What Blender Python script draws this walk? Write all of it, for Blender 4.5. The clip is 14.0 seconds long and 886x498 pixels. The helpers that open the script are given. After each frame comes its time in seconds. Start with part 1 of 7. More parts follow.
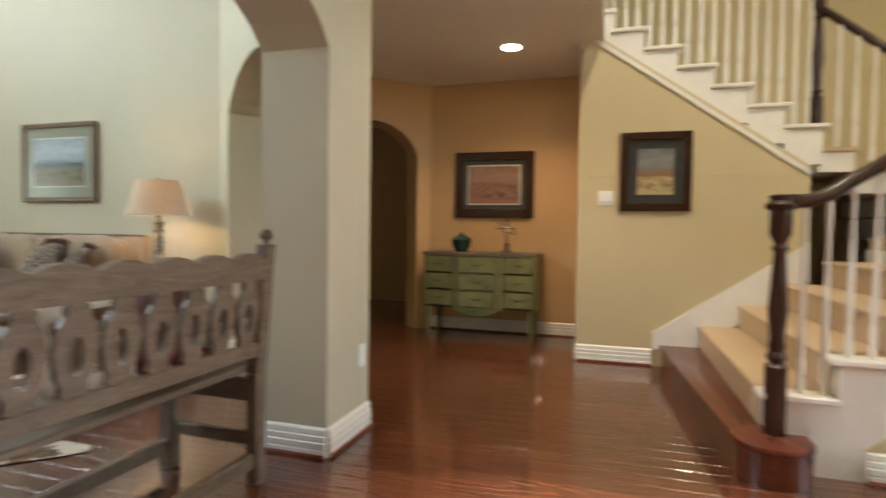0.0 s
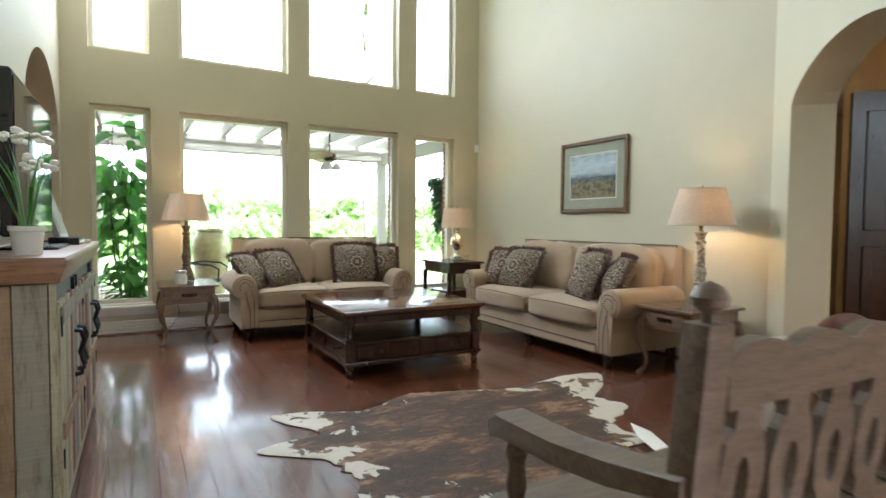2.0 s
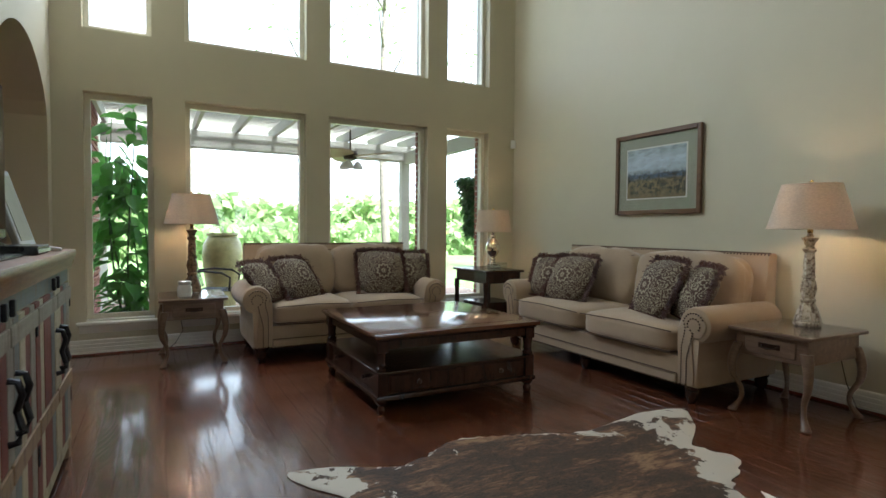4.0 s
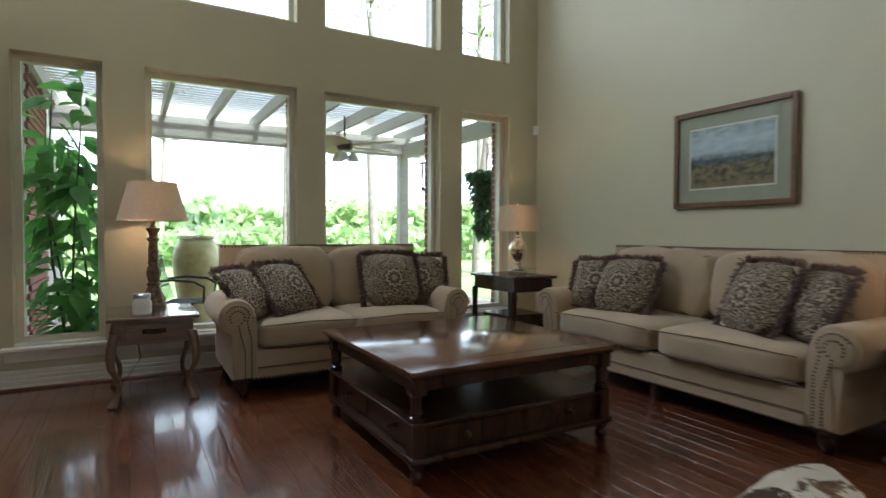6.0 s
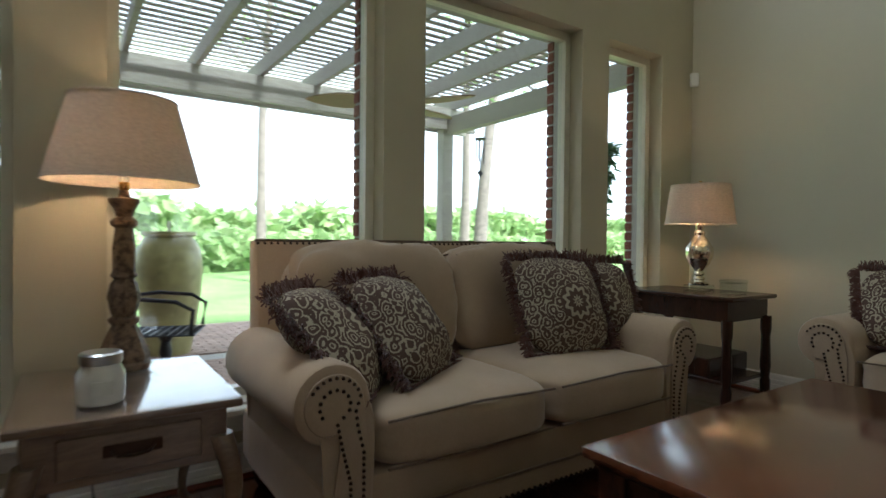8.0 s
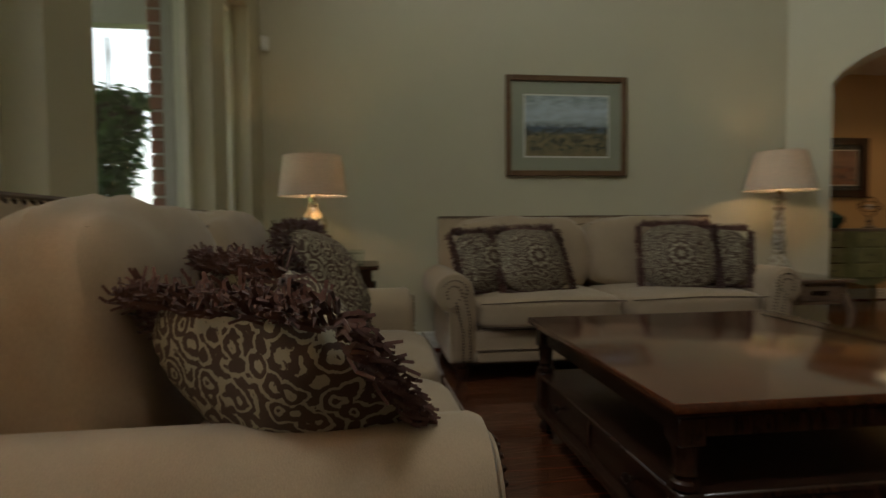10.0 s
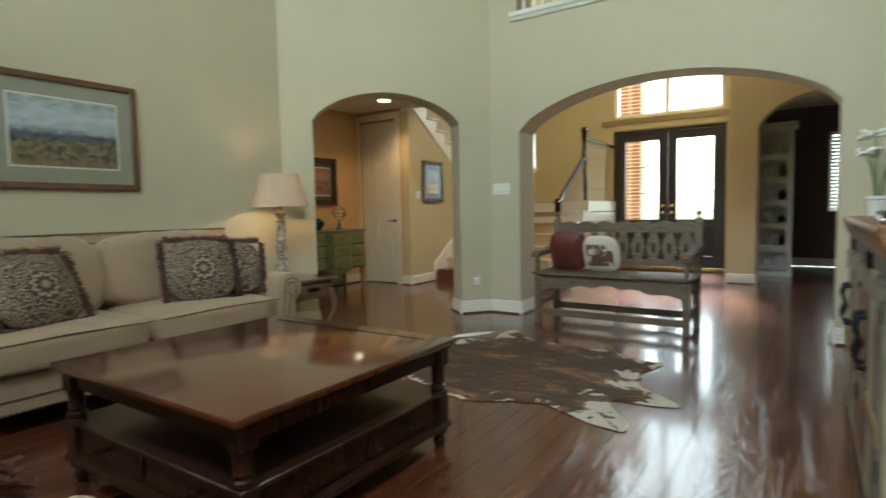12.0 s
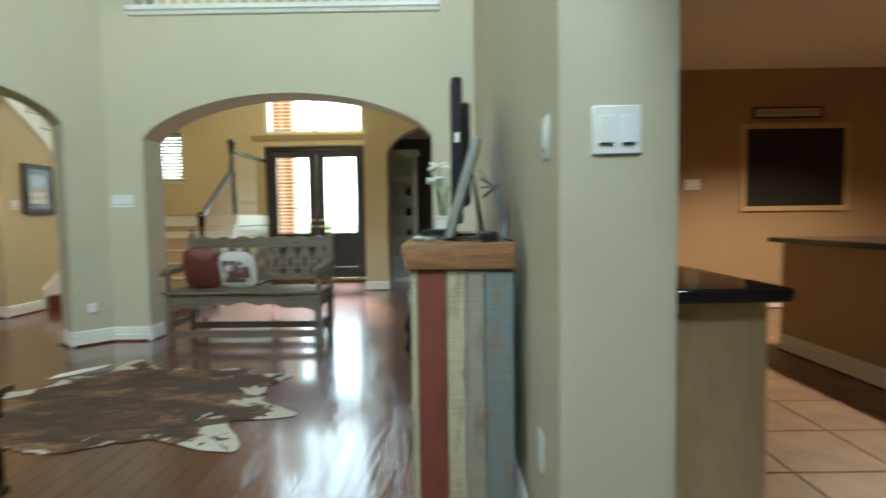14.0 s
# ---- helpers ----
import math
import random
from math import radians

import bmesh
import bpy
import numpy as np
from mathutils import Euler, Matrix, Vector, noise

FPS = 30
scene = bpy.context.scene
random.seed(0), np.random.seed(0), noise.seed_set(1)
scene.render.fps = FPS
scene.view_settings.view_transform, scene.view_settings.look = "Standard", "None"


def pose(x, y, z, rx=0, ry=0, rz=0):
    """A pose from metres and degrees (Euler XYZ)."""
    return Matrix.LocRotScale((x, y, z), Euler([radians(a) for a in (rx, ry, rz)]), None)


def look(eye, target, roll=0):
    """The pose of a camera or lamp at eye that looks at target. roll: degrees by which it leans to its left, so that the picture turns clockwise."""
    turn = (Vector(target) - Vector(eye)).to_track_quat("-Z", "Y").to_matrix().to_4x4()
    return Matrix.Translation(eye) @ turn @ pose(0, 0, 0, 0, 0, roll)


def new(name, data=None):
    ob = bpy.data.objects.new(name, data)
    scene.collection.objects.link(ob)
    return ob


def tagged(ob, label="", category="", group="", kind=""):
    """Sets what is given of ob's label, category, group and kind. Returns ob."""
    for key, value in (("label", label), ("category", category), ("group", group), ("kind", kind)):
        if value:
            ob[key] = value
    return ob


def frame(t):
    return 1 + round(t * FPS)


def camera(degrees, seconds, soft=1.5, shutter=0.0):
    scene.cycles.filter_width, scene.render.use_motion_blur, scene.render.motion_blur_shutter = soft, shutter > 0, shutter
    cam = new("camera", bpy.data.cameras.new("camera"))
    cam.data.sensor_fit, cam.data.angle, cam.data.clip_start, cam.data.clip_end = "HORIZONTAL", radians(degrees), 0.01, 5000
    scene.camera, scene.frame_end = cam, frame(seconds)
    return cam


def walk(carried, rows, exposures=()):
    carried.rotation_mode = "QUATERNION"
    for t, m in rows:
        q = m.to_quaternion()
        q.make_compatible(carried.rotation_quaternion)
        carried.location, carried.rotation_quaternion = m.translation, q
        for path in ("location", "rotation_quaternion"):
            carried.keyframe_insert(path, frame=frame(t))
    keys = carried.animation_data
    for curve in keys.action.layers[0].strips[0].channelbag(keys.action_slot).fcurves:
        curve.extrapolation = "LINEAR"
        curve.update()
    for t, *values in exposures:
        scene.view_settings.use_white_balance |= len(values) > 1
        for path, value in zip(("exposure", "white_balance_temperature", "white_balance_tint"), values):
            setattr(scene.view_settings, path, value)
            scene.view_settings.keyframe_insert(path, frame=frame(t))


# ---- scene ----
cam = camera(78.0, 14.0, shutter=0.5)
PATH = [
    (0, (0.528, 0.242, 1.048), (2.439, 0.83, 0.983), 0.8),
    (0.5, (0.436, 0.399, 1.1), (2.138, 1.446, 1.021), 0.6),
    (1, (0.315, 0.564, 1.101), (1.687, 2.016, 1.019), 0.4),
    (1.5, (0.279, 0.839, 1.098), (1.403, 2.491, 1.017), 0.6),
    (2, (0.336, 1.068, 1.131), (1.311, 2.812, 1.044), 0.5),
    (2.5, (0.358, 1.338, 1.137), (1.28, 3.11, 1.054), 0.5),
    (5, (0.549, 2.1, 1.11), (1.52, 3.848, 1.052), 0.5),
    (5.5, (0.568, 2.377, 1.091), (1.595, 4.092, 1.034), 0.3),
    (6, (0.629, 2.813, 1.066), (1.621, 4.548, 1.013), 0.2),
    (6.5, (0.687, 3.332, 1.054), (1.57, 5.126, 1.006), 0.2),
    (7, (0.693, 3.94, 1.041), (1.532, 5.754, 0.996), 0.3),
    (9.3, (0.415, 6.306, 0.911), (2.317, 6.922, 0.849), -0.1),
    (9.5, (0.393, 6.437, 0.928), (2.361, 6.781, 0.843), -0.2),
    (10, (0.451, 6.681, 0.915), (2.433, 6.428, 0.829), -0.5),
    (10.5, (0.467, 6.818, 0.971), (2.324, 6.082, 0.859), -0.8),
    (11, (0.451, 6.893, 1.016), (2.103, 5.772, 0.896), -1.0),
    (11.5, (0.4, 6.908, 1.033), (1.807, 5.493, 0.904), -0.9),
    (12, (0.281, 6.916, 1.081), (1.392, 5.259, 0.943), -1.1),
    (12.5, (0.173, 6.877, 1.093), (1.088, 5.104, 0.954), -1.1),
    (13, (0.093, 6.814, 1.082), (0.813, 4.952, 0.95), -1.1),
    (13.5, (0.012, 6.773, 1.09), (0.496, 4.837, 0.96), -1.1),
    (14, (-0.022, 6.852, 1.098), (-0.009, 4.856, 0.987), -0.8),
]
EXPOSURES = [(0.0, 3.4, 5900, 10), (0.6, 3.5, 5800, 10), (1.5, 3.55, 5650, 10), (2.5, 3.3, 5650, 10), (5.0, 2.4, 5600, 10), (7.0, 2.6, 5550, 10), (9.5, 1.15, 6000, 8), (10.0, 1.45, 6600, 8), (10.5, 1.85, 6650, 6), (11.0, 2.25, 6500, 4), (12.5, 2.8, 5800, 2), (13.5, 2.95, 5600, 1), (14.0, 3.0, 5500, -2)]
walk(cam, [(t, look(eye, target, roll)) for t, eye, target, roll in PATH], EXPOSURES)

# ---- world and sun ----
world = bpy.data.worlds.new("overcast_sky")
scene.world = world
world.use_nodes = True
wn = world.node_tree
wn.nodes.clear()
sky = wn.nodes.new("ShaderNodeTexSky")
sky.sky_type = "NISHITA"
sky.sun_disc = False
sky.sun_elevation = radians(52)
sky.sun_rotation = radians(150)
sky.air_density, sky.dust_density, sky.ozone_density = 1.0, 1.2, 1.0
grey = wn.nodes.new("ShaderNodeHueSaturation")
grey.inputs["Saturation"].default_value = 0.22
bg = wn.nodes.new("ShaderNodeBackground")
bg.inputs["Strength"].default_value = 0.15
wo = wn.nodes.new("ShaderNodeOutputWorld")
wn.links.new(sky.outputs[0], grey.inputs["Color"])
wn.links.new(grey.outputs[0], bg.inputs[0])
wn.links.new(bg.outputs[0], wo.inputs[0])
sun_data = bpy.data.lights.new("sun", "SUN")
sun_data.energy, sun_data.angle, sun_data.color = 4.8, radians(12), (1.0, 0.96, 0.9)
sun = new("sun", sun_data)
sun.matrix_world = look((6, -14, 22), (2, 4, 0))


def lamp_light(name, place, watts, colour=(1.0, 0.66, 0.36), radius=0.03):
    data = bpy.data.lights.new(name, "POINT")
    data.energy, data.color, data.shadow_soft_size = watts, colour, radius
    ob = new(name, data)
    ob.location = place
    return ob


def down_light(name, place, watts, colour=(1.0, 0.66, 0.36)):
    data = bpy.data.lights.new(name, "SPOT")
    data.energy, data.color, data.shadow_soft_size = watts, colour, 0.05
    data.spot_size, data.spot_blend = radians(130), 0.6
    ob = new(name, data)
    ob.location = place
    return ob


def window_fill(name, x0, x1, z0, z1, watts):
    """An added area lamp inside the top of an upper window, standing in for sky light."""
    data = bpy.data.lights.new(name, "AREA")
    data.shape, data.size, data.size_y = "RECTANGLE", x1 - x0, z1 - z0
    data.energy, data.color = watts, (0.94, 0.99, 1.0)
    ob = new(name, data)
    ob.matrix_world = look(((x0 + x1) / 2, 7.52, (z0 + z1) / 2), ((x0 + x1) / 2, 4.5, (z0 + z1) / 2 - 2.0))
    return ob


# unseen fill lamps; the west one is boosted to brighten the wall end
for x0, x1 in ((-0.04, 0.40), (0.77, 1.78), (2.14, 3.19)):
    window_fill("sky_fill", x0, x1, 3.95, 4.92, (40 if x1 < 0.5 else 2.4) * (x1 - x0))

# ---- materials ----
def nodes_of(name, rough=0.5, metal=0.0):
    m = bpy.data.materials.new(name)
    m.use_nodes = True
    nt = m.node_tree
    b = nt.nodes["Principled BSDF"]
    b.inputs["Roughness"].default_value = rough
    b.inputs["Metallic"].default_value = metal
    return m, nt, b


def add(nt, kind, **values):
    n = nt.nodes.new(kind)
    for k, v in values.items():
        n.inputs[k.replace("_", " ")].default_value = v
    return n


def coords(nt, scale=(1, 1, 1), kind="Object", turn=(0, 0, 0)):
    tc = nt.nodes.new("ShaderNodeTexCoord")
    mp = nt.nodes.new("ShaderNodeMapping")
    mp.inputs["Scale"].default_value = scale
    mp.inputs["Rotation"].default_value = turn
    nt.links.new(tc.outputs[kind], mp.inputs[0])
    return mp.outputs[0]


def ramp(nt, fac, stops):
    r = nt.nodes.new("ShaderNodeValToRGB")
    el = r.color_ramp.elements
    while len(el) < len(stops):
        el.new(0.5)
    for e, (p, c) in zip(el, stops):
        e.position, e.color = p, (*c, 1)
    nt.links.new(fac, r.inputs[0])
    return r.outputs[0]


def mix(nt, fac, a, b, blend="MIX"):
    n = nt.nodes.new("ShaderNodeMix")
    n.data_type, n.blend_type = "RGBA", blend
    for slot, v in ((0, fac), (6, a), (7, b)):
        if isinstance(v, (int, float)):
            n.inputs[slot].default_value = v
        elif isinstance(v, tuple):
            n.inputs[slot].default_value = (*v, 1)
        else:
            nt.links.new(v, n.inputs[slot])
    return n.outputs[2]


def noise_tex(nt, vec, scale, detail=4, rough=0.6, warp=0.0):
    n = add(nt, "ShaderNodeTexNoise", Scale=scale, Detail=detail, Roughness=rough, Distortion=warp)
    nt.links.new(vec, n.inputs["Vector"])
    return n.outputs[0]


def bump(nt, b, height, strength=0.2, distance=0.01):
    n = add(nt, "ShaderNodeBump", Strength=strength, Distance=distance)
    nt.links.new(height, n.inputs["Height"])
    nt.links.new(n.outputs[0], b.inputs["Normal"])


def plain(name, colour, rough=0.5, metal=0.0, vary=0.12, scale=18, relief=0.08, fine=160):
    """A surface of one colour with cloudy variation and fine relief."""
    m, nt, b = nodes_of(name, rough, metal)
    v = coords(nt)
    lo = tuple(max(0, c * (1 - vary)) for c in colour)
    hi = tuple(min(1, c * (1 + vary)) for c in colour)
    big = noise_tex(nt, v, scale, 5)
    nt.links.new(ramp(nt, big, [(0.3, lo), (0.7, hi)]), b.inputs["Base Color"])
    if relief:
        bump(nt, b, noise_tex(nt, v, fine, 3), relief, 0.004)
    return m


def wood(name, dark, light, rough=0.35, along=(1, 1, 1), scale=6, per_piece=0.0, relief=0.15, coat=0.0):
    """Wood whose grain runs along the axis with the smallest factor in along."""
    m, nt, b = nodes_of(name, rough)
    v = coords(nt, along)
    if per_piece:
        info = nt.nodes.new("ShaderNodeObjectInfo")
        addv = nt.nodes.new("ShaderNodeVectorMath")
        addv.operation = "MULTIPLY_ADD"
        nt.links.new(info.outputs["Random"], addv.inputs[0])
        addv.inputs[1].default_value = (17, 31, 7)
        nt.links.new(v, addv.inputs[2])
        v = addv.outputs[0]
    g = noise_tex(nt, v, scale, 8, 0.65, 1.2)
    g2 = noise_tex(nt, v, scale * 7, 4, 0.7)
    col = mix(nt, 0.35, ramp(nt, g, [(0.3, dark), (0.68, light)]), ramp(nt, g2, [(0.35, dark), (0.65, light)]))
    if per_piece:
        tone = nt.nodes.new("ShaderNodeHueSaturation")
        rng = add(nt, "ShaderNodeMapRange")
        rng.inputs["To Min"].default_value, rng.inputs["To Max"].default_value = 1 - per_piece, 1 + per_piece
        nt.links.new(info.outputs["Random"], rng.inputs[0])
        nt.links.new(rng.outputs[0], tone.inputs["Value"])
        nt.links.new(col, tone.inputs["Color"])
        col = tone.outputs[0]
    nt.links.new(col, b.inputs["Base Color"])
    b.inputs["Coat Weight"].default_value = coat
    b.inputs["Coat Roughness"].default_value = 0.12
    if relief:
        bump(nt, b, g, relief, 0.004)
    return m


def wall_paint(name, colour):
    m, nt, b = nodes_of(name, 0.62)
    v = coords(nt)
    big = noise_tex(nt, v, 0.9, 4)
    lo, hi = tuple(c * 0.96 for c in colour), tuple(min(1, c * 1.04) for c in colour)
    nt.links.new(ramp(nt, big, [(0.3, lo), (0.7, hi)]), b.inputs["Base Color"])
    bump(nt, b, noise_tex(nt, v, 85, 4, 0.6), 0.22, 0.004)
    return m


M = {}
M["wall"] = wall_paint("beige_wall_paint", (0.54, 0.495, 0.365))
M["hall_wall"] = wall_paint("tan_hall_paint", (0.56, 0.37, 0.18))
M["foyer_wall"] = wall_paint("straw_foyer_paint", (0.55, 0.46, 0.27))
M["dining_wall"] = wall_paint("dark_brown_dining_paint", (0.10, 0.075, 0.06))
M["kitchen_wall"] = wall_paint("umber_kitchen_paint", (0.36, 0.24, 0.13))
M["ceiling"] = plain("ceiling_paint", (0.72, 0.68, 0.6), 0.8, vary=0.03, fine=70)
M["white"] = plain("white_trim_paint", (0.78, 0.76, 0.70), 0.35, vary=0.03, relief=0.03)
M["cream"] = plain("cream_trim_paint", (0.70, 0.66, 0.54), 0.4, vary=0.04, relief=0.03)
M["plastic"] = plain("white_plastic", (0.8, 0.8, 0.77), 0.3, vary=0.02, relief=0)
M["black"] = plain("black_plastic", (0.012, 0.012, 0.014), 0.25, vary=0.2, relief=0)
M["iron"] = plain("black_iron", (0.02, 0.02, 0.022), 0.45, 0.7, vary=0.3)
M["bronze"] = plain("dark_bronze", (0.05, 0.03, 0.02), 0.35, 0.9, vary=0.3)
M["brass"] = plain("brass", (0.75, 0.5, 0.18), 0.22, 1.0, vary=0.1, relief=0.02)
M["steel"] = plain("brushed_metal", (0.55, 0.55, 0.55), 0.3, 1.0, vary=0.1)
M["silver_grey"] = plain("grey_metal_paint", (0.30, 0.31, 0.30), 0.35, 0.4, vary=0.1)
M["plank"] = wood("hand_scraped_hickory", (0.032, 0.011, 0.006), (0.17, 0.048, 0.019), 0.24, (9, 1, 9), 1.6, 0.22, 0.0)
M["mahogany"] = wood("polished_mahogany", (0.05, 0.014, 0.007), (0.15, 0.047, 0.018), 0.2, (1.2, 7, 7), 2.0, coat=0.9, relief=0.03)
M["dark_wood"] = wood("espresso_wood", (0.018, 0.008, 0.005), (0.05, 0.02, 0.011), 0.25, (7, 7, 1.2), 2.5, relief=0.05)
M["stair_wood"] = wood("cherry_stair_wood", (0.07, 0.016, 0.008), (0.17, 0.045, 0.02), 0.2, (1.2, 7, 7), 2.5, relief=0.04)
M["walnut"] = wood("weathered_walnut", (0.10, 0.06, 0.038), (0.24, 0.155, 0.10), 0.3, (1.2, 7, 7), 3.5, relief=0.08)
M["grey_wood"] = wood("weathered_grey_wood", (0.068, 0.047, 0.031), (0.215, 0.165, 0.112), 0.5, (1.2, 8, 8), 4, relief=0.3)
M["picture_wood"] = wood("picture_frame_wood", (0.08, 0.04, 0.02), (0.2, 0.11, 0.055), 0.35, (1.5, 8, 8), 6)
M["green_paint"] = plain("distressed_green_paint", (0.15, 0.155, 0.06), 0.45, vary=0.25, scale=9)
M["maple"] = wood("maple_panel", (0.42, 0.29, 0.15), (0.58, 0.42, 0.24), 0.35, (6, 6, 1), 2)
M["granite"] = plain("black_granite", (0.02, 0.02, 0.02), 0.1, vary=0.8, scale=140, relief=0)
M["carpet"] = plain("beige_stair_carpet", (0.55, 0.42, 0.27), 0.95, vary=0.12, scale=60, relief=0.6, fine=400)
M["brick"] = plain("red_brick", (0.22, 0.075, 0.05), 0.85, vary=0.35, scale=14, relief=0.5, fine=90)
M["mortar"] = plain("mortar", (0.45, 0.42, 0.38), 0.9, vary=0.1, relief=0.4)
M["pergola"] = wood("silvered_cedar", (0.28, 0.26, 0.22), (0.5, 0.47, 0.41), 0.7, (1.2, 8, 8), 4, relief=0.3)
M["paver"] = plain("patio_brick_paver", (0.36, 0.25, 0.20), 0.8, vary=0.25, scale=5, relief=0.3)
M["soil"] = plain("potting_soil", (0.04, 0.03, 0.02), 0.95, vary=0.4, scale=40)
M["pot"] = plain("dark_plant_pot", (0.05, 0.045, 0.04), 0.5, vary=0.3)
M["urn"] = plain("glazed_olive_urn", (0.33, 0.30, 0.13), 0.35, vary=0.35, scale=6, relief=0.25, fine=30)
M["bark"] = plain("tree_bark", (0.16, 0.13, 0.11), 0.9, vary=0.4, scale=9, relief=0.8, fine=40)
M["leather"] = plain("oxblood_leather", (0.12, 0.03, 0.02), 0.35, vary=0.35, scale=9, relief=0.25, fine=110)
M["ceramic"] = plain("white_ceramic", (0.75, 0.74, 0.70), 0.15, vary=0.03, relief=0)
M["green_glaze"] = plain("dark_green_glaze", (0.02, 0.06, 0.05), 0.2, vary=0.3, relief=0.05)
M["petal"] = plain("white_petals", (0.85, 0.85, 0.78), 0.6, vary=0.05)
M["slate_paint"] = plain("chalkboard", (0.012, 0.010, 0.009), 0.6, vary=0.4, scale=3)
M["door_paint"] = plain("dark_bronze_door_paint", (0.035, 0.028, 0.028), 0.35, vary=0.15)
M["blind"] = plain("white_blind", (0.8, 0.8, 0.78), 0.5, vary=0.03)
M["mat_board"] = plain("sage_mat_board", (0.33, 0.34, 0.26), 0.9, vary=0.05)
M["dark_mat"] = plain("dark_mat_board", (0.03, 0.035, 0.035), 0.9, vary=0.1)
M["paper"] = plain("white_paper", (0.72, 0.71, 0.66), 0.85, vary=0.03)
M["cork_red"] = plain("wine_red_paint", (0.12, 0.02, 0.015), 0.5, vary=0.2)


def fabric(name, colour, vary=0.08):
    m, nt, b = nodes_of(name, 0.9)
    v = coords(nt)
    big = noise_tex(nt, v, 5, 4)
    fine = noise_tex(nt, coords(nt, (1, 1, 0.25)), 420, 2)
    lo, hi = tuple(c * (1 - vary) for c in colour), tuple(min(1, c * (1 + vary)) for c in colour)
    c1 = ramp(nt, big, [(0.3, lo), (0.7, hi)])
    c2 = ramp(nt, fine, [(0.35, tuple(c * 0.8 for c in colour)), (0.65, tuple(min(1, c * 1.1) for c in colour))])
    nt.links.new(mix(nt, 0.4, c1, c2), b.inputs["Base Color"])
    b.inputs["Sheen Weight"].default_value = 0.25
    bump(nt, b, fine, 0.35, 0.002)
    return m


M["linen"] = fabric("oatmeal_chenille", (0.39, 0.285, 0.19), 0.12)
M["welt"] = fabric("brown_welt_cord", (0.12, 0.075, 0.045))
M["fringe"] = fabric("wine_and_brown_fringe", (0.11, 0.043, 0.030), 0.5)


def damask(name):
    """Brown cloth with cream medallions and scrolling leaves."""
    m, nt, b = nodes_of(name, 0.85)
    v = coords(nt)
    shift = nt.nodes.new("ShaderNodeVectorMath")
    shift.operation = "SUBTRACT"
    shift.inputs[1].default_value = (0, 0, 0.205)
    nt.links.new(v, shift.inputs[0])
    v = shift.outputs[0]
    sep = nt.nodes.new("ShaderNodeSeparateXYZ")
    nt.links.new(v, sep.inputs[0])

    def math_node(op, a, c=None):
        n = nt.nodes.new("ShaderNodeMath")
        n.operation = op
        for i, val in enumerate((a, c)):
            if val is None:
                continue
            if isinstance(val, (int, float)):
                n.inputs[i].default_value = val
            else:
                nt.links.new(val, n.inputs[i])
        return n.outputs[0]
    x, z = sep.outputs[0], sep.outputs[2]
    r = math_node("SQRT", math_node("ADD", math_node("MULTIPLY", x, x), math_node("MULTIPLY", z, z)))
    ang = math_node("ARCTAN2", z, x)
    petals = math_node("MULTIPLY", math_node("COSINE", math_node("MULTIPLY", ang, 10.0)), 0.008)
    rr = math_node("ADD", r, petals)
    rings = math_node("SINE", math_node("MULTIPLY", rr, 130.0))
    inside = math_node("LESS_THAN", r, 0.085)
    vor = add(nt, "ShaderNodeTexVoronoi", Scale=24.0)
    warp = noise_tex(nt, v, 9, 2)
    addv = nt.nodes.new("ShaderNodeVectorMath")
    addv.operation = "MULTIPLY_ADD"
    nt.links.new(warp, addv.inputs[0])
    addv.inputs[1].default_value = (0.06, 0.06, 0.06)
    nt.links.new(v, addv.inputs[2])
    nt.links.new(addv.outputs[0], vor.inputs["Vector"])
    scroll = math_node("SINE", math_node("MULTIPLY", math_node("ADD", vor.outputs["Distance"], math_node("MULTIPLY", noise_tex(nt, v, 44, 4, 0.65), 0.45)), 19.0))
    pat = mix(nt, inside, scroll, rings)
    brown, cream = (0.075, 0.040, 0.026), (0.35, 0.30, 0.21)
    nt.links.new(ramp(nt, pat, [(0.28, brown), (0.52, cream)]), b.inputs["Base Color"])
    bump(nt, b, noise_tex(nt, v, 500, 2), 0.3, 0.002)
    return m


M["damask"] = damask("brown_and_cream_damask")


def shade_cloth():
    m, nt, b = nodes_of("linen_lamp_shade", 0.9)
    v = coords(nt, (1, 1, 3))
    c = ramp(nt, noise_tex(nt, v, 60, 3), [(0.3, (0.56, 0.47, 0.38)), (0.7, (0.70, 0.60, 0.49))])
    out = nt.nodes["Material Output"]
    tr = nt.nodes.new("ShaderNodeBsdfTranslucent")
    ms = nt.nodes.new("ShaderNodeMixShader")
    ms.inputs[0].default_value = 0.27
    nt.links.new(c, b.inputs["Base Color"])
    nt.links.new(c, tr.inputs[0])
    nt.links.new(b.outputs[0], ms.inputs[1])
    nt.links.new(tr.outputs[0], ms.inputs[2])
    nt.links.new(ms.outputs[0], out.inputs[0])
    return m


M["shade"] = shade_cloth()


def leafy(name, dark, light):
    m, nt, b = nodes_of(name, 0.45)
    info = nt.nodes.new("ShaderNodeNewGeometry")
    c = ramp(nt, info.outputs["Random Per Island"], [(0.0, dark), (1.0, light)])
    out = nt.nodes["Material Output"]
    tr = nt.nodes.new("ShaderNodeBsdfTranslucent")
    ms = nt.nodes.new("ShaderNodeMixShader")
    ms.inputs[0].default_value = 0.5
    nt.links.new(c, b.inputs["Base Color"])
    nt.links.new(c, tr.inputs[0])
    nt.links.new(b.outputs[0], ms.inputs[1])
    nt.links.new(tr.outputs[0], ms.inputs[2])
    nt.links.new(ms.outputs[0], out.inputs[0])
    return m


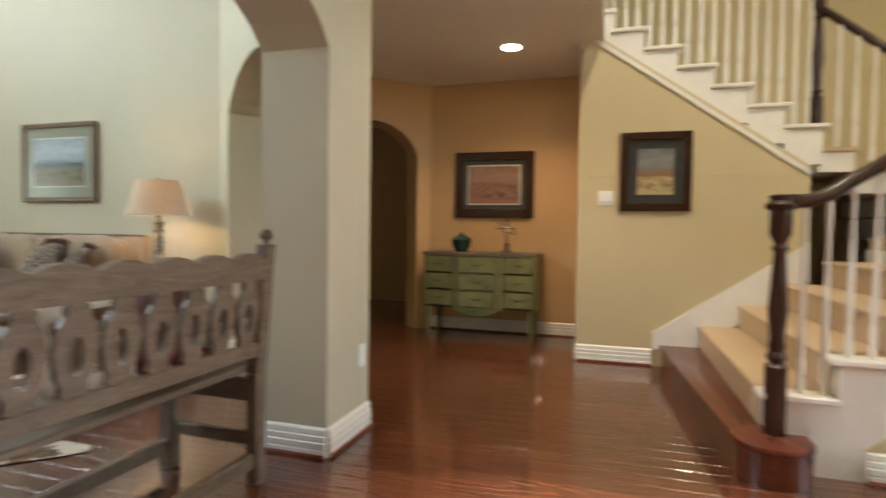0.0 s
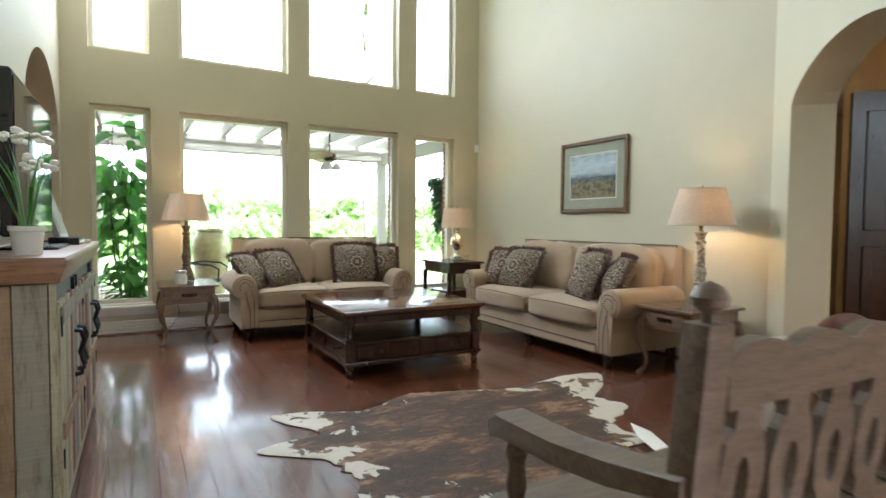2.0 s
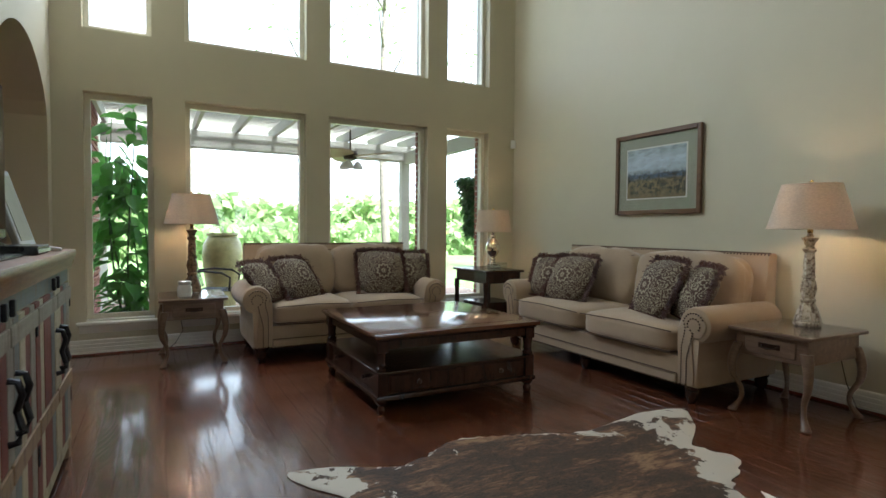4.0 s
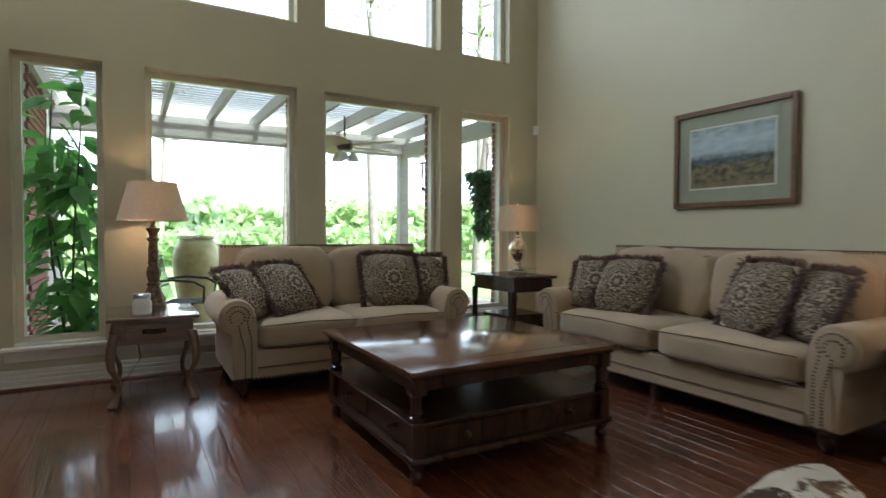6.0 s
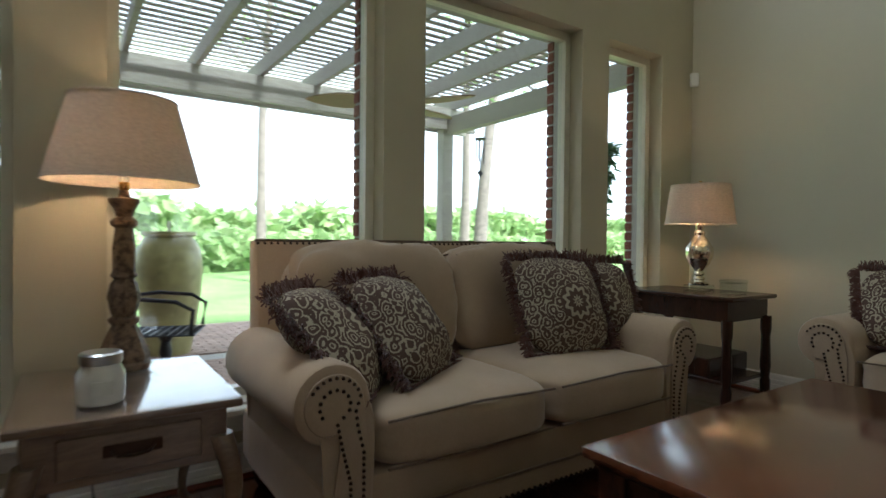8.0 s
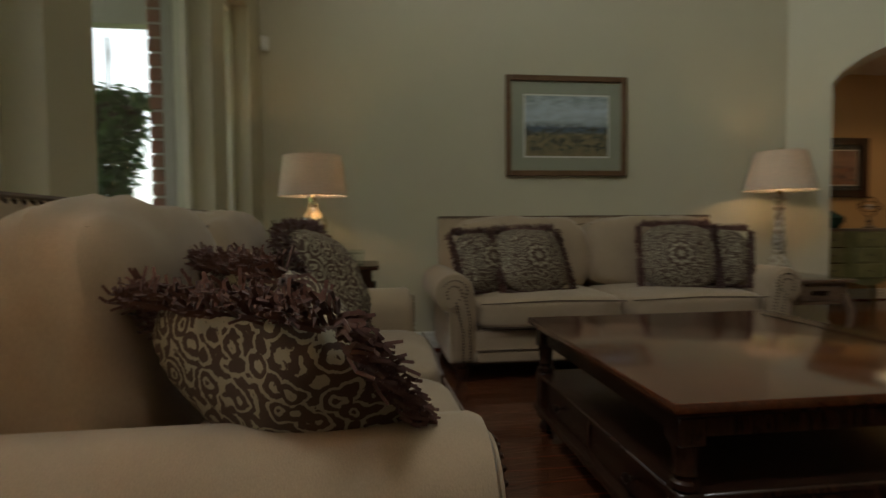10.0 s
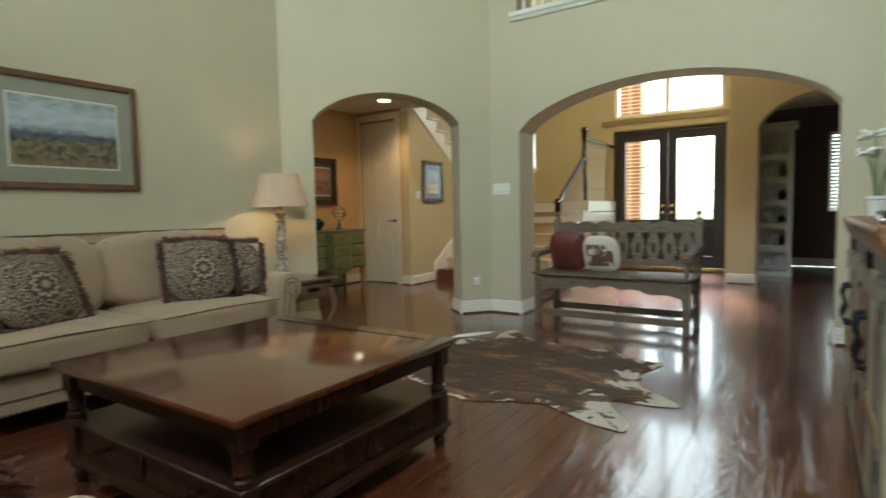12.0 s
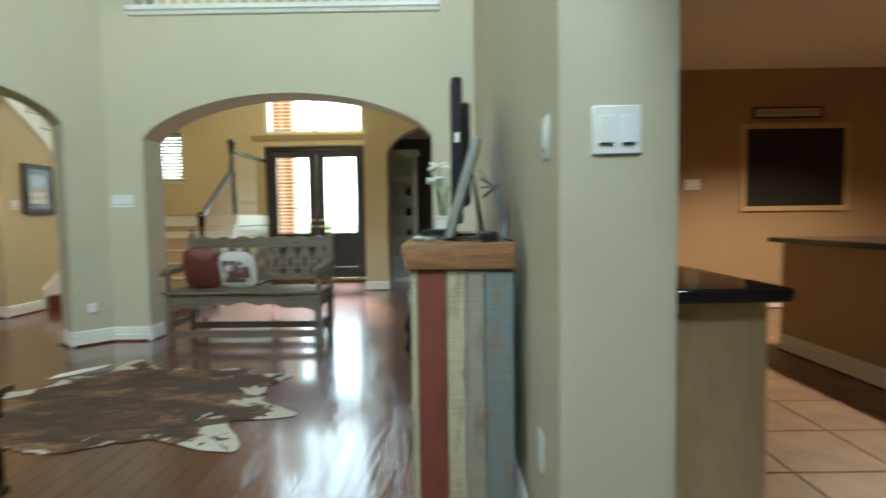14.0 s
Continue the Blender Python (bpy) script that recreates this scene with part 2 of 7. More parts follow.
M["leaf"] = leafy("broad_green_leaf", (0.08, 0.25, 0.04), (0.20, 0.48, 0.10))
M["palm"] = plain("tan_palm_blade", (0.30, 0.19, 0.10), 0.6, vary=0.2)
M["ivy"] = leafy("dark_ivy_leaf", (0.02, 0.07, 0.02), (0.08, 0.18, 0.05))
M["woods"] = leafy("woodland_leaf", (0.20, 0.32, 0.11), (0.42, 0.52, 0.24))
M["stem"] = plain("green_stem", (0.05, 0.10, 0.03), 0.5)


def glass(name, tint=(1, 1, 1), rough=0.0, see=0.93):
    m, nt, b = nodes_of(name)
    nt.nodes.remove(b)
    out = nt.nodes["Material Output"]
    tr = nt.nodes.new("ShaderNodeBsdfTransparent")
    tr.inputs[0].default_value = (*tint, 1)
    gl = nt.nodes.new("ShaderNodeBsdfGlossy")
    gl.inputs["Roughness"].default_value = rough
    fr = nt.nodes.new("ShaderNodeLayerWeight")
    fr.inputs[0].default_value = 0.5
    pw = nt.nodes.new("ShaderNodeMath")
    pw.operation = "POWER"
    pw.inputs[1].default_value = 5.0
    nt.links.new(fr.outputs["Facing"], pw.inputs[0])
    sm = nt.nodes.new("ShaderNodeMath")
    sm.operation = "MULTIPLY_ADD"
    sm.inputs[1].default_value, sm.inputs[2].default_value = 0.9, 0.03
    nt.links.new(pw.outputs[0], sm.inputs[0])
    ms = nt.nodes.new("ShaderNodeMixShader")
    nt.links.new(sm.outputs[0], ms.inputs[0])
    nt.links.new(tr.outputs[0], ms.inputs[1])
    nt.links.new(gl.outputs[0], ms.inputs[2])
    nt.links.new(ms.outputs[0], out.inputs[0])
    return m


M["pane"] = glass("window_pane", (0.95, 0.98, 0.96))
M["picture_glass"] = glass("picture_glass", (1, 1, 1))
M["crystal"] = glass("crystal", (0.9, 0.95, 0.95))
M["mercury"] = plain("mercury_glass", (0.75, 0.68, 0.55), 0.12, 1.0, vary=0.25, scale=40, relief=0.1, fine=60)
M["screen"] = plain("dark_glass_screen", (0.006, 0.006, 0.007), 0.05, vary=0.1, relief=0)


def glow(name, colour, strength):
    m, nt, b = nodes_of(name)
    b.inputs["Emission Color"].default_value = (*colour, 1)
    b.inputs["Emission Strength"].default_value = strength
    return m


M["bulb"] = glow("lit_bulb", (1.0, 0.8, 0.5), 5)
M["sign"] = plain("painted_sign", (0.45, 0.40, 0.25), 0.6)


def carved_paint(name, base, worn):
    m, nt, b = nodes_of(name, 0.6)
    v = coords(nt)
    w = noise_tex(nt, v, 35, 6, 0.7)
    nt.links.new(ramp(nt, w, [(0.40, worn), (0.55, base)]), b.inputs["Base Color"])
    bump(nt, b, w, 0.6, 0.01)
    return m


M["lamp_cream"] = carved_paint("crackled_cream_paint", (0.50, 0.44, 0.34), (0.15, 0.10, 0.06))
M["lamp_brown"] = carved_paint("antique_brown_paint", (0.23, 0.15, 0.09), (0.07, 0.04, 0.025))


def hide():
    m, nt, b = nodes_of("brindle_cowhide", 0.75)
    turn = (0, 0, radians(-20))
    patch = noise_tex(nt, coords(nt, (1.0, 2.0, 1), turn=turn), 2.4, 6, 0.62, 0.8)
    streak = noise_tex(nt, coords(nt, (3.5, 13, 1), turn=turn), 3.2, 6, 0.72, 0.9)
    fine = noise_tex(nt, coords(nt, (14, 60, 1), turn=turn), 4, 3)
    both = mix(nt, 0.45, patch, streak)
    col = ramp(nt, both, [(0.38, (0.006, 0.005, 0.005)), (0.48, (0.022, 0.013, 0.009)), (0.54, (0.13, 0.058, 0.026)), (0.61, (0.34, 0.20, 0.10)), (0.70, (0.06, 0.030, 0.017))])
    col = mix(nt, 0.3, col, ramp(nt, fine, [(0.35, (0.006, 0.004, 0.003)), (0.66, (0.26, 0.145, 0.07))]))
    at = nt.nodes.new("ShaderNodeAttribute")
    at.attribute_name = "rim"
    blot = ramp(nt, noise_tex(nt, coords(nt), 3.4, 7, 0.68, 0.6), [(0.36, (0, 0, 0)), (0.64, (1, 1, 1))])
    s = nt.nodes.new("ShaderNodeMath")
    s.operation = "ADD"
    nt.links.new(at.outputs["Fac"], s.inputs[0])
    nt.links.new(blot, s.inputs[1])
    white = ramp(nt, s.outputs[0], [(0.0, (0, 0, 0)), (0.93, (0, 0, 0)), (0.95, (1, 1, 1))])
    rng = add(nt, "ShaderNodeMath")
    rng.operation = "GREATER_THAN"
    rng.inputs[1].default_value = 1.07
    nt.links.new(s.outputs[0], rng.inputs[0])
    nt.links.new(mix(nt, rng.outputs[0], col, (0.55, 0.50, 0.42)), b.inputs["Base Color"])
    bump(nt, b, fine, 0.5, 0.006)
    return m


M["hide"] = hide()


def spotted():
    m, nt, b = nodes_of("brown_and_white_hide", 0.8)
    n = noise_tex(nt, coords(nt), 9, 5, 0.6)
    sep = nt.nodes.new("ShaderNodeSeparateXYZ")
    nt.links.new(coords(nt), sep.inputs[0])

    def op(kind, a, c):
        q = nt.nodes.new("ShaderNodeMath")
        q.operation = kind
        for i, val in enumerate((a, c)):
            if isinstance(val, (int, float)):
                q.inputs[i].default_value = val
            else:
                nt.links.new(val, q.inputs[i])
        return q.outputs[0]
    ax = op("DIVIDE", op("ABSOLUTE", sep.outputs[0], 0), 0.125)
    az = op("DIVIDE", op("ABSOLUTE", op("SUBTRACT", sep.outputs[2], 0.18), 0), 0.105)
    edge = op("ADD", op("MAXIMUM", ax, az), op("MULTIPLY", n, 0.25))
    inner = ramp(nt, n, [(0.50, (0.14, 0.075, 0.045)), (0.56, (0.62, 0.58, 0.52))])
    nt.links.new(mix(nt, op("GREATER_THAN", edge, 1.12), inner, (0.64, 0.60, 0.54)), b.inputs["Base Color"])
    return m


M["spotted"] = spotted()


def print_picture(name, sky_c, far_c, field_c, bush_c, low, high):
    """A landscape print: sky, far hills and a field with bushes, by height on the sheet."""
    m, nt, b = nodes_of(name, 0.8)
    v = coords(nt)
    sep = nt.nodes.new("ShaderNodeSeparateXYZ")
    nt.links.new(v, sep.inputs[0])
    mr = add(nt, "ShaderNodeMapRange")
    mr.inputs["From Min"].default_value, mr.inputs["From Max"].default_value = low, high
    nt.links.new(sep.outputs[2], mr.inputs[0])
    n1 = noise_tex(nt, coords(nt, (1, 1, 3)), 7, 5)
    s = nt.nodes.new("ShaderNodeMath")
    s.operation = "MULTIPLY_ADD"
    nt.links.new(n1, s.inputs[0])
    s.inputs[1].default_value = 0.10
    nt.links.new(mr.outputs[0], s.inputs[2])
    base = ramp(nt, s.outputs[0], [(0.0, field_c), (0.40, tuple(c * 1.2 for c in field_c)), (0.46, far_c), (0.52, far_c), (0.56, sky_c), (0.8, tuple(min(1, c * 1.25) for c in sky_c)), (1.0, tuple(c * 0.8 for c in sky_c))])
    n2 = noise_tex(nt, v, 30, 7, 0.8)
    cloud = ramp(nt, noise_tex(nt, coords(nt, (1, 1, 2.6)), 9, 5), [(0.42, (0, 0, 0)), (0.62, (1, 1, 1))])
    high_sky = ramp(nt, s.outputs[0], [(0.56, (0, 0, 0)), (0.66, (0.7, 0.7, 0.7))])
    base = mix(nt, mix(nt, 1.0, cloud, high_sky, "MULTIPLY"), base, tuple(min(1, c * 1.6) for c in sky_c))
    band = ramp(nt, s.outputs[0], [(0.02, (0, 0, 0)), (0.16, (1, 1, 1)), (0.5, (1, 1, 1)), (0.64, (0, 0, 0))])
    bush = mix(nt, 1.0, ramp(nt, n2, [(0.47, (0, 0, 0)), (0.53, (1, 1, 1))]), band, "MULTIPLY")
    nt.links.new(mix(nt, bush, base, bush_c), b.inputs["Base Color"])
    return m


M["print_field"] = print_picture("landscape_print", (0.36, 0.42, 0.46), (0.12, 0.17, 0.24), (0.24, 0.19, 0.10), (0.060, 0.065, 0.045), -0.22, 0.22)
M["print_red"] = print_picture("red_toned_print", (0.22, 0.12, 0.09), (0.35, 0.14, 0.08), (0.28, 0.13, 0.08), (0.07, 0.05, 0.05), -0.17, 0.17)
M["print_sand"] = print_picture("sandy_print", (0.18, 0.18, 0.17), (0.3, 0.12, 0.06), (0.48, 0.40, 0.20), (0.25, 0.17, 0.08), -0.17, 0.17)
M["turf"] = plain("lawn", (0.13, 0.21, 0.06), 0.95, vary=0.35, scale=0.8, relief=0.6, fine=60)
M["tile"] = plain("tan_floor_tile", (0.25, 0.155, 0.088), 0.4, vary=0.3, scale=4, relief=0.06)
M["grout"] = plain("tan_grout", (0.27, 0.18, 0.11), 0.9, vary=0.1)


def reclaimed(name, colour, under):
    m, nt, b = nodes_of(name, 0.65)
    v = coords(nt, (5, 5, 0.9))
    w = noise_tex(nt, v, 6, 8, 0.72)
    sc = noise_tex(nt, coords(nt, (0.6, 0.6, 14)), 9, 4, 0.7)
    col = mix(nt, 0.3, ramp(nt, w, [(0.36, under), (0.5, colour)]), ramp(nt, sc, [(0.35, tuple(c * 0.6 for c in colour)), (0.65, tuple(min(1, c * 1.15) for c in colour))]))
    nt.links.new(col, b.inputs["Base Color"])
    bump(nt, b, sc, 0.5, 0.004)
    return m


M["board_red"] = reclaimed("faded_red_board", (0.19, 0.045, 0.025), (0.10, 0.04, 0.025))
M["top_board"] = wood("worn_brown_top", (0.10, 0.045, 0.02), (0.36, 0.18, 0.08), 0.4, (1, 1, 12), 5, relief=0.2)
M["board_cream"] = reclaimed("peeling_cream_board", (0.46, 0.41, 0.27), (0.22, 0.17, 0.10))
M["board_grey"] = reclaimed("grey_board", (0.30, 0.27, 0.21), (0.16, 0.11, 0.07))
M["board_blue"] = reclaimed("faded_blue_board", (0.17, 0.20, 0.19), (0.22, 0.12, 0.06))
M["board_tan"] = reclaimed("bare_tan_board", (0.30, 0.20, 0.11), (0.14, 0.08, 0.045))

# ---- building helpers ----
def bm_new():
    return bmesh.new()


def link_bm(name, bm, material, parent=None, label="", smooth=False):
    bmesh.ops.recalc_face_normals(bm, faces=bm.faces)
    me = bpy.data.meshes.new(name)
    bm.to_mesh(me)
    bm.free()
    me.materials.append(material)
    if smooth:
        me.shade_smooth()
        me.set_sharp_from_angle(angle=radians(38))
    ob = new(name, me)
    if parent is not None:
        ob.parent = parent
    if label:
        tagged(ob, label)
    return ob


def part(name, bm, material, parent, label="", smooth=True, stuff=False):
    ob = link_bm(name, bm, material, parent, label, smooth)
    if stuff:
        tagged(ob, label, kind="stuff")
    return ob


def structure(name, bm, material, label, category, smooth=False):
    return tagged(link_bm(name, bm, material, None, "", smooth), label, category, kind="structure")


def thing(name, m, label, category, group=""):
    ob = new(name)
    ob.empty_display_size = 0.1
    ob.matrix_basis = m
    return tagged(ob, label, category, group)


def box(bm, x0, x1, y0, y1, z0, z1, bevel=0.0, m=None, seg=1):
    c = Vector(((x0 + x1) / 2, (y0 + y1) / 2, (z0 + z1) / 2))
    r = bmesh.ops.create_cube(bm, size=1.0, matrix=Matrix.Translation(c) @ Matrix.Diagonal((abs(x1 - x0), abs(y1 - y0), abs(z1 - z0), 1)))
    vs = r["verts"]
    if bevel:
        es = list({e for v in vs for e in v.link_edges})
        out = bmesh.ops.bevel(bm, geom=es, offset=bevel, segments=seg, affect="EDGES", profile=0.5)
        vs = list({v for f in out["faces"] for v in f.verts} | {v for v in vs if v.is_valid})
    if m is not None:
        bmesh.ops.transform(bm, matrix=m, verts=[v for v in vs if v.is_valid])
    return bm


def box_bm(*a, **k):
    return box(bmesh.new(), *a, **k)


def lathe(bm, profile, seg=20, m=None, squash=1.0):
    """Turn (radius, height) pairs round the z axis."""
    rings = []
    for r, z in profile:
        if r < 1e-5:
            rings.append([bm.verts.new((0, 0, z))])
        else:
            rings.append([bm.verts.new((r * math.cos(2 * math.pi * i / seg), r * squash * math.sin(2 * math.pi * i / seg), z)) for i in range(seg)])
    for a, b in zip(rings, rings[1:]):
        for i in range(seg):
            j = (i + 1) % seg
            q = [a[i % len(a)], a[j % len(a)], b[j % len(b)], b[i % len(b)]]
            q = list(dict.fromkeys(q))
            if len(q) > 2:
                try:
                    bm.faces.new(q)
                except ValueError:
                    pass
    for ring, flip in ((rings[0], True), (rings[-1], False)):
        if len(ring) > 2:
            bm.faces.new(ring[::-1] if flip else ring)
    if m is not None:
        bmesh.ops.transform(bm, matrix=m, verts=[v for ring in rings for v in ring])
    return bm


def lathe_bm(*a, **k):
    return lathe(bmesh.new(), *a, **k)


def tube(bm, points, radius, seg=8, taper=None, flat=1.0):
    """A round bar along points; taper gives the radius at the far end."""
    pts = [Vector(p) for p in points]
    rings = []
    n = len(pts)
    up = Vector((0, 0, 1))
    for i, p in enumerate(pts):
        d = (pts[min(i + 1, n - 1)] - pts[max(i - 1, 0)]).normalized()
        ref = up if abs(d.z) < 0.93 else Vector((1, 0, 0))
        a = d.cross(ref).normalized()
        b = d.cross(a).normalized()
        r = radius if taper is None else radius + (taper - radius) * i / max(1, n - 1)
        rings.append([bm.verts.new(p + a * (r * math.cos(2 * math.pi * k / seg)) + b * (r * flat * math.sin(2 * math.pi * k / seg))) for k in range(seg)])
    for a, b in zip(rings, rings[1:]):
        for k in range(seg):
            bm.faces.new((a[k], a[(k + 1) % seg], b[(k + 1) % seg], b[k]))
    bm.faces.new(rings[0][::-1])
    bm.faces.new(rings[-1])
    return bm


def tube_bm(*a, **k):
    return tube(bmesh.new(), *a, **k)


def prism(bm, poly, a, b, axis="y", m=None, bevel=0.0):
    """Extrude a closed outline between a and b. axis y: outline in x, z; x: in y, z; z: in x, y."""
    def at(u, v, w):
        return {"y": (u, w, v), "x": (w, u, v), "z": (u, v, w)}[axis]
    lo = [bm.verts.new(at(u, v, a)) for u, v in poly]
    hi = [bm.verts.new(at(u, v, b)) for u, v in poly]
    n = len(poly)
    fs = [bm.faces.new(lo), bm.faces.new(hi[::-1])]
    for i in range(n):
        fs.append(bm.faces.new((lo[i], hi[i], hi[(i + 1) % n], lo[(i + 1) % n])))
    vs = lo + hi
    if bevel:
        es = list({e for f in fs[:2] for e in f.edges})
        out = bmesh.ops.bevel(bm, geom=es, offset=bevel, segments=2, affect="EDGES", profile=0.5)
        vs = list({v for f in out["faces"] for v in f.verts} | {v for v in vs if v.is_valid})
    if m is not None:
        bmesh.ops.transform(bm, matrix=m, verts=[v for v in vs if v.is_valid])
    return bm


def prism_bm(*a, **k):
    return prism(bmesh.new(), *a, **k)


def cushion(bm, w, d, h, power=4.0, cuts=9, sag=0.0, wrinkle=0.0, seed=0, m=None, pinch=0.0):
    """A stuffed cushion of full size w, d, h round the origin; sag hollows its top, pinch thins it towards the rim."""
    r = bmesh.ops.create_cube(bm, size=2.0)
    es = list({e for v in r["verts"] for e in v.link_edges})
    out = bmesh.ops.subdivide_edges(bm, edges=es, cuts=cuts, use_grid_fill=True)
    vs = {v for f in bm.faces for v in f.verts} if len(bm.faces) < 6 * (cuts + 1) ** 2 + 1 else set(r["verts"]) | {g for g in out["geom"] if isinstance(g, bmesh.types.BMVert)}
    for v in vs:
        x, y, z = v.co
        big = max(abs(x), abs(y), abs(z))
        nrm = (abs(x) ** power + abs(y) ** power + abs(z) ** power) ** (1 / power)
        x, y, z = (c * big / nrm for c in (x, y, z))
        k = 1.0
        if pinch:
            k = 1 - pinch * max(abs(x), abs(y)) ** 2.5
        z *= k
        if sag and z > 0:
            z += sag * (1 - x * x) * (1 - y * y)
        if wrinkle:
            q = noise.noise(Vector((x * 3 + seed, y * 3, z * 2 + seed * 1.7)))
            z += wrinkle * q
            x += wrinkle * 0.4 * noise.noise(Vector((y * 4 + seed, z * 3, x)))
        v.co = (x * w / 2, y * d / 2, z * h / 2)
    if m is not None:
        bmesh.ops.transform(bm, matrix=m, verts=list(vs))
    return bm


def cushion_bm(*a, **k):
    return cushion(bmesh.new(), *a, **k)


def arch_rise(u, height):
    return height * max(0.0, 1 - u * u) ** 0.72


def arch_header(bm, s0, s1, spring, rise, top, a, b, n=28, m=None):
    """The wall above an arched opening from s0 to s1, between depths a and b, up to top."""
    pts = [(s0, top)] + [(s0 + (s1 - s0) * i / n, spring + arch_rise(2 * i / n - 1, rise)) for i in range(n + 1)] + [(s1, top)]
    lo, hi = [], []
    for i in range(n + 1):
        s, z = pts[i + 1]
        lo.append([bm.verts.new((s, d, z)) for d in (a, b)])
        hi.append([bm.verts.new((s, d, top)) for d in (a, b)])
    for i in range(n):
        for k in (0, 1):
            bm.faces.new((lo[i][k], lo[i + 1][k], hi[i + 1][k], hi[i][k]))
        bm.faces.new((lo[i][0], lo[i][1], lo[i + 1][1], lo[i + 1][0]))
        bm.faces.new((hi[i][0], hi[i][1], hi[i + 1][1], hi[i + 1][0]))
    for i in (0, n):
        bm.faces.new((lo[i][0], lo[i][1], hi[i][1], hi[i][0]))
    if m is not None:
        bmesh.ops.transform(bm, matrix=m, verts=[v for c in lo + hi for v in c])
    return bm


def wall_frame(p, q):
    """A frame whose x runs from p to q on the floor and whose y points to the left of that."""
    d = Vector((q[0] - p[0], q[1] - p[1], 0))
    return Matrix.Translation((p[0], p[1], 0)) @ Matrix.Rotation(math.atan2(d.y, d.x), 4, "Z")


BASE = [(0, 0), (0.02, 0), (0.02, 0.03), (0.016, 0.035), (0.02, 0.04), (0.02, 0.065), (0.015, 0.07), (0.018, 0.075), (0.018, 0.095), (0.012, 0.1), (0.014, 0.105), (0.012, 0.125), (0.004, 0.135), (0, 0.135)]


def baseboard(p, q, label="white fluted baseboard along the wall"):
    """A fluted board on the floor from p to q; it stands out to the left of that way."""
    m = wall_frame(p, q)
    ln = math.hypot(q[0] - p[0], q[1] - p[1])
    bm = bmesh.new()
    prism(bm, [(y + 0.001, z + 0.002) for y, z in BASE], 0, ln, "x")
    ob = structure("baseboard", bm, M["white"], label, "baseboard")
    ob.matrix_basis = m
    shoe = prism_bm([(0.022, 0.001), (0.036, 0.001), (0.034, 0.010), (0.028, 0.016), (0.022, 0.018)], 0, ln, "x")
    part("shoe_moulding", shoe, M["stair_wood"], ob, "dark cherry quarter-round at the floor", smooth=False)
    return ob

# ---- the setting ----
XE, XW, YN, YS, YS2 = 4.43, -0.29, 7.44, 1.82, 1.47
ZC, ZH = 5.6, 2.6
WINDOWS = [(-0.06, 0.468), (0.735, 1.86), (2.093, 3.24), (3.49, 4.06)]
LOW0, LOW1, UP0, UP1 = 0.29, 2.295, 2.835, 5.0

# north wall: columns and spandrels round eight openings
bm = bm_new()
edges = [-0.60] + [v for w in WINDOWS for v in w] + [XE + 0.3]
for i in range(0, len(edges), 2):
    box(bm, edges[i], edges[i + 1], YN, YN + 0.17, 0, ZC)
for x0, x1 in WINDOWS:
    for z0, z1 in ((0, LOW0), (LOW1, UP0), (UP1, ZC)):
        box(bm, x0, x1, YN, YN + 0.17, z0, z1)
structure("wall_north", bm, M["wall"], "tall beige painted wall with two rows of windows", "wall")

# brick skin outside, with deeper reveals
bm = bm_new()
bedges = [-6.0] + [v for x0, x1 in WINDOWS for v in (x0 + 0.02, x1 - 0.02)] + [7.5]
for i in range(0, len(bedges), 2):
    box(bm, bedges[i], bedges[i + 1], YN + 0.175, YN + 0.27, -0.15, ZC + 0.3)
for x0, x1 in WINDOWS:
    for z0, z1 in ((-0.15, LOW0), (LOW1, UP0), (UP1, ZC + 0.3)):
        box(bm, x0 + 0.02, x1 - 0.02, YN + 0.175, YN + 0.27, z0, z1)
structure("wall_outside", bm, M["mortar"], "mortar bed of the brick outer wall", "wall")

bm = bm_new()
box(bm, XE, XE + 0.3, 3.43, YN, 0, ZC)
structure("wall_east", bm, M["wall"], "beige painted wall behind the sofa", "wall")

# west wall with the arched way to the kitchen
WE = 5.55
mw = wall_frame((XW, YS), (XW, YN))
bm = bm_new()
box(bm, 0, WE - YS, 0, 0.28, 0, ZC, m=mw)
box(bm, 7.28 - YS, YN - YS, 0, 0.28, 0, ZC, m=mw)
arch_header(bm, WE - YS, 7.28 - YS, 2.02, 0.44, ZC, 0, 0.28, m=mw)
structure("wall_west", bm, M["wall"], "beige painted wall with an arched opening to the kitchen", "wall")

# south wall with the wide arch and the upper gallery opening
bm = bm_new()
GX0, GX1, GZ0, GZ1 = 0.07, 2.76, 3.04, 4.5
box(bm, -1.6, 0.10, YS2, YS, 0, 2.9)
box(bm, 2.745, 3.08, YS2, YS, 0, 2.9)
arch_header(bm, 0.10, 2.745, 1.87, 0.39, 2.9, YS2, YS)
box(bm, -1.6, 3.08, YS2, YS, 2.9, GZ0)
box(bm, -1.6, GX0, YS2, YS, GZ0, ZC)
box(bm, GX1, 3.08, YS2, YS, GZ0, ZC)
box(bm, GX0, GX1, YS2, YS, GZ1, ZC)
structure("wall_south", bm, M["wall"], "beige painted wall with a wide low arch to the foyer", "wall")

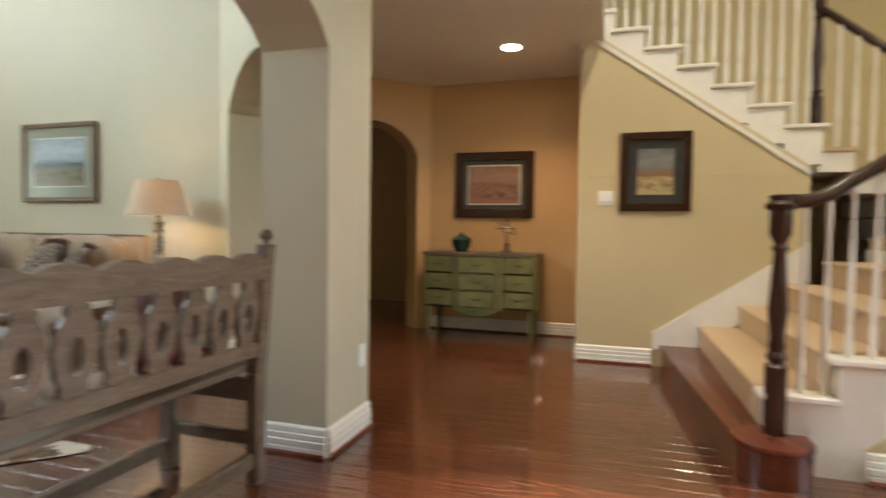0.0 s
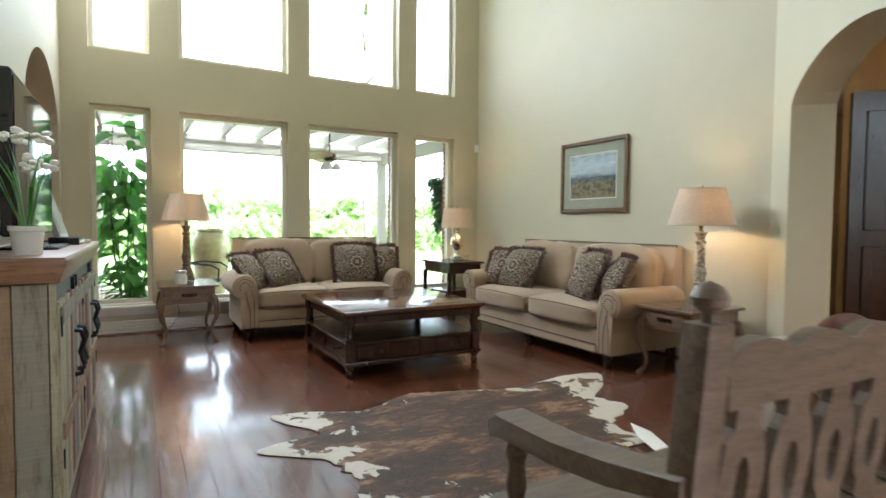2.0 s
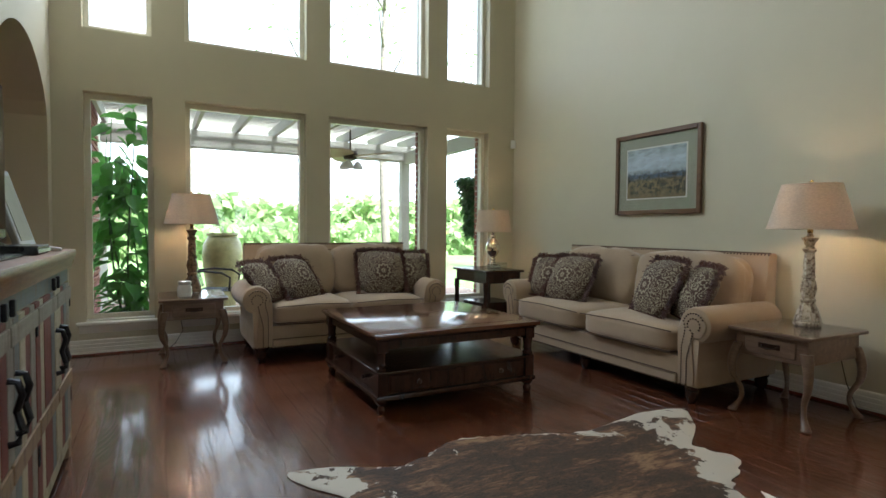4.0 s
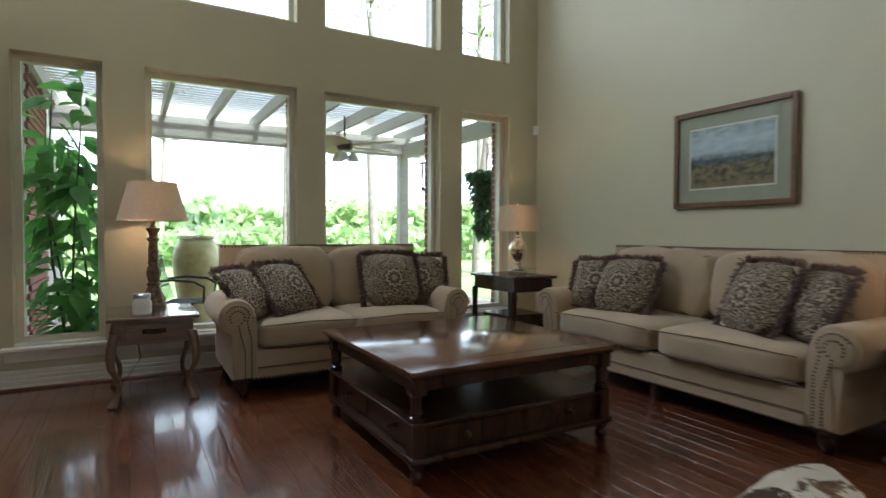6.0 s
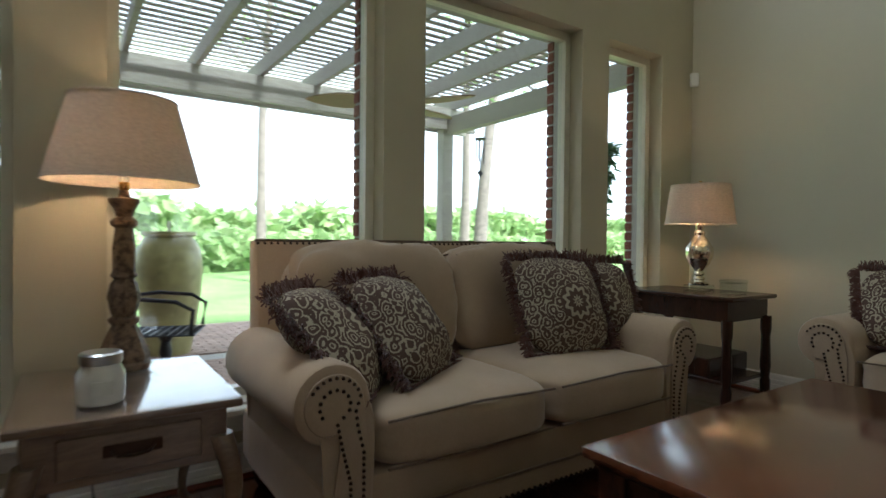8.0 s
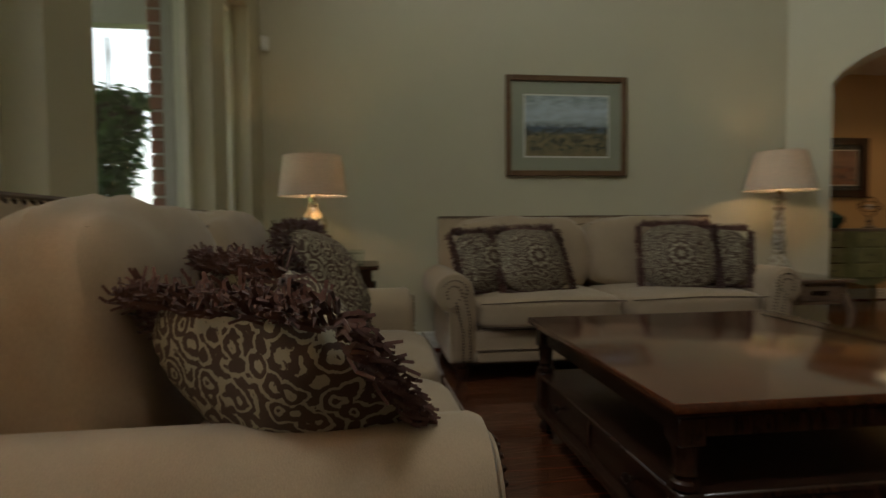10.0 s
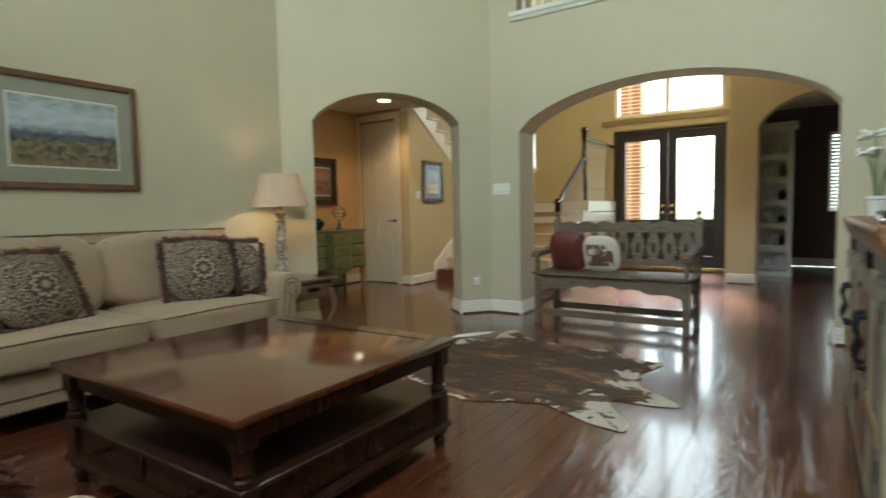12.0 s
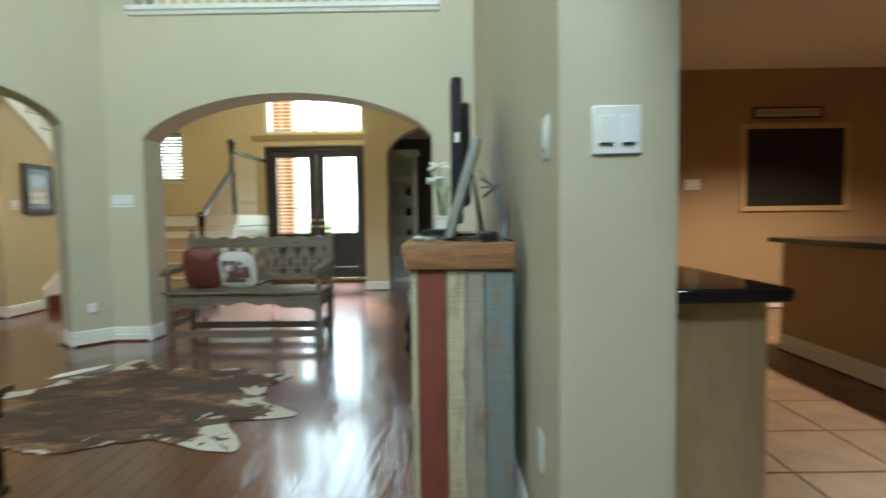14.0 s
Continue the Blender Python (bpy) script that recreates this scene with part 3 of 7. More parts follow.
# slanting corner wall with the second arch
DA, DB = (3.08, YS), (4.43, 3.43)
md = wall_frame(DB, DA)
LD = math.hypot(DB[0] - DA[0], DB[1] - DA[1])
bm = bm_new()
a0, a1 = LD - 1.806, LD - 0.336
box(bm, -0.32, a0, 0, 0.28, 0, ZC, m=md)
box(bm, a1, LD, 0, 0.28, 0, ZC, m=md)
arch_header(bm, a0, a1, 1.97, 0.29, ZC, 0, 0.28, m=md)
prism(bm, [(3.081, YS2), (3.19, YS2), (3.275, 1.635), (3.081, YS - 0.002)], 0, ZC, "z")
structure("wall_slanted", bm, M["wall"], "beige painted slanting corner wall with an arched doorway", "wall")

# floors
bm = bm_new()
box(bm, XW - 0.25, 8.4, -3.3, YN + 0.15, -0.12, -0.016)
structure("floor", bm, M["dark_wood"], "dark red-brown hand-scraped hardwood floor", "floor")
bm = bm_new()
box(bm, XW - 0.25, XE + 0.5, YS2, YN + 0.15, ZC, ZC + 0.15)
structure("ceiling", bm, M["ceiling"], "high pale ceiling of the living room", "ceiling")
bm = bm_new()
box(bm, -1.7, 8.4, 0.33, YS2, ZH, 2.98)
prism(bm, [(2.75, YS2 + 0.001), (7.2, YS2 + 0.001), (7.2, 4.2), (4.95, 4.2), (4.85, 3.2), (3.4, 1.5)], ZH, 2.98, "z")
structure("ceiling_hall", bm, M["ceiling"], "lower hall ceiling with recessed lights", "ceiling")
bm = bm_new()
box(bm, -1.7, 7.4, -3.4, YS2, ZC, ZC + 0.15)
structure("ceiling_foyer", bm, M["ceiling"], "high foyer ceiling", "ceiling")
bm = bm_new()
box(bm, -1.7, 8.4, 0.33, 0.43, 2.98, ZC)
structure("wall_gallery", bm, M["foyer_wall"], "upper gallery wall over the hall", "wall")

# hall behind the slanting wall
bm = bm_new()
box(bm, 5.15, 5.27, -1.14, 0.50, 0, 1.5)
prism(bm, [(-1.14, 1.501), (0.50, 1.501), (0.50, ZH), (0.33, ZH), (-1.14, 1.56)], 5.15, 5.27, "x")
structure("wall_stair", bm, M["foyer_wall"], "straw painted wall under the upper stair flight", "wall")
bm = bm_new()
for x0, x1, z0, z1 in ((5.271, 5.40, 0, ZH), (6.09, 6.26, 0, ZH), (5.40, 6.09, 2.46, ZH)):
    box(bm, x0, x1, 0.38, 0.50, z0, z1)
structure("wall_closet", bm, M["hall_wall"], "tan hall wall with a panelled door", "wall")
bm = bm_new()
box(bm, 6.14, 6.26, 0.50, 2.12, 0, ZH)
structure("wall_hall_east", bm, M["hall_wall"], "tan hall wall behind the green dresser", "wall")
mh = wall_frame((6.14, 2.12), (5.14, 3.12))
bm = bm_new()
box(bm, 0, 0.16, -0.25, 0, 0, ZH, m=mh)
box(bm, 1.12, 1.5, -0.25, 0, 0, ZH, m=mh)
arch_header(bm, 0.16, 1.12, 1.85, 0.32, ZH, -0.25, 0, m=mh)
structure("wall_hall_arch", bm, M["hall_wall"], "tan slanting hall wall with an arched doorway", "wall")
bm = bm_new()
box(bm, 6.26, 8.2, 2.0, 2.1, -0.05, ZH)
box(bm, 8.2, 8.3, 2.0, 5.0, -0.05, ZH)
box(bm, 4.73, 8.2, 4.9, 5.0, -0.05, ZH)
structure("wall_far_room", bm, M["hall_wall"], "plain tan walls of the room beyond the hall", "wall")
bm = bm_new()
box(bm, 4.9, 8.3, 2.11, 5.0, ZH + 0.003, ZH + 0.1)
structure("ceiling_far_room", bm, M["ceiling"], "plain ceiling of the far room", "ceiling")

# foyer: front wall with door opening, transom and landing window
FY = -3.26
DX0, DX1, DZ = 1.44, 3.295, 2.45
# the transom's unseen upper part is made up, to let more sky light in
TX0, TX1, TZ0, TZ1 = 1.50, 3.28, 2.70, 5.1
SX0, SX1, SZ0, SZ1 = 4.84, 5.34, 1.90, 2.74
bm = bm_new()
def fbox(x0, x1, z0, z1):
    box(bm, x0, x1, FY - 0.2, FY, z0, z1)
fbox(1.23, DX0, 0, TZ0); fbox(DX1, SX0, 0, TZ0); fbox(DX0, DX1, DZ, TZ0)
fbox(SX0, SX1, 0, SZ0); fbox(SX0, SX1, SZ1, TZ0); fbox(SX1, 6.4, 0, TZ0)
fbox(1.23, TX0, TZ0, ZC); fbox(TX1, 6.4, TZ0, ZC); fbox(TX0, TX1, TZ1, ZC)
structure("wall_front", bm, M["foyer_wall"], "straw painted front wall with double door and transom", "wall")
bm = bm_new()
box(bm, 0.98, 1.23, FY - 0.2, -1.91, 0, ZC)
box(bm, 0.88, 1.23, -1.91, -1.61, 0, ZC)
box(bm, -1.6, -0.5, -1.91, -1.61, 0, ZC)
arch_header(bm, -0.5, 0.88, 2.12, 0.40, ZC, -1.91, -1.61)
structure("wall_dining", bm, M["foyer_wall"], "straw painted foyer wall with an arch to the dining room", "wall")
bm = bm_new()
box(bm, -1.7, -1.6, -1.91, YS, 0, ZC)
box(bm, 6.26, 6.4, FY, 0.38, 0, ZC)
structure("wall_foyer_sides", bm, M["foyer_wall"], "plain straw painted side walls of the foyer", "wall")
# dining room
WX0, WX1, WZ0, WZ1 = -1.0, 0.02, 0.95, 2.3
bm = bm_new()
box(bm, -3.2, 0.98, -1.98, -1.912, 2.55, 2.75)
for x0, x1, z0, z1 in ((-3.2, WX0, 0, 2.75), (WX1, 0.98, 0, 2.75), (WX0, WX1, 0, WZ0), (WX0, WX1, WZ1, 2.75)):
    box(bm, x0, x1, -4.75, -4.6, z0, z1)
box(bm, -3.3, -3.2, -4.75, -1.91, 0, 2.75)
box(bm, 0.96, 0.978, -4.6, -1.92, 0, 2.75)
box(bm, -3.2, -1.6, -1.91, -1.78, 0, 2.75)
structure("wall_dining_room", bm, M["dining_wall"], "dark brown dining room walls with a window", "wall")
bm = bm_new()
box(bm, -3.3, 0.98, -4.75, -1.92, 2.76, 2.9)
structure("ceiling_dining", bm, M["ceiling"], "dining room ceiling", "ceiling")
bm = bm_new()
box(bm, -3.3, XW - 0.25, -4.75, YS2, -0.12, -0.016)
box(bm, XW - 0.25, 1.2, -4.75, -3.3, -0.12, -0.016)
structure("floor_dining", bm, M["dark_wood"], "dark hardwood floor of dining room", "floor")

# kitchen side
bm = bm_new()
box(bm, -6.0, -0.58, 0.38, 0.5, 0, 2.75)
box(bm, -6.1, -6.0, 0.38, 7.8, 0, 2.75)
box(bm, -6.0, -0.58, 7.64, 7.8, 0, 2.75)
box(bm, -1.69, -1.601, 0.5, 1.76, 0, 2.75)
structure("wall_kitchen", bm, M["kitchen_wall"], "brown kitchen walls", "wall")
bm = bm_new()
box(bm, -6.1, -0.575, 0.38, 7.8, 2.75, 2.9)
structure("ceiling_kitchen", bm, M["ceiling"], "kitchen ceiling", "ceiling")
kfloor = structure("floor_kitchen", box_bm(-6.1, -0.515, 0.38, 7.8, -0.12, -0.012), M["grout"], "tan tiled kitchen floor", "floor")

# ground outside
bm = bm_new()
box(bm, -250, 250, YN + 0.3, 400, -0.5, -0.16)
box(bm, -250, 250, -200, -3.35, -0.5, -0.16)
box(bm, -250, -6.2, -3.35, YN + 0.3, -0.5, -0.16)
box(bm, 8.5, 250, -3.35, YN + 0.3, -0.5, -0.16)
structure("ground", bm, M["turf"], "green lawn round the house", "ground")
patio = structure("patio", box_bm(-5, 6.2, YN + 0.28, 12.2, -0.22, -0.10), M["mortar"], "patio of brick pavers behind the house", "pavement")
porch = structure("porch", box_bm(0.5, 4.2, -6, -3.29, -0.22, -0.05), M["mortar"], "pale front porch slab", "pavement")

# baseboards
baseboard((XE, 3.44), (XE, YN))
baseboard((XE, YN), (XW, YN))
baseboard((XW, WE), (XW, YS))
baseboard((XW, YS), (0.10, YS))
baseboard((0.10, YS), (0.10, YS2))
baseboard((2.745, YS2), (2.745, YS))
baseboard((2.745, YS), (3.08, YS))
ux, uy = (DB[0] - DA[0]) / LD, (DB[1] - DA[1]) / LD
J0 = (DA[0] + 0.336 * ux, DA[1] + 0.336 * uy)
J1 = (J0[0] + 0.28 * uy, J0[1] - 0.28 * ux)
K0 = (DA[0] + 1.806 * ux, DA[1] + 1.806 * uy)
K1 = (K0[0] + 0.28 * uy, K0[1] - 0.28 * ux)
baseboard(DA, J0)
baseboard(J0, J1)
baseboard(K1, K0)
baseboard(K0, DB)
baseboard((3.19, YS2), (2.745, YS2))
baseboard((5.15, -0.08), (5.15, 0.50))
baseboard((6.14, 0.50), (6.14, 2.12))
baseboard((5.15, 0.50), (5.30, 0.50))
baseboard((0.88, -1.91), (0.88, -1.61))
baseboard((0.88, -1.61), (1.23, -1.61))
baseboard((1.23, -1.61), (1.23, -3.26))
baseboard((-3.2, -4.6), (0.96, -4.6))


# windows: frame, sill, panes
def window(name, x0, x1, z0, z1, y, label, sill=False, cols=1, rows=1, inward=-1, muntin=0.016, colour="cream"):
    ob = structure(name, box_bm(x0, x0 + 0.045, y, y + 0.06, z0, z1), M[colour], label, "window")
    bm = bm_new()
    box(bm, x0 + 0.045, x1 - 0.045, y, y + 0.06, z1 - 0.05, z1)
    box(bm, x1 - 0.045, x1, y, y + 0.06, z0, z1)
    box(bm, x0 + 0.045, x1 - 0.045, y, y + 0.06, z0, z0 + 0.05)
    part("window_frame", bm, M[colour], ob, smooth=False)
    w, h = (x1 - x0 - 0.09) / cols, (z1 - z0 - 0.1) / rows
    for i in range(cols):
        for j in range(rows):
            p = part("pane", box_bm(x0 + 0.046 + i * w, x0 + 0.044 + (i + 1) * w, y + 0.028, y + 0.032, z0 + 0.051 + j * h, z0 + 0.049 + (j + 1) * h), M["pane"], ob, smooth=False)
            p.visible_shadow = False
    if cols > 1 or rows > 1:
        bm = bm_new()
        for i in range(1, cols):
            box(bm, x0 + 0.045 + i * w - muntin / 2, x0 + 0.045 + i * w + muntin / 2, y + 0.018, y + 0.042, z0 + 0.05, z1 - 0.05)
        for j in range(1, rows):
            box(bm, x0 + 0.046, x1 - 0.046, y + 0.020, y + 0.040, z0 + 0.05 + j * h - muntin / 2, z0 + 0.05 + j * h + muntin / 2)
        part("muntins", bm, M[colour], ob, smooth=False)
    if sill:
        bm = bm_new()
        box(bm, x0 - 0.07, x1 + 0.07, YN - 0.055, YN - 0.001, z0 - 0.03, z0, 0.006)
        box(bm, x0, x1, YN - 0.001, y, z0 - 0.0, z0 + 0.012)
        prism(bm, [(YN - 0.002, z0 - 0.031), (YN - 0.035, z0 - 0.031), (YN - 0.018, z0 - 0.10), (YN - 0.002, z0 - 0.10)], x0 - 0.05, x1 + 0.05, "x")
        part("window_sill", bm, M["white"], ob, "white painted window sill", smooth=False)
    return ob


for i, (x0, x1) in enumerate(WINDOWS):
    window("window_%d" % (i + 1), x0, x1, LOW0 + 0.004, LOW1, YN + 0.10, "tall fixed window with pale frame and sill onto the patio", True)
    window("window_%d" % (i + 5), x0, x1, UP0, UP1, YN + 0.10, "upper fixed window with pale frame")
window("window_9", TX0, TX1, TZ0, TZ1, FY - 0.12, "transom window over the front door", cols=2, muntin=0.09)
window("window_10", SX0, SX1, SZ0, SZ1, FY - 0.12, "small landing window behind a white blind")
window("window_11", WX0, WX1, WZ0, WZ1, -4.70, "dining room window behind a white blind")


def blind(x0, x1, z0, z1, y, label):
    ob = thing("window_blind", pose((x0 + x1) / 2, y, z0), label, "blind")
    w = (x1 - x0) / 2 - 0.02
    n = int((z1 - z0 - 0.05) / 0.06)
    for i in range(n):
        part("slat", box_bm(-w, w, -0.002, 0.002, -0.026, 0.026, m=pose(0, 0, 0.05 + i * 0.06, 22)), M["blind"], ob, smooth=False)
    part("headrail", box_bm(-w, w, -0.025, 0.025, z1 - z0 - 0.045, z1 - z0 - 0.002), M["blind"], ob, smooth=False)


blind(SX0, SX1, SZ0, SZ1, FY - 0.03, "white horizontal slat blind in the landing window")
blind(WX0, WX1, WZ0, WZ1, -4.62, "white horizontal slat blind in the dining window")

# ---- living room furniture ----
def nail_row(bm, pts, step=0.026, r=0.008):
    for a, b in zip(pts, pts[1:]):
        a, b = Vector(a), Vector(b)
        n = max(1, int((b - a).length / step))
        for i in range(n):
            bmesh.ops.create_icosphere(bm, subdivisions=1, radius=r, matrix=Matrix.Translation(a.lerp(b, i / n)))
    return bm


def scroll(cx, cz, r, n=16, a0=0.0, a1=360.0):
    return [(cx + r * math.cos(radians(a0 + (a1 - a0) * i / n)), cz + r * math.sin(radians(a0 + (a1 - a0) * i / n))) for i in range(n + 1)]


def sofa(name, m, length, label):
    """Rolled-arm sofa: x along its length, front towards -y, back plane at y = 0.46."""
    t = thing(name, m, label, "sofa")
    h = length / 2
    ai = h - 0.24
    # base and rail
    part("base", box_bm(-h + 0.09, h - 0.09, -0.40, 0.44, 0.115, 0.30, 0.012, seg=2), M["linen"], t)
    part("lower_rail", box_bm(-ai, ai, -0.425, -0.395, 0.115, 0.185, 0.008), M["linen"], t)
    bm = bm_new()
    tube(bm, [(-ai, -0.427, 0.19), (ai, -0.427, 0.19)], 0.005, 6)
    part("rail_welt", bm, M["welt"], t)
    part("nailhead_trim", nail_row(bm_new(), [(-h + 0.1, -0.428, 0.122), (h - 0.1, -0.428, 0.122)]), M["bronze"], t, "row of dark bronze nailheads", stuff=True)
    # back frame
    bm = prism_bm([(0.30, 0.30), (0.46, 0.30), (0.47, 0.955), (0.455, 0.975), (0.385, 0.975), (0.37, 0.955)], -ai - 0.12, ai + 0.12, "x", bevel=0.012)
    back = part("back_frame", bm, M["linen"], t)
    bm = nail_row(bm_new(), [(-ai - 0.11, 0.367, 0.56), (-ai - 0.11, 0.378, 0.962), (ai + 0.11, 0.378, 0.962), (ai + 0.11, 0.367, 0.56)])
    part("nailhead_trim", bm, M["bronze"], t, "row of dark bronze nailheads", stuff=True)
    part("top_welt", tube_bm([(-ai - 0.12, 0.385, 0.974), (ai + 0.12, 0.385, 0.974)], 0.007, 6), M["welt"], back, "dark welt along the top of the back")
    # arms
    for s in (-1, 1):
        prof = [(ai - 0.005, 0.12), (h - 0.085, 0.12), (h - 0.09, 0.28), (h - 0.105, 0.40), (h - 0.10, 0.425)]
        prof += scroll(h - 0.118, 0.522, 0.118, 16, -72, 168)
        prof += [(ai - 0.002, 0.47), (ai - 0.004, 0.40)]
        prof = [(s * x, z) for x, z in prof]
        arm = part("arm", prism_bm(prof, -0.405, 0.36, "y", bevel=0.022), M["linen"], t)
        face = [(ai + 0.022, 0.13), (h - 0.112, 0.13), (h - 0.118, 0.28), (h - 0.135, 0.40), (h - 0.135, 0.45)]
        face += scroll(h - 0.118, 0.522, 0.088, 14, -72, 168)
        face += [(ai + 0.024, 0.47), (ai + 0.022, 0.40)]
        part("arm_panel", prism_bm([(s * x, z) for x, z in face], -0.414, -0.404, "y", bevel=0.004), M["linen"], arm)
        bm = bm_new()
        line = [(h - 0.165, 0.13), (h - 0.165, 0.30), (h - 0.14, 0.40), (h - 0.125, 0.47)] + scroll(h - 0.118, 0.522, 0.045, 10, 200, -60)
        nail_row(bm, [(s * x, -0.416, z) for x, z in line], 0.017, 0.0062)
        line2 = [(ai + 0.035, 0.13), (ai + 0.035, 0.38), (ai + 0.055, 0.46), (ai + 0.06, 0.50)] + scroll(h - 0.118, 0.522, 0.078, 10, 165, 20)
        nail_row(bm, [(s * x, -0.416, z) for x, z in line2], 0.017, 0.0062)
        part("nailhead_trim", bm, M["bronze"], arm, "row of dark bronze nailheads", stuff=True)
    # seat and back cushions
    for s in (-1, 1):
        cw = ai - 0.006
        c = part("seat_cushion", cushion_bm(cw, 0.80, 0.19, 6, 13, 0.22, 0.05, 3 + s, pose(s * cw / 2, -0.06, 0.395)), M["linen"], t)
        bm = bm_new()
        for z in (0.462, 0.325):
            tube(bm, [(s * cw / 2 - cw / 2 + 0.02, -0.446, z), (s * cw / 2, -0.452, z + (0.012 if z > 0.4 else 0)), (s * cw / 2 + cw / 2 - 0.02, -0.446, z)], 0.0045, 6)
        part("welt", bm, M["welt"], c, "dark brown welt cord")
        c = part("back_cushion", cushion_bm(cw + 0.05, 0.27, 0.51, 4.2, 13, 0.05, 0.11, 9 + s, pose(s * (cw / 2 + 0.012), 0.262, 0.70, -9)), M["linen"], t)
        bm = bm_new()
        pts = [(s * (cw / 2) - cw / 2 + 0.03 + (cw - 0.06) * i / 10, 0.215 + 0.012 * math.sin(i * 1.9 + s), 0.915 + 0.008 * math.sin(i * 1.3)) for i in range(11)]
        tube(bm, pts, 0.004, 6)
        part("welt", bm, M["welt"], c, "dark brown welt cord")
    # legs
    for x in (-h + 0.16, 0.0, h - 0.16):
        for y in (-0.36, 0.38):
            part("leg", lathe_bm([(0.02, 0), (0.034, 0.02), (0.045, 0.06), (0.04, 0.085), (0.05, 0.095), (0.05, 0.116)], 14, pose(x, y, 0)), M["dark_wood"], t)
    return t


sofa("sofa", pose(3.945, 5.18, 0, 0, 0, -90), 2.32, "oatmeal chenille sofa with rolled arms and nailheads")
sofa("loveseat", pose(2.055, 6.925, 0), 1.90, "oatmeal chenille loveseat with rolled arms below the windows")


def fringe_pillow(m, size, seed, group, label="brown and cream damask pillow with wine fringe on the sofa"):
    """Square pillow facing -y, standing on its lower edge at the origin."""
    t = thing("throw_pillow", m, label, "pillow", group)
    rng = random.Random(seed)
    lift = pose(0, 0, size / 2, 90)
    part("cover", cushion_bm(size, size, size * 0.50, 3.0, 11, 0.0, 0.07, seed, lift, pinch=0.80), M["damask"], t)
    bm = bm_new()
    n = 1100
    for i in range(n):
        u = i / n * 4
        k, f = int(u), u - int(u)
        a = (f * 2 - 1) * size / 2 * 0.96
        e = size / 2 * 0.955
        x, z, dx, dz = ((a, e, 0, 1), (e, -a, 1, 0), (-a, -e, 0, -1), (-e, a, -1, 0))[k]
        ln = rng.uniform(0.026, 0.052)
        jx, jy, jz = (rng.uniform(-0.6, 0.6) for _ in range(3))
        p0 = Vector((x, rng.uniform(-0.015, 0.015), z + size / 2))
        d = Vector((dx + jx * 0.7, jy, dz + jz * 0.7 - 0.15)).normalized()
        p2 = p0 + d * ln
        p2.z = max(p2.z, 0.006)
        p1 = p0.lerp(p2, 0.55) + Vector((0, rng.uniform(-0.01, 0.01), 0.006))
        tube(bm, [p0, p1, p2], 0.0034, 3, taper=0.0026)
    part("fringe", bm, M["fringe"], t, "thick wine and brown brush fringe")
    return t


# on the sofa (faces west)
for i, (y, x, rz, tilt, s) in enumerate(((5.93, 3.78, -90 + 26, 28, 0.42), (5.66, 3.72, -90 + 10, 32, 0.46), (4.72, 3.74, -90 - 20, 26, 0.46), (4.46, 3.80, -90 - 34, 28, 0.43))):
    fringe_pillow(pose(x, y, 0.493, 0, 0, rz) @ pose(0, 0, 0, -tilt), s, 11 + i, "pillows on the sofa")
# on the loveseat (faces south)
for i, (x, y, rz, tilt, s) in enumerate(((1.47, 6.71, 52, 44, 0.44), (1.70, 6.73, 34, 38, 0.44), (2.43, 6.74, -8, 26, 0.46), (2.72, 6.83, -20, 22, 0.42))):
    fringe_pillow(pose(x, y, 0.493, 0, 0, rz) @ pose(0, 0, 0, -tilt), s, 31 + i, "pillows on the loveseat", "brown and cream damask pillow with wine fringe on the loveseat")


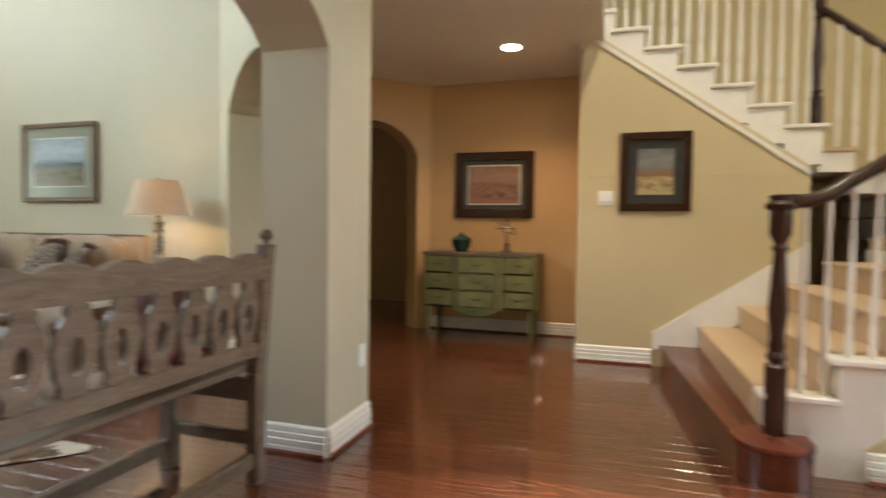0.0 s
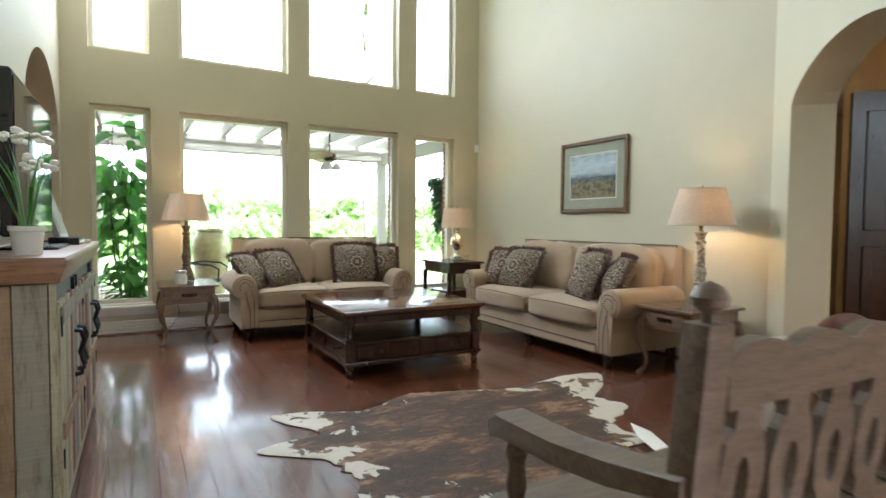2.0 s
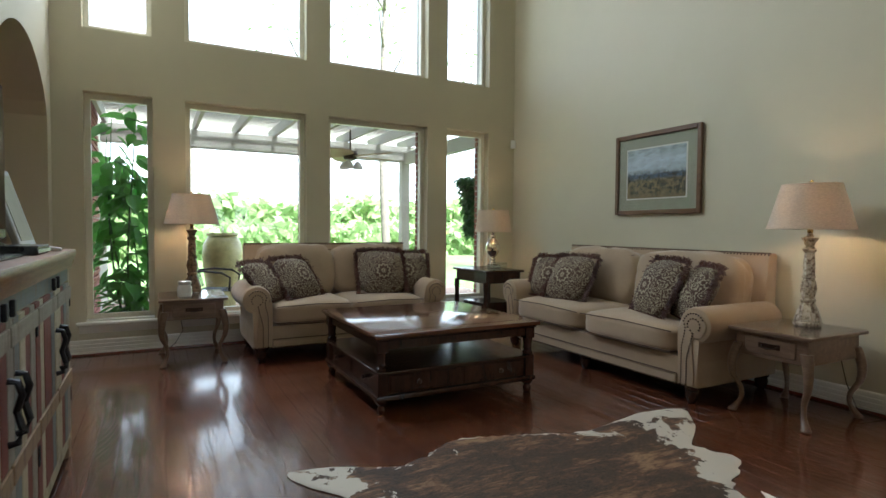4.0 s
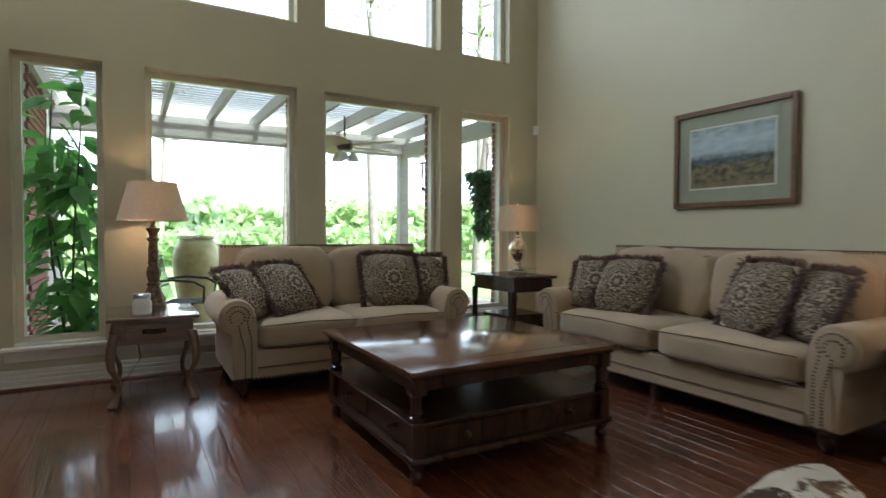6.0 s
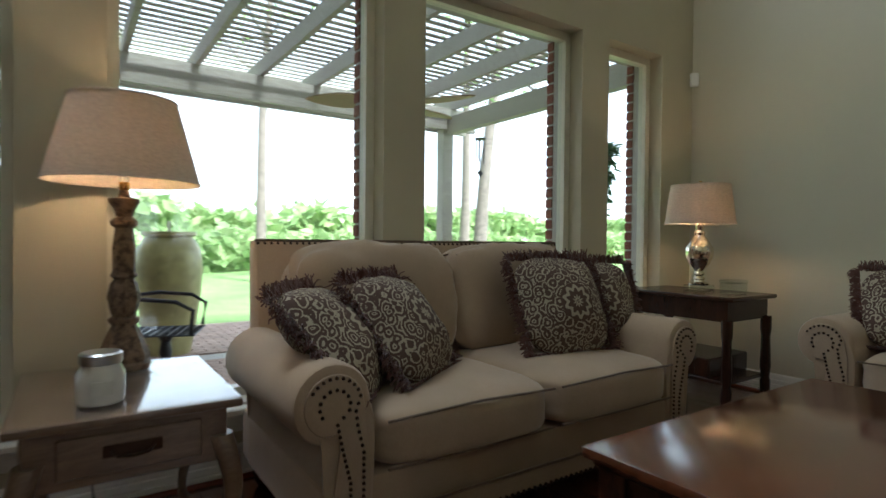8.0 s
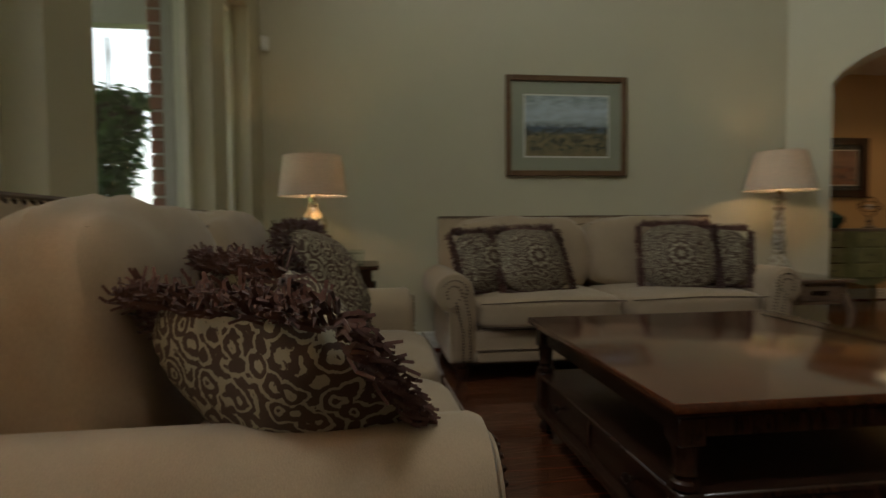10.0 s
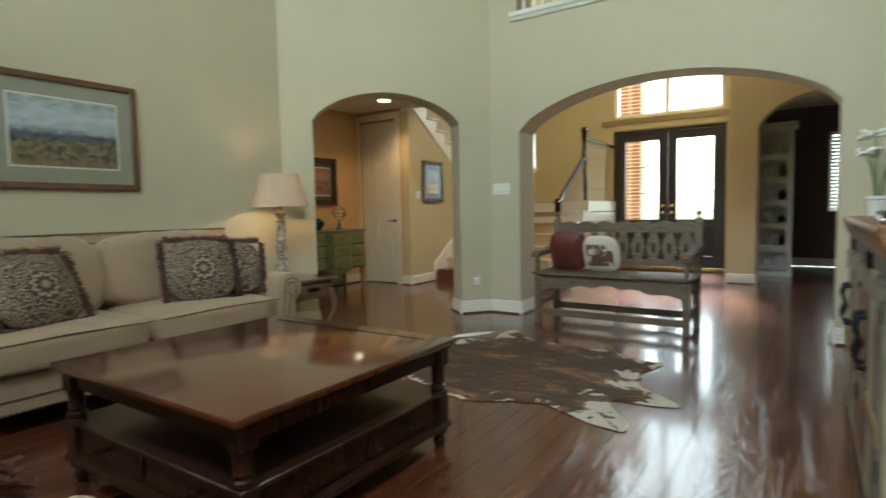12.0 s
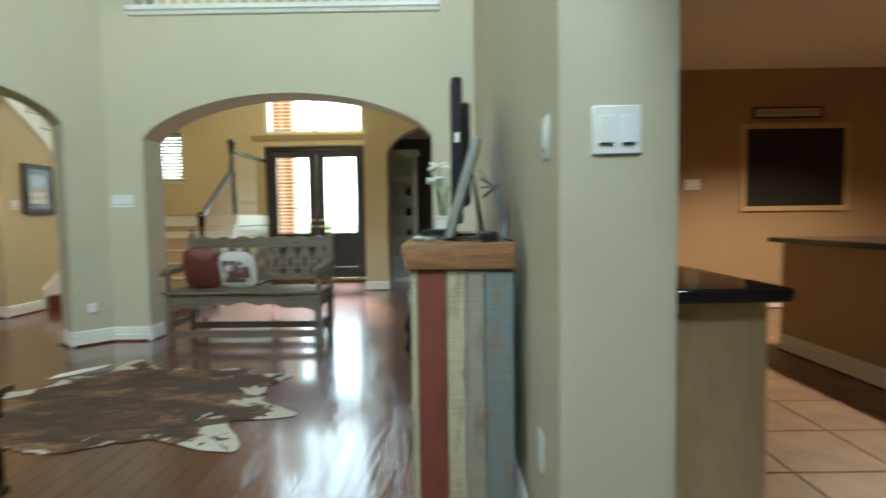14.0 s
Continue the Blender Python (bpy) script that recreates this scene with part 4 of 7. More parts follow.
def coffee_table():
    x0, x1, y0, y1, top = 1.62, 2.838, 4.818, 5.995, 0.498
    cx, cy = (x0 + x1) / 2, (y0 + y1) / 2
    t = thing("coffee_table", pose(cx, cy, 0), "large square mahogany coffee table with a lower shelf", "coffee table")
    hx, hy = (x1 - x0) / 2, (y1 - y0) / 2
    tt = part("tabletop", box_bm(-hx, hx, -hy, hy, top - 0.028, top, 0.007, seg=2), M["mahogany"], t)
    part("banding", box_bm(-hx + 0.10, hx - 0.10, -hy + 0.10, -hy + 0.104, top - 0.002, top + 0.0012), M["dark_wood"], tt, smooth=False)
    part("edge_moulding", box_bm(-hx + 0.018, hx - 0.018, -hy + 0.018, hy - 0.018, top - 0.045, top - 0.0285, 0.006), M["dark_wood"], t)
    for s in (-1, 1):
        part("apron", box_bm(-hx + 0.07, hx - 0.07, s * (hy - 0.045), s * (hy - 0.07), top - 0.10, top - 0.0455), M["dark_wood"], t, smooth=False)
        part("apron", box_bm(s * (hx - 0.045), s * (hx - 0.07), -hy + 0.07, hy - 0.07, top - 0.10, top - 0.0455), M["dark_wood"], t, smooth=False)
    for sx in (-1, 1):
        for sy in (-1, 1):
            bm = bm_new()
            mm = pose(sx * (hx - 0.065), sy * (hy - 0.065), 0)
            box(bm, -0.036, 0.036, -0.036, 0.036, top - 0.12, top - 0.0455, 0.004, m=mm)
            lathe(bm, [(0.028, 0.265), (0.036, 0.27), (0.036, 0.285), (0.026, 0.292), (0.026, 0.30), (0.033, 0.306), (0.028, 0.32), (0.031, 0.36), (0.034, 0.375), (0.034, 0.381)], 16, mm)
            box(bm, -0.034, 0.034, -0.034, 0.034, 0.10, 0.264, 0.004, m=mm)
            part("leg", bm, M["dark_wood"], t)
            f = part("foot", lathe_bm([(0.012, 0), (0.026, 0.008), (0.03, 0.03), (0.018, 0.05), (0.034, 0.062), (0.04, 0.078), (0.03, 0.09)], 14, mm), M["dark_wood"], t)
    part("lower_shelf", box_bm(-hx + 0.03, hx - 0.03, -hy + 0.03, hy - 0.03, 0.24, 0.262, 0.005), M["dark_wood"], t)
    part("drawer_box", box_bm(-hx + 0.06, hx - 0.06, -hy + 0.06, hy - 0.06, 0.115, 0.239), M["dark_wood"], t, smooth=False)
    part("base_moulding", box_bm(-hx + 0.02, hx - 0.02, -hy + 0.02, hy - 0.02, 0.085, 0.118, 0.01, seg=2), M["dark_wood"], t)
    for s in (-1, 1):
        for k in (-1, 1):
            d = part("drawer_front", box_bm(0.03 if k > 0 else -hx + 0.12, hx - 0.12 if k > 0 else -0.03, s * (hy - 0.059), s * (hy - 0.052), 0.13, 0.228, 0.003), M["dark_wood"], t)
            part("knob", lathe_bm([(0.006, 0), (0.006, 0.012), (0.015, 0.018), (0.016, 0.026), (0.008, 0.032), (0, 0.033)], 12, pose(k * hx * 0.5, s * (hy - 0.052), 0.18, -90 * s)), M["bronze"], d, "aged bronze knob")
            d = part("drawer_front", box_bm(s * (hx - 0.059), s * (hx - 0.052), 0.03 if k > 0 else -hy + 0.12, hy - 0.12 if k > 0 else -0.03, 0.13, 0.228, 0.003), M["dark_wood"], t)
            part("knob", lathe_bm([(0.006, 0), (0.006, 0.012), (0.015, 0.018), (0.016, 0.026), (0.008, 0.032), (0, 0.033)], 12, pose(s * (hx - 0.052), k * hy * 0.5, 0.18, 0, 90 * s)), M["bronze"], d, "aged bronze knob")


coffee_table()


def cabriole(bm, x, y, sx, sy, top, bottom=0.0):
    """A cabriole leg that bows outwards along sx, sy."""
    pts, rad = [], []
    n = 12
    for i in range(n + 1):
        u = i / n
        out = 0.030 * math.sin(math.pi * min(1, u * 1.45)) * (1 if u < 0.69 else -0.2) - 0.014 * math.sin(math.pi * max(0, (u - 0.5) / 0.5)) + (0.022 * max(0, (u - 0.85) / 0.15))
        pts.append(Vector((x + sx * out, y + sy * out, top + (bottom + 0.012 - top) * u)))
        rad.append(0.034 - 0.02 * min(1, u * 1.3) + (0.012 * max(0, (u - 0.86) / 0.14)))
    rings = []
    for p, r in zip(pts, rad):
        rings.append([bm.verts.new(p + Vector((r * math.cos(2 * math.pi * k / 10), r * math.sin(2 * math.pi * k / 10), 0))) for k in range(10)])
    for a, b in zip(rings, rings[1:]):
        for k in range(10):
            bm.faces.new((a[k], a[(k + 1) % 10], b[(k + 1) % 10], b[k]))
    bm.faces.new(rings[0])
    bm.faces.new(rings[-1][::-1])
    lathe(bm, [(rad[-1] * 0.8, 0), (rad[-1] * 1.1, 0.008), (rad[-1], 0.014)], 10, pose(pts[-1].x, pts[-1].y, bottom))
    return bm


def end_table(m, w, d, h, label):
    t = thing("end_table", m, label, "end table", "cabriole end tables")
    part("tabletop", box_bm(-w / 2, w / 2, -d / 2, d / 2, h - 0.022, h, 0.006, seg=2), M["walnut"], t)
    g = part("glass_cover", box_bm(-w / 2 + 0.004, w / 2 - 0.004, -d / 2 + 0.004, d / 2 - 0.004, h + 0.001, h + 0.007), M["picture_glass"], t, "clear glass cover sheet", smooth=False)
    part("case", box_bm(-w / 2 + 0.035, w / 2 - 0.035, -d / 2 + 0.035, d / 2 - 0.035, h - 0.17, h - 0.0225, 0.003), M["walnut"], t)
    dr = part("drawer_front", box_bm(-w / 2 + 0.10, w / 2 - 0.10, -d / 2 + 0.026, -d / 2 + 0.0345, h - 0.145, h - 0.045, 0.004), M["walnut"], t)
    bm = bm_new()
    tube(bm, [(-0.05, -d / 2 + 0.024, h - 0.085), (-0.035, -d / 2 + 0.008, h - 0.10), (0, -d / 2 + 0.004, h - 0.104), (0.035, -d / 2 + 0.008, h - 0.10), (0.05, -d / 2 + 0.024, h - 0.085)], 0.004, 6)
    box(bm, -0.065, 0.065, -d / 2 + 0.022, -d / 2 + 0.0255, h - 0.105, h - 0.075, 0.002)
    part("handle", bm, M["bronze"], dr, "aged bronze bail handle")
    for s in (-1, 1):
        for k in (-1, 1):
            bl = bm_new()
            cabriole(bl, s * (w / 2 - 0.05), k * (d / 2 - 0.05), s, k, h - 0.10)
            part("leg", bl, M["walnut"], t)
    return t


end_table(pose(0.755, 6.965, 0), 0.52, 0.63, 0.545, "walnut end table with cabriole legs and a glass top")
end_table(pose(3.985, 3.755, 0, 0, 0, -90), 0.50, 0.61, 0.537, "walnut end table with cabriole legs and a drawer beside the sofa")


def corner_table():
    t = thing("corner_table", pose(3.79, 7.0, 0, 0, 0, 0), "black wooden corner table with a low shelf", "side table")
    h = 0.69
    part("tabletop", box_bm(-0.25, 0.25, -0.35, 0.37, h - 0.025, h, 0.006), M["dark_wood"], t)
    part("apron", box_bm(-0.22, 0.22, -0.31, 0.33, h - 0.14, h - 0.0255), M["dark_wood"], t, smooth=False)
    for x in (-0.215, 0.215):
        for y in (-0.305, 0.325):
            part("leg", lathe_bm([(0.016, 0), (0.02, 0.05), (0.026, 0.10), (0.028, 0.18), (0.022, 0.20), (0.03, 0.26), (0.024, 0.44), (0.03, 0.48), (0.03, 0.56)], 12, pose(x, y, 0)), M["dark_wood"], t)
    part("shelf", box_bm(-0.21, 0.21, -0.30, 0.32, 0.20, 0.222, 0.004), M["dark_wood"], t)
    part("shelf_box", box_bm(-0.2, 0.22, -0.2, 0.2, 0.222, 0.33, 0.006), M["dark_wood"], t, "dark lidded box on the low shelf")


corner_table()


def shade_part(t, z0, z1, r0, r1):
    bm = bm_new()
    n = 40
    rings = []
    for r, z in ((r0, z0), (r1, z1), (r1 - 0.003, z1), (r0 - 0.003, z0)):
        rings.append([bm.verts.new((r * math.cos(2 * math.pi * i / n), r * math.sin(2 * math.pi * i / n), z)) for i in range(n)])
    for a, b in zip(rings, rings[1:] + rings[:1]):
        for i in range(n):
            bm.faces.new((a[i], a[(i + 1) % n], b[(i + 1) % n], b[i]))
    s = part("shade", bm, M["shade"], t, "tapered linen lamp shade, lit from within")
    for r, z in ((r0 + 0.001, z0), (r1 + 0.001, z1)):
        bm = bm_new()
        tube(bm, [(r * math.cos(2 * math.pi * i / 24), r * math.sin(2 * math.pi * i / 24), z) for i in range(25)], 0.003, 5)
        part("shade_trim", bm, M["shade"], s)
    bm = bm_new()
    for k in range(3):
        a = 2 * math.pi * k / 3
        tube(bm, [(0, 0, z1 - 0.02), (r1 * math.cos(a), r1 * math.sin(a), z1 - 0.004)], 0.002, 5)
    tube(bm, [(0, 0, z0 - 0.02), (0, 0, z1 + 0.01)], 0.003, 6)
    part("spider", bm, M["brass"], t)
    part("finial", lathe_bm([(0.004, z1), (0.010, z1 + 0.006), (0.012, z1 + 0.016), (0.006, z1 + 0.028), (0, z1 + 0.03)], 12), M["brass"], t)
    part("bulb", lathe_bm([(0.012, z0 - 0.0), (0.014, z0 + 0.02), (0.028, z0 + 0.05), (0.03, z0 + 0.07), (0.018, z0 + 0.095), (0, z0 + 0.1)], 14), M["ceramic"], t)
    return s


COLUMN = [(0.0, 0), (0.072, 0), (0.074, 0.018), (0.066, 0.026), (0.070, 0.04), (0.062, 0.06), (0.048, 0.10), (0.032, 0.135), (0.040, 0.145), (0.041, 0.155), (0.030, 0.162), (0.036, 0.18), (0.044, 0.22), (0.036, 0.26), (0.026, 0.275), (0.036, 0.285), (0.030, 0.30), (0.031, 0.37), (0.024, 0.43), (0.036, 0.44), (0.036, 0.452), (0.022, 0.465), (0.028, 0.49), (0.043, 0.51), (0.043, 0.52), (0.018, 0.525), (0.012, 0.55)]


def column_lamp(m, mat, label, z0, light_name, r0, r1, height):
    t = thing("table_lamp", m, label, "lamp", "carved column lamps")
    k = z0 / 0.57
    bm = lathe_bm([(r * 1.05, z * k) for r, z in COLUMN], 24)
    for v in bm.verts:
        a = math.atan2(v.co.y, v.co.x)
        f = 1 + 0.05 * math.cos(8 * a) * (1 if 0.02 < v.co.z < 0.5 * k else 0)
        v.co.x *= f
        v.co.y *= f
    part("column", bm, mat, t)
    part("socket", lathe_bm([(0.012, z0 - 0.03), (0.016, z0 - 0.02), (0.016, z0), (0.0, z0 + 0.001)], 12), M["brass"], t)
    shade_part(t, z0, z0 + height, r0, r1)
    p = t.matrix_basis.translation
    lamp_light(light_name, (p.x, p.y, p.z + z0 + 0.09), LAMP_W)
    return t


LAMP_W = 2.1
column_lamp(pose(0.77, 7.165, 0.554), M["lamp_brown"], "antique brown carved column lamp, lit, on the end table", 0.603, "lamp_bulb_light", 0.225, 0.155, 0.262)
column_lamp(pose(4.09, 3.752, 0.546), M["lamp_cream"], "crackled cream carved column lamp, lit, on the end table", 0.602, "lamp_bulb_light", 0.24, 0.162, 0.275)


def mercury_lamp():
    t = thing("table_lamp", pose(3.88, 7.04, 0.692), "mercury glass urn lamp with drum shade, lit, on the corner table", "lamp")
    part("urn", lathe_bm([(0.0, 0.03), (0.060, 0.03), (0.062, 0.04), (0.034, 0.05), (0.028, 0.06), (0.038, 0.07), (0.024, 0.085), (0.034, 0.10), (0.024, 0.115), (0.030, 0.125), (0.060, 0.16), (0.078, 0.20), (0.084, 0.235), (0.080, 0.26), (0.070, 0.28), (0.046, 0.315), (0.028, 0.34), (0.034, 0.355), (0.022, 0.37), (0.026, 0.40), (0.014, 0.405), (0.012, 0.42)], 28), M["mercury"], t)
    part("base", box_bm(-0.068, 0.068, -0.068, 0.068, 0.0, 0.03, 0.006), M["crystal"], t, "clear crystal plinth")
    shade_part(t, 0.41, 0.65, 0.205, 0.172)
    lamp_light("lamp_bulb_light", (3.88, 7.04, 0.692 + 0.50), LAMP_W)


mercury_lamp()
t = thing("candle_jar", pose(0.69, 6.78, 0.554), "white candle jar with a metal lid on the end table", "candle")
part("jar", lathe_bm([(0.0, 0), (0.052, 0), (0.056, 0.01), (0.056, 0.075), (0.048, 0.09), (0.045, 0.10)], 24), M["ceramic"], t)
part("lid", lathe_bm([(0.047, 0.1), (0.05, 0.102), (0.05, 0.125), (0.044, 0.13), (0, 0.131)], 24), M["steel"], t, "brushed metal lid")
part("label_print", box_bm(-0.024, 0.024, -0.0575, -0.0545, 0.028, 0.062), M["paper"], t, "small paper label", smooth=False)
t = thing("crystal_box", pose(3.80, 6.78, 0.692), "clear cut crystal box on the corner table", "ornament")
part("box", box_bm(-0.07, 0.07, -0.045, 0.045, 0, 0.06, 0.005), M["crystal"], t, smooth=False)
part("lid", box_bm(-0.074, 0.074, -0.049, 0.049, 0.061, 0.08, 0.006), M["crystal"], t, smooth=False)

# lamp cords
for p in ([(0.66, 6.9, 0.385), (0.68, 6.92, 0.25), (0.62, 6.98, 0.13), (0.55, 7.12, 0.05), (0.58, 7.40, 0.008)], [(4.2, 3.62, 0.40), (4.25, 3.60, 0.2), (4.28, 3.55, 0.05), (4.36, 3.45, 0.006)]):
    t = thing("lamp_cord", pose(0, 0, 0), "thin dark lamp cord hanging to the floor", "cord")
    part("cord", tube_bm(p, 0.003, 6), M["black"], t)


def framed(name, m, w, h, label, frame_mat, mats, frame_w=0.045, depth=0.03, art="print_field", inner=0.0, category="picture"):
    """A framed print in the x, z plane facing -y, centred on the origin."""
    t = thing(name, m, label, category)
    for s in (-1, 1):
        part("frame_side", box_bm(s * w / 2, s * (w / 2 - frame_w), -depth, 0, -h / 2, h / 2, 0.006), frame_mat, t)
        part("frame_side", box_bm(-w / 2 + frame_w, w / 2 - frame_w, -depth, 0, s * h / 2, s * (h / 2 - frame_w), 0.006), frame_mat, t)
    x, z, d = w / 2 - frame_w, h / 2 - frame_w, -0.012
    for mat, inset in mats:
        x, z = x - inset, z - inset
        part("mount", box_bm(-x, x, d, d + 0.003, -z, z), mat, t, smooth=False)
        d -= 0.003
    part("print", box_bm(-x + inner, x - inner, d, d + 0.0022, -z + inner, z - inner), M[art], t, smooth=False)
    part("glass", box_bm(-w / 2 + frame_w, w / 2 - frame_w, d - 0.004, d - 0.003, -h / 2 + frame_w, h / 2 - frame_w), M["picture_glass"], t, smooth=False)
    return t


framed("landscape_picture", pose(XE - 0.004, 5.238, 1.645, 0, 0, -90), 0.935, 0.74, "landscape print with sage mat in a brown wooden frame", M["picture_wood"], [(M["mat_board"], 0.0), (M["paper"], 0.095)], 0.042, 0.03, "print_field", 0.012)
t = thing("motion_sensor", pose(4.40, 7.41, 2.175, 0, 0, -45), "small white motion sensor in the corner", "sensor")
part("body", box_bm(-0.03, 0.03, -0.03, 0.0, -0.05, 0.05, 0.008), M["plastic"], t)


def cowhide():
    bm = bm_new()
    layer = bm.verts.layers.float.new("rim")
    lobes = [(166, 0.36, 8), (141, 0.42, 9), (22, 0.76, 11), (-2, 0.26, 10), (-62, 0.40, 9), (-36, 0.12, 8), (211, 0.20, 8), (236, 0.12, 9), (95, 0.05, 12)]
    na, nr = 220, 26
    ctr = bm.verts.new((0, 0, 0.014))
    rings = []
    for j in range(1, nr + 1):
        ring = []
        for i in range(na):
            a = 360 * i / na
            r = 0.76 + 0.05 * math.cos(radians(2 * (a - 10)))
            for c, amp, wd in lobes:
                d = (a - c + 180) % 360 - 180
                r += amp * math.exp(-(d / wd) ** 2)
            r *= 1 + 0.05 * noise.noise(Vector((math.cos(radians(a)) * 4, math.sin(radians(a)) * 4, 0))) + 0.045 * noise.noise(Vector((math.cos(radians(a)) * 17, math.sin(radians(a)) * 17, 3)))
            u = j / nr
            x, y = r * u * math.cos(radians(a)), r * u * math.sin(radians(a))
            z = 0.012 + 0.012 * max(0, noise.noise(Vector((x * 2.2, y * 2.2, 5)))) * (1 - u ** 6)
            v = bm.verts.new((x, y, z if j < nr else 0.006))
            v[layer] = min(0.45, max(0, (r * u - 0.62))) + u ** 4 * 0.40
            ring.append(v)
        rings.append(ring)
    for i in range(na):
        bm.faces.new((ctr, rings[0][i], rings[0][(i + 1) % na]))
    for a, b in zip(rings, rings[1:]):
        for i in range(na):
            bm.faces.new((a[i], b[i], b[(i + 1) % na], a[(i + 1) % na]))
    low = [bm.verts.new((v.co.x, v.co.y, 0.002)) for v in rings[-1]]
    for i in range(na):
        bm.faces.new((rings[-1][i], low[i], low[(i + 1) % na], rings[-1][(i + 1) % na]))
    t = thing("cowhide_rug", pose(1.95, 3.55, 0.0), "brindle brown cowhide rug with white edges on the floor", "rug")
    part("hide", bm, M["hide"], t)
    bm = bm_new()
    prism(bm, [(0, 0), (0.16, -0.05), (0.34, -0.055), (0.46, 0.0), (0.30, 0.045), (0.12, 0.04)], 0.020, 0.024, "z", m=pose(0.60, -0.80, 0.0, 0, -2, 68))
    part("turned_corner", bm, M["paper"], t, "pale turned-up corner of the hide", smooth=False)


cowhide()


def bench():
    """Weathered settle with urn-shaped back splats; faces +y."""
    W, D = 1.40, 0.50
    t = thing("bench", pose(1.77, 1.855, 0, 0, 0, -1), "weathered grey wooden bench with pierced splats under the arch", "bench")
    g = M["grey_wood"]
    x = W / 2 - 0.035
    for s in (-1, 1):
        bm = bm_new()
        box(bm, s * x - 0.03, s * x + 0.03, -D / 2, -D / 2 + 0.055, 0, 0.46, 0.005)
        prism(bm, [(-D / 2, 0.46), (-D / 2 + 0.055, 0.46), (-D / 2 + 0.005, 0.985), (-D / 2 - 0.045, 0.985)], s * x - 0.03, s * x + 0.03, "x", bevel=0.004)
        lathe(bm, [(0.012, 0.985), (0.012, 1.0), (0.026, 1.012), (0.028, 1.025), (0.018, 1.042), (0, 1.05)], 12, pose(s * x, -D / 2 - 0.02, 0))
        part("back_post", bm, g, t)
        bm = bm_new()
        box(bm, s * x - 0.03, s * x + 0.03, D / 2 - 0.06, D / 2, 0, 0.46, 0.005)
        lathe(bm, [(0.028, 0.46), (0.03, 0.47), (0.018, 0.485), (0.026, 0.52), (0.02, 0.57), (0.027, 0.60), (0.018, 0.625), (0.024, 0.64)], 14, pose(s * x, D / 2 - 0.03, 0))
        part("front_post", bm, g, t)
        prof = [(-D / 2 - 0.01, 0.70), (-0.10, 0.665), (0.05, 0.645), (D / 2 - 0.05, 0.645), (D / 2 + 0.03, 0.625), (D / 2 + 0.04, 0.66), (D / 2, 0.69), (0.05, 0.685), (-0.10, 0.71), (-D / 2 - 0.01, 0.745)]
        part("armrest", prism_bm(prof, s * x - 0.042, s * x + 0.042, "x", bevel=0.006), g, t)
        part("side_stretcher", box_bm(s * x - 0.018, s * x + 0.018, -D / 2 + 0.056, D / 2 - 0.061, 0.16, 0.21, 0.004), g, t)
        part("side_rail", box_bm(s * x - 0.018, s * x + 0.018, -D / 2 + 0.056, D / 2 - 0.061, 0.34, 0.43, 0.004), g, t)
    part("seat", box_bm(-W / 2 - 0.01, W / 2 + 0.01, -D / 2 + 0.058, D / 2 + 0.02, 0.461, 0.487, 0.006), g, t)
    for y, z in ((D / 2 - 0.03, 0.105), (-D / 2 + 0.03, 0.105)):
        part("stretcher", box_bm(-x + 0.031, x - 0.031, y - 0.016, y + 0.016, z - 0.03, z + 0.03, 0.004), g, t)
    # scalloped front apron
    n = 60
    pts = [(-x + 0.031, 0.459)]
    for i in range(n + 1):
        u = i / n
        k = 0.33 + 0.03 * abs(math.sin(u * math.pi * 5)) + 0.028 * math.cos(2 * math.pi * u) * -1
        pts.append((-x + 0.031 + (2 * x - 0.062) * u, k))
    pts.append((x - 0.031, 0.459))
    part("apron", prism_bm(pts, D / 2 - 0.045, D / 2 - 0.02, "y"), g, t, smooth=False)
    # back rails
    lean = lambda z: -D / 2 + 0.02 - (z - 0.46) * 0.095
    pts = [(-x + 0.031, 0.845), (x - 0.031, 0.845)]
    for i in range(73):
        u = 1 - i / 72
        pts.append((-x + 0.031 + (2 * x - 0.062) * u, 0.925 + 0.028 * abs(math.sin(u * math.pi * 7)) ** 0.8))
    part("top_rail", prism_bm(pts, lean(0.88) - 0.016, lean(0.88) + 0.016, "y"), g, t, smooth=False)
    part("lower_rail", box_bm(-x + 0.031, x - 0.031, lean(0.57) - 0.016, lean(0.57) + 0.016, 0.535, 0.59, 0.004), g, t)
    # splats: urn outline with an oval hole
    for k in range(9):
        cx = -x + 0.031 + (2 * x - 0.062) * (k + 0.5) / 9
        bm = bm_new()
        m_ = 26
        front, backv = [], []
        for i in range(m_):
            a = 2 * math.pi * i / m_
            zz = math.sin(a)
            wd = 0.052 + 0.012 * math.cos(2 * math.pi * zz) - 0.016 * max(0, zz) ** 2
            ox, oz = cx + wd * math.copysign(abs(math.cos(a)) ** 0.55, math.cos(a)), 0.7175 + 0.128 * math.copysign(abs(zz) ** 0.45, zz)
            ix, iz = cx + 0.020 * math.cos(a), 0.70 + 0.055 * zz
            row = []
            for px, pz in ((ox, oz), (ix, iz)):
                for dy in (-0.011, 0.011):
                    row.append(bm.verts.new((px, lean(pz) + dy, pz)))
            front.append(row)
        for i in range(m_):
            a, b = front[i], front[(i + 1) % m_]
            bm.faces.new((a[0], b[0], b[2], a[2]))
            bm.faces.new((a[1], a[3], b[3], b[1]))
            bm.faces.new((a[0], a[1], b[1], b[0]))
            bm.faces.new((a[2], b[2], b[3], a[3]))
        part("splat", bm, g, t, smooth=False)
    return t


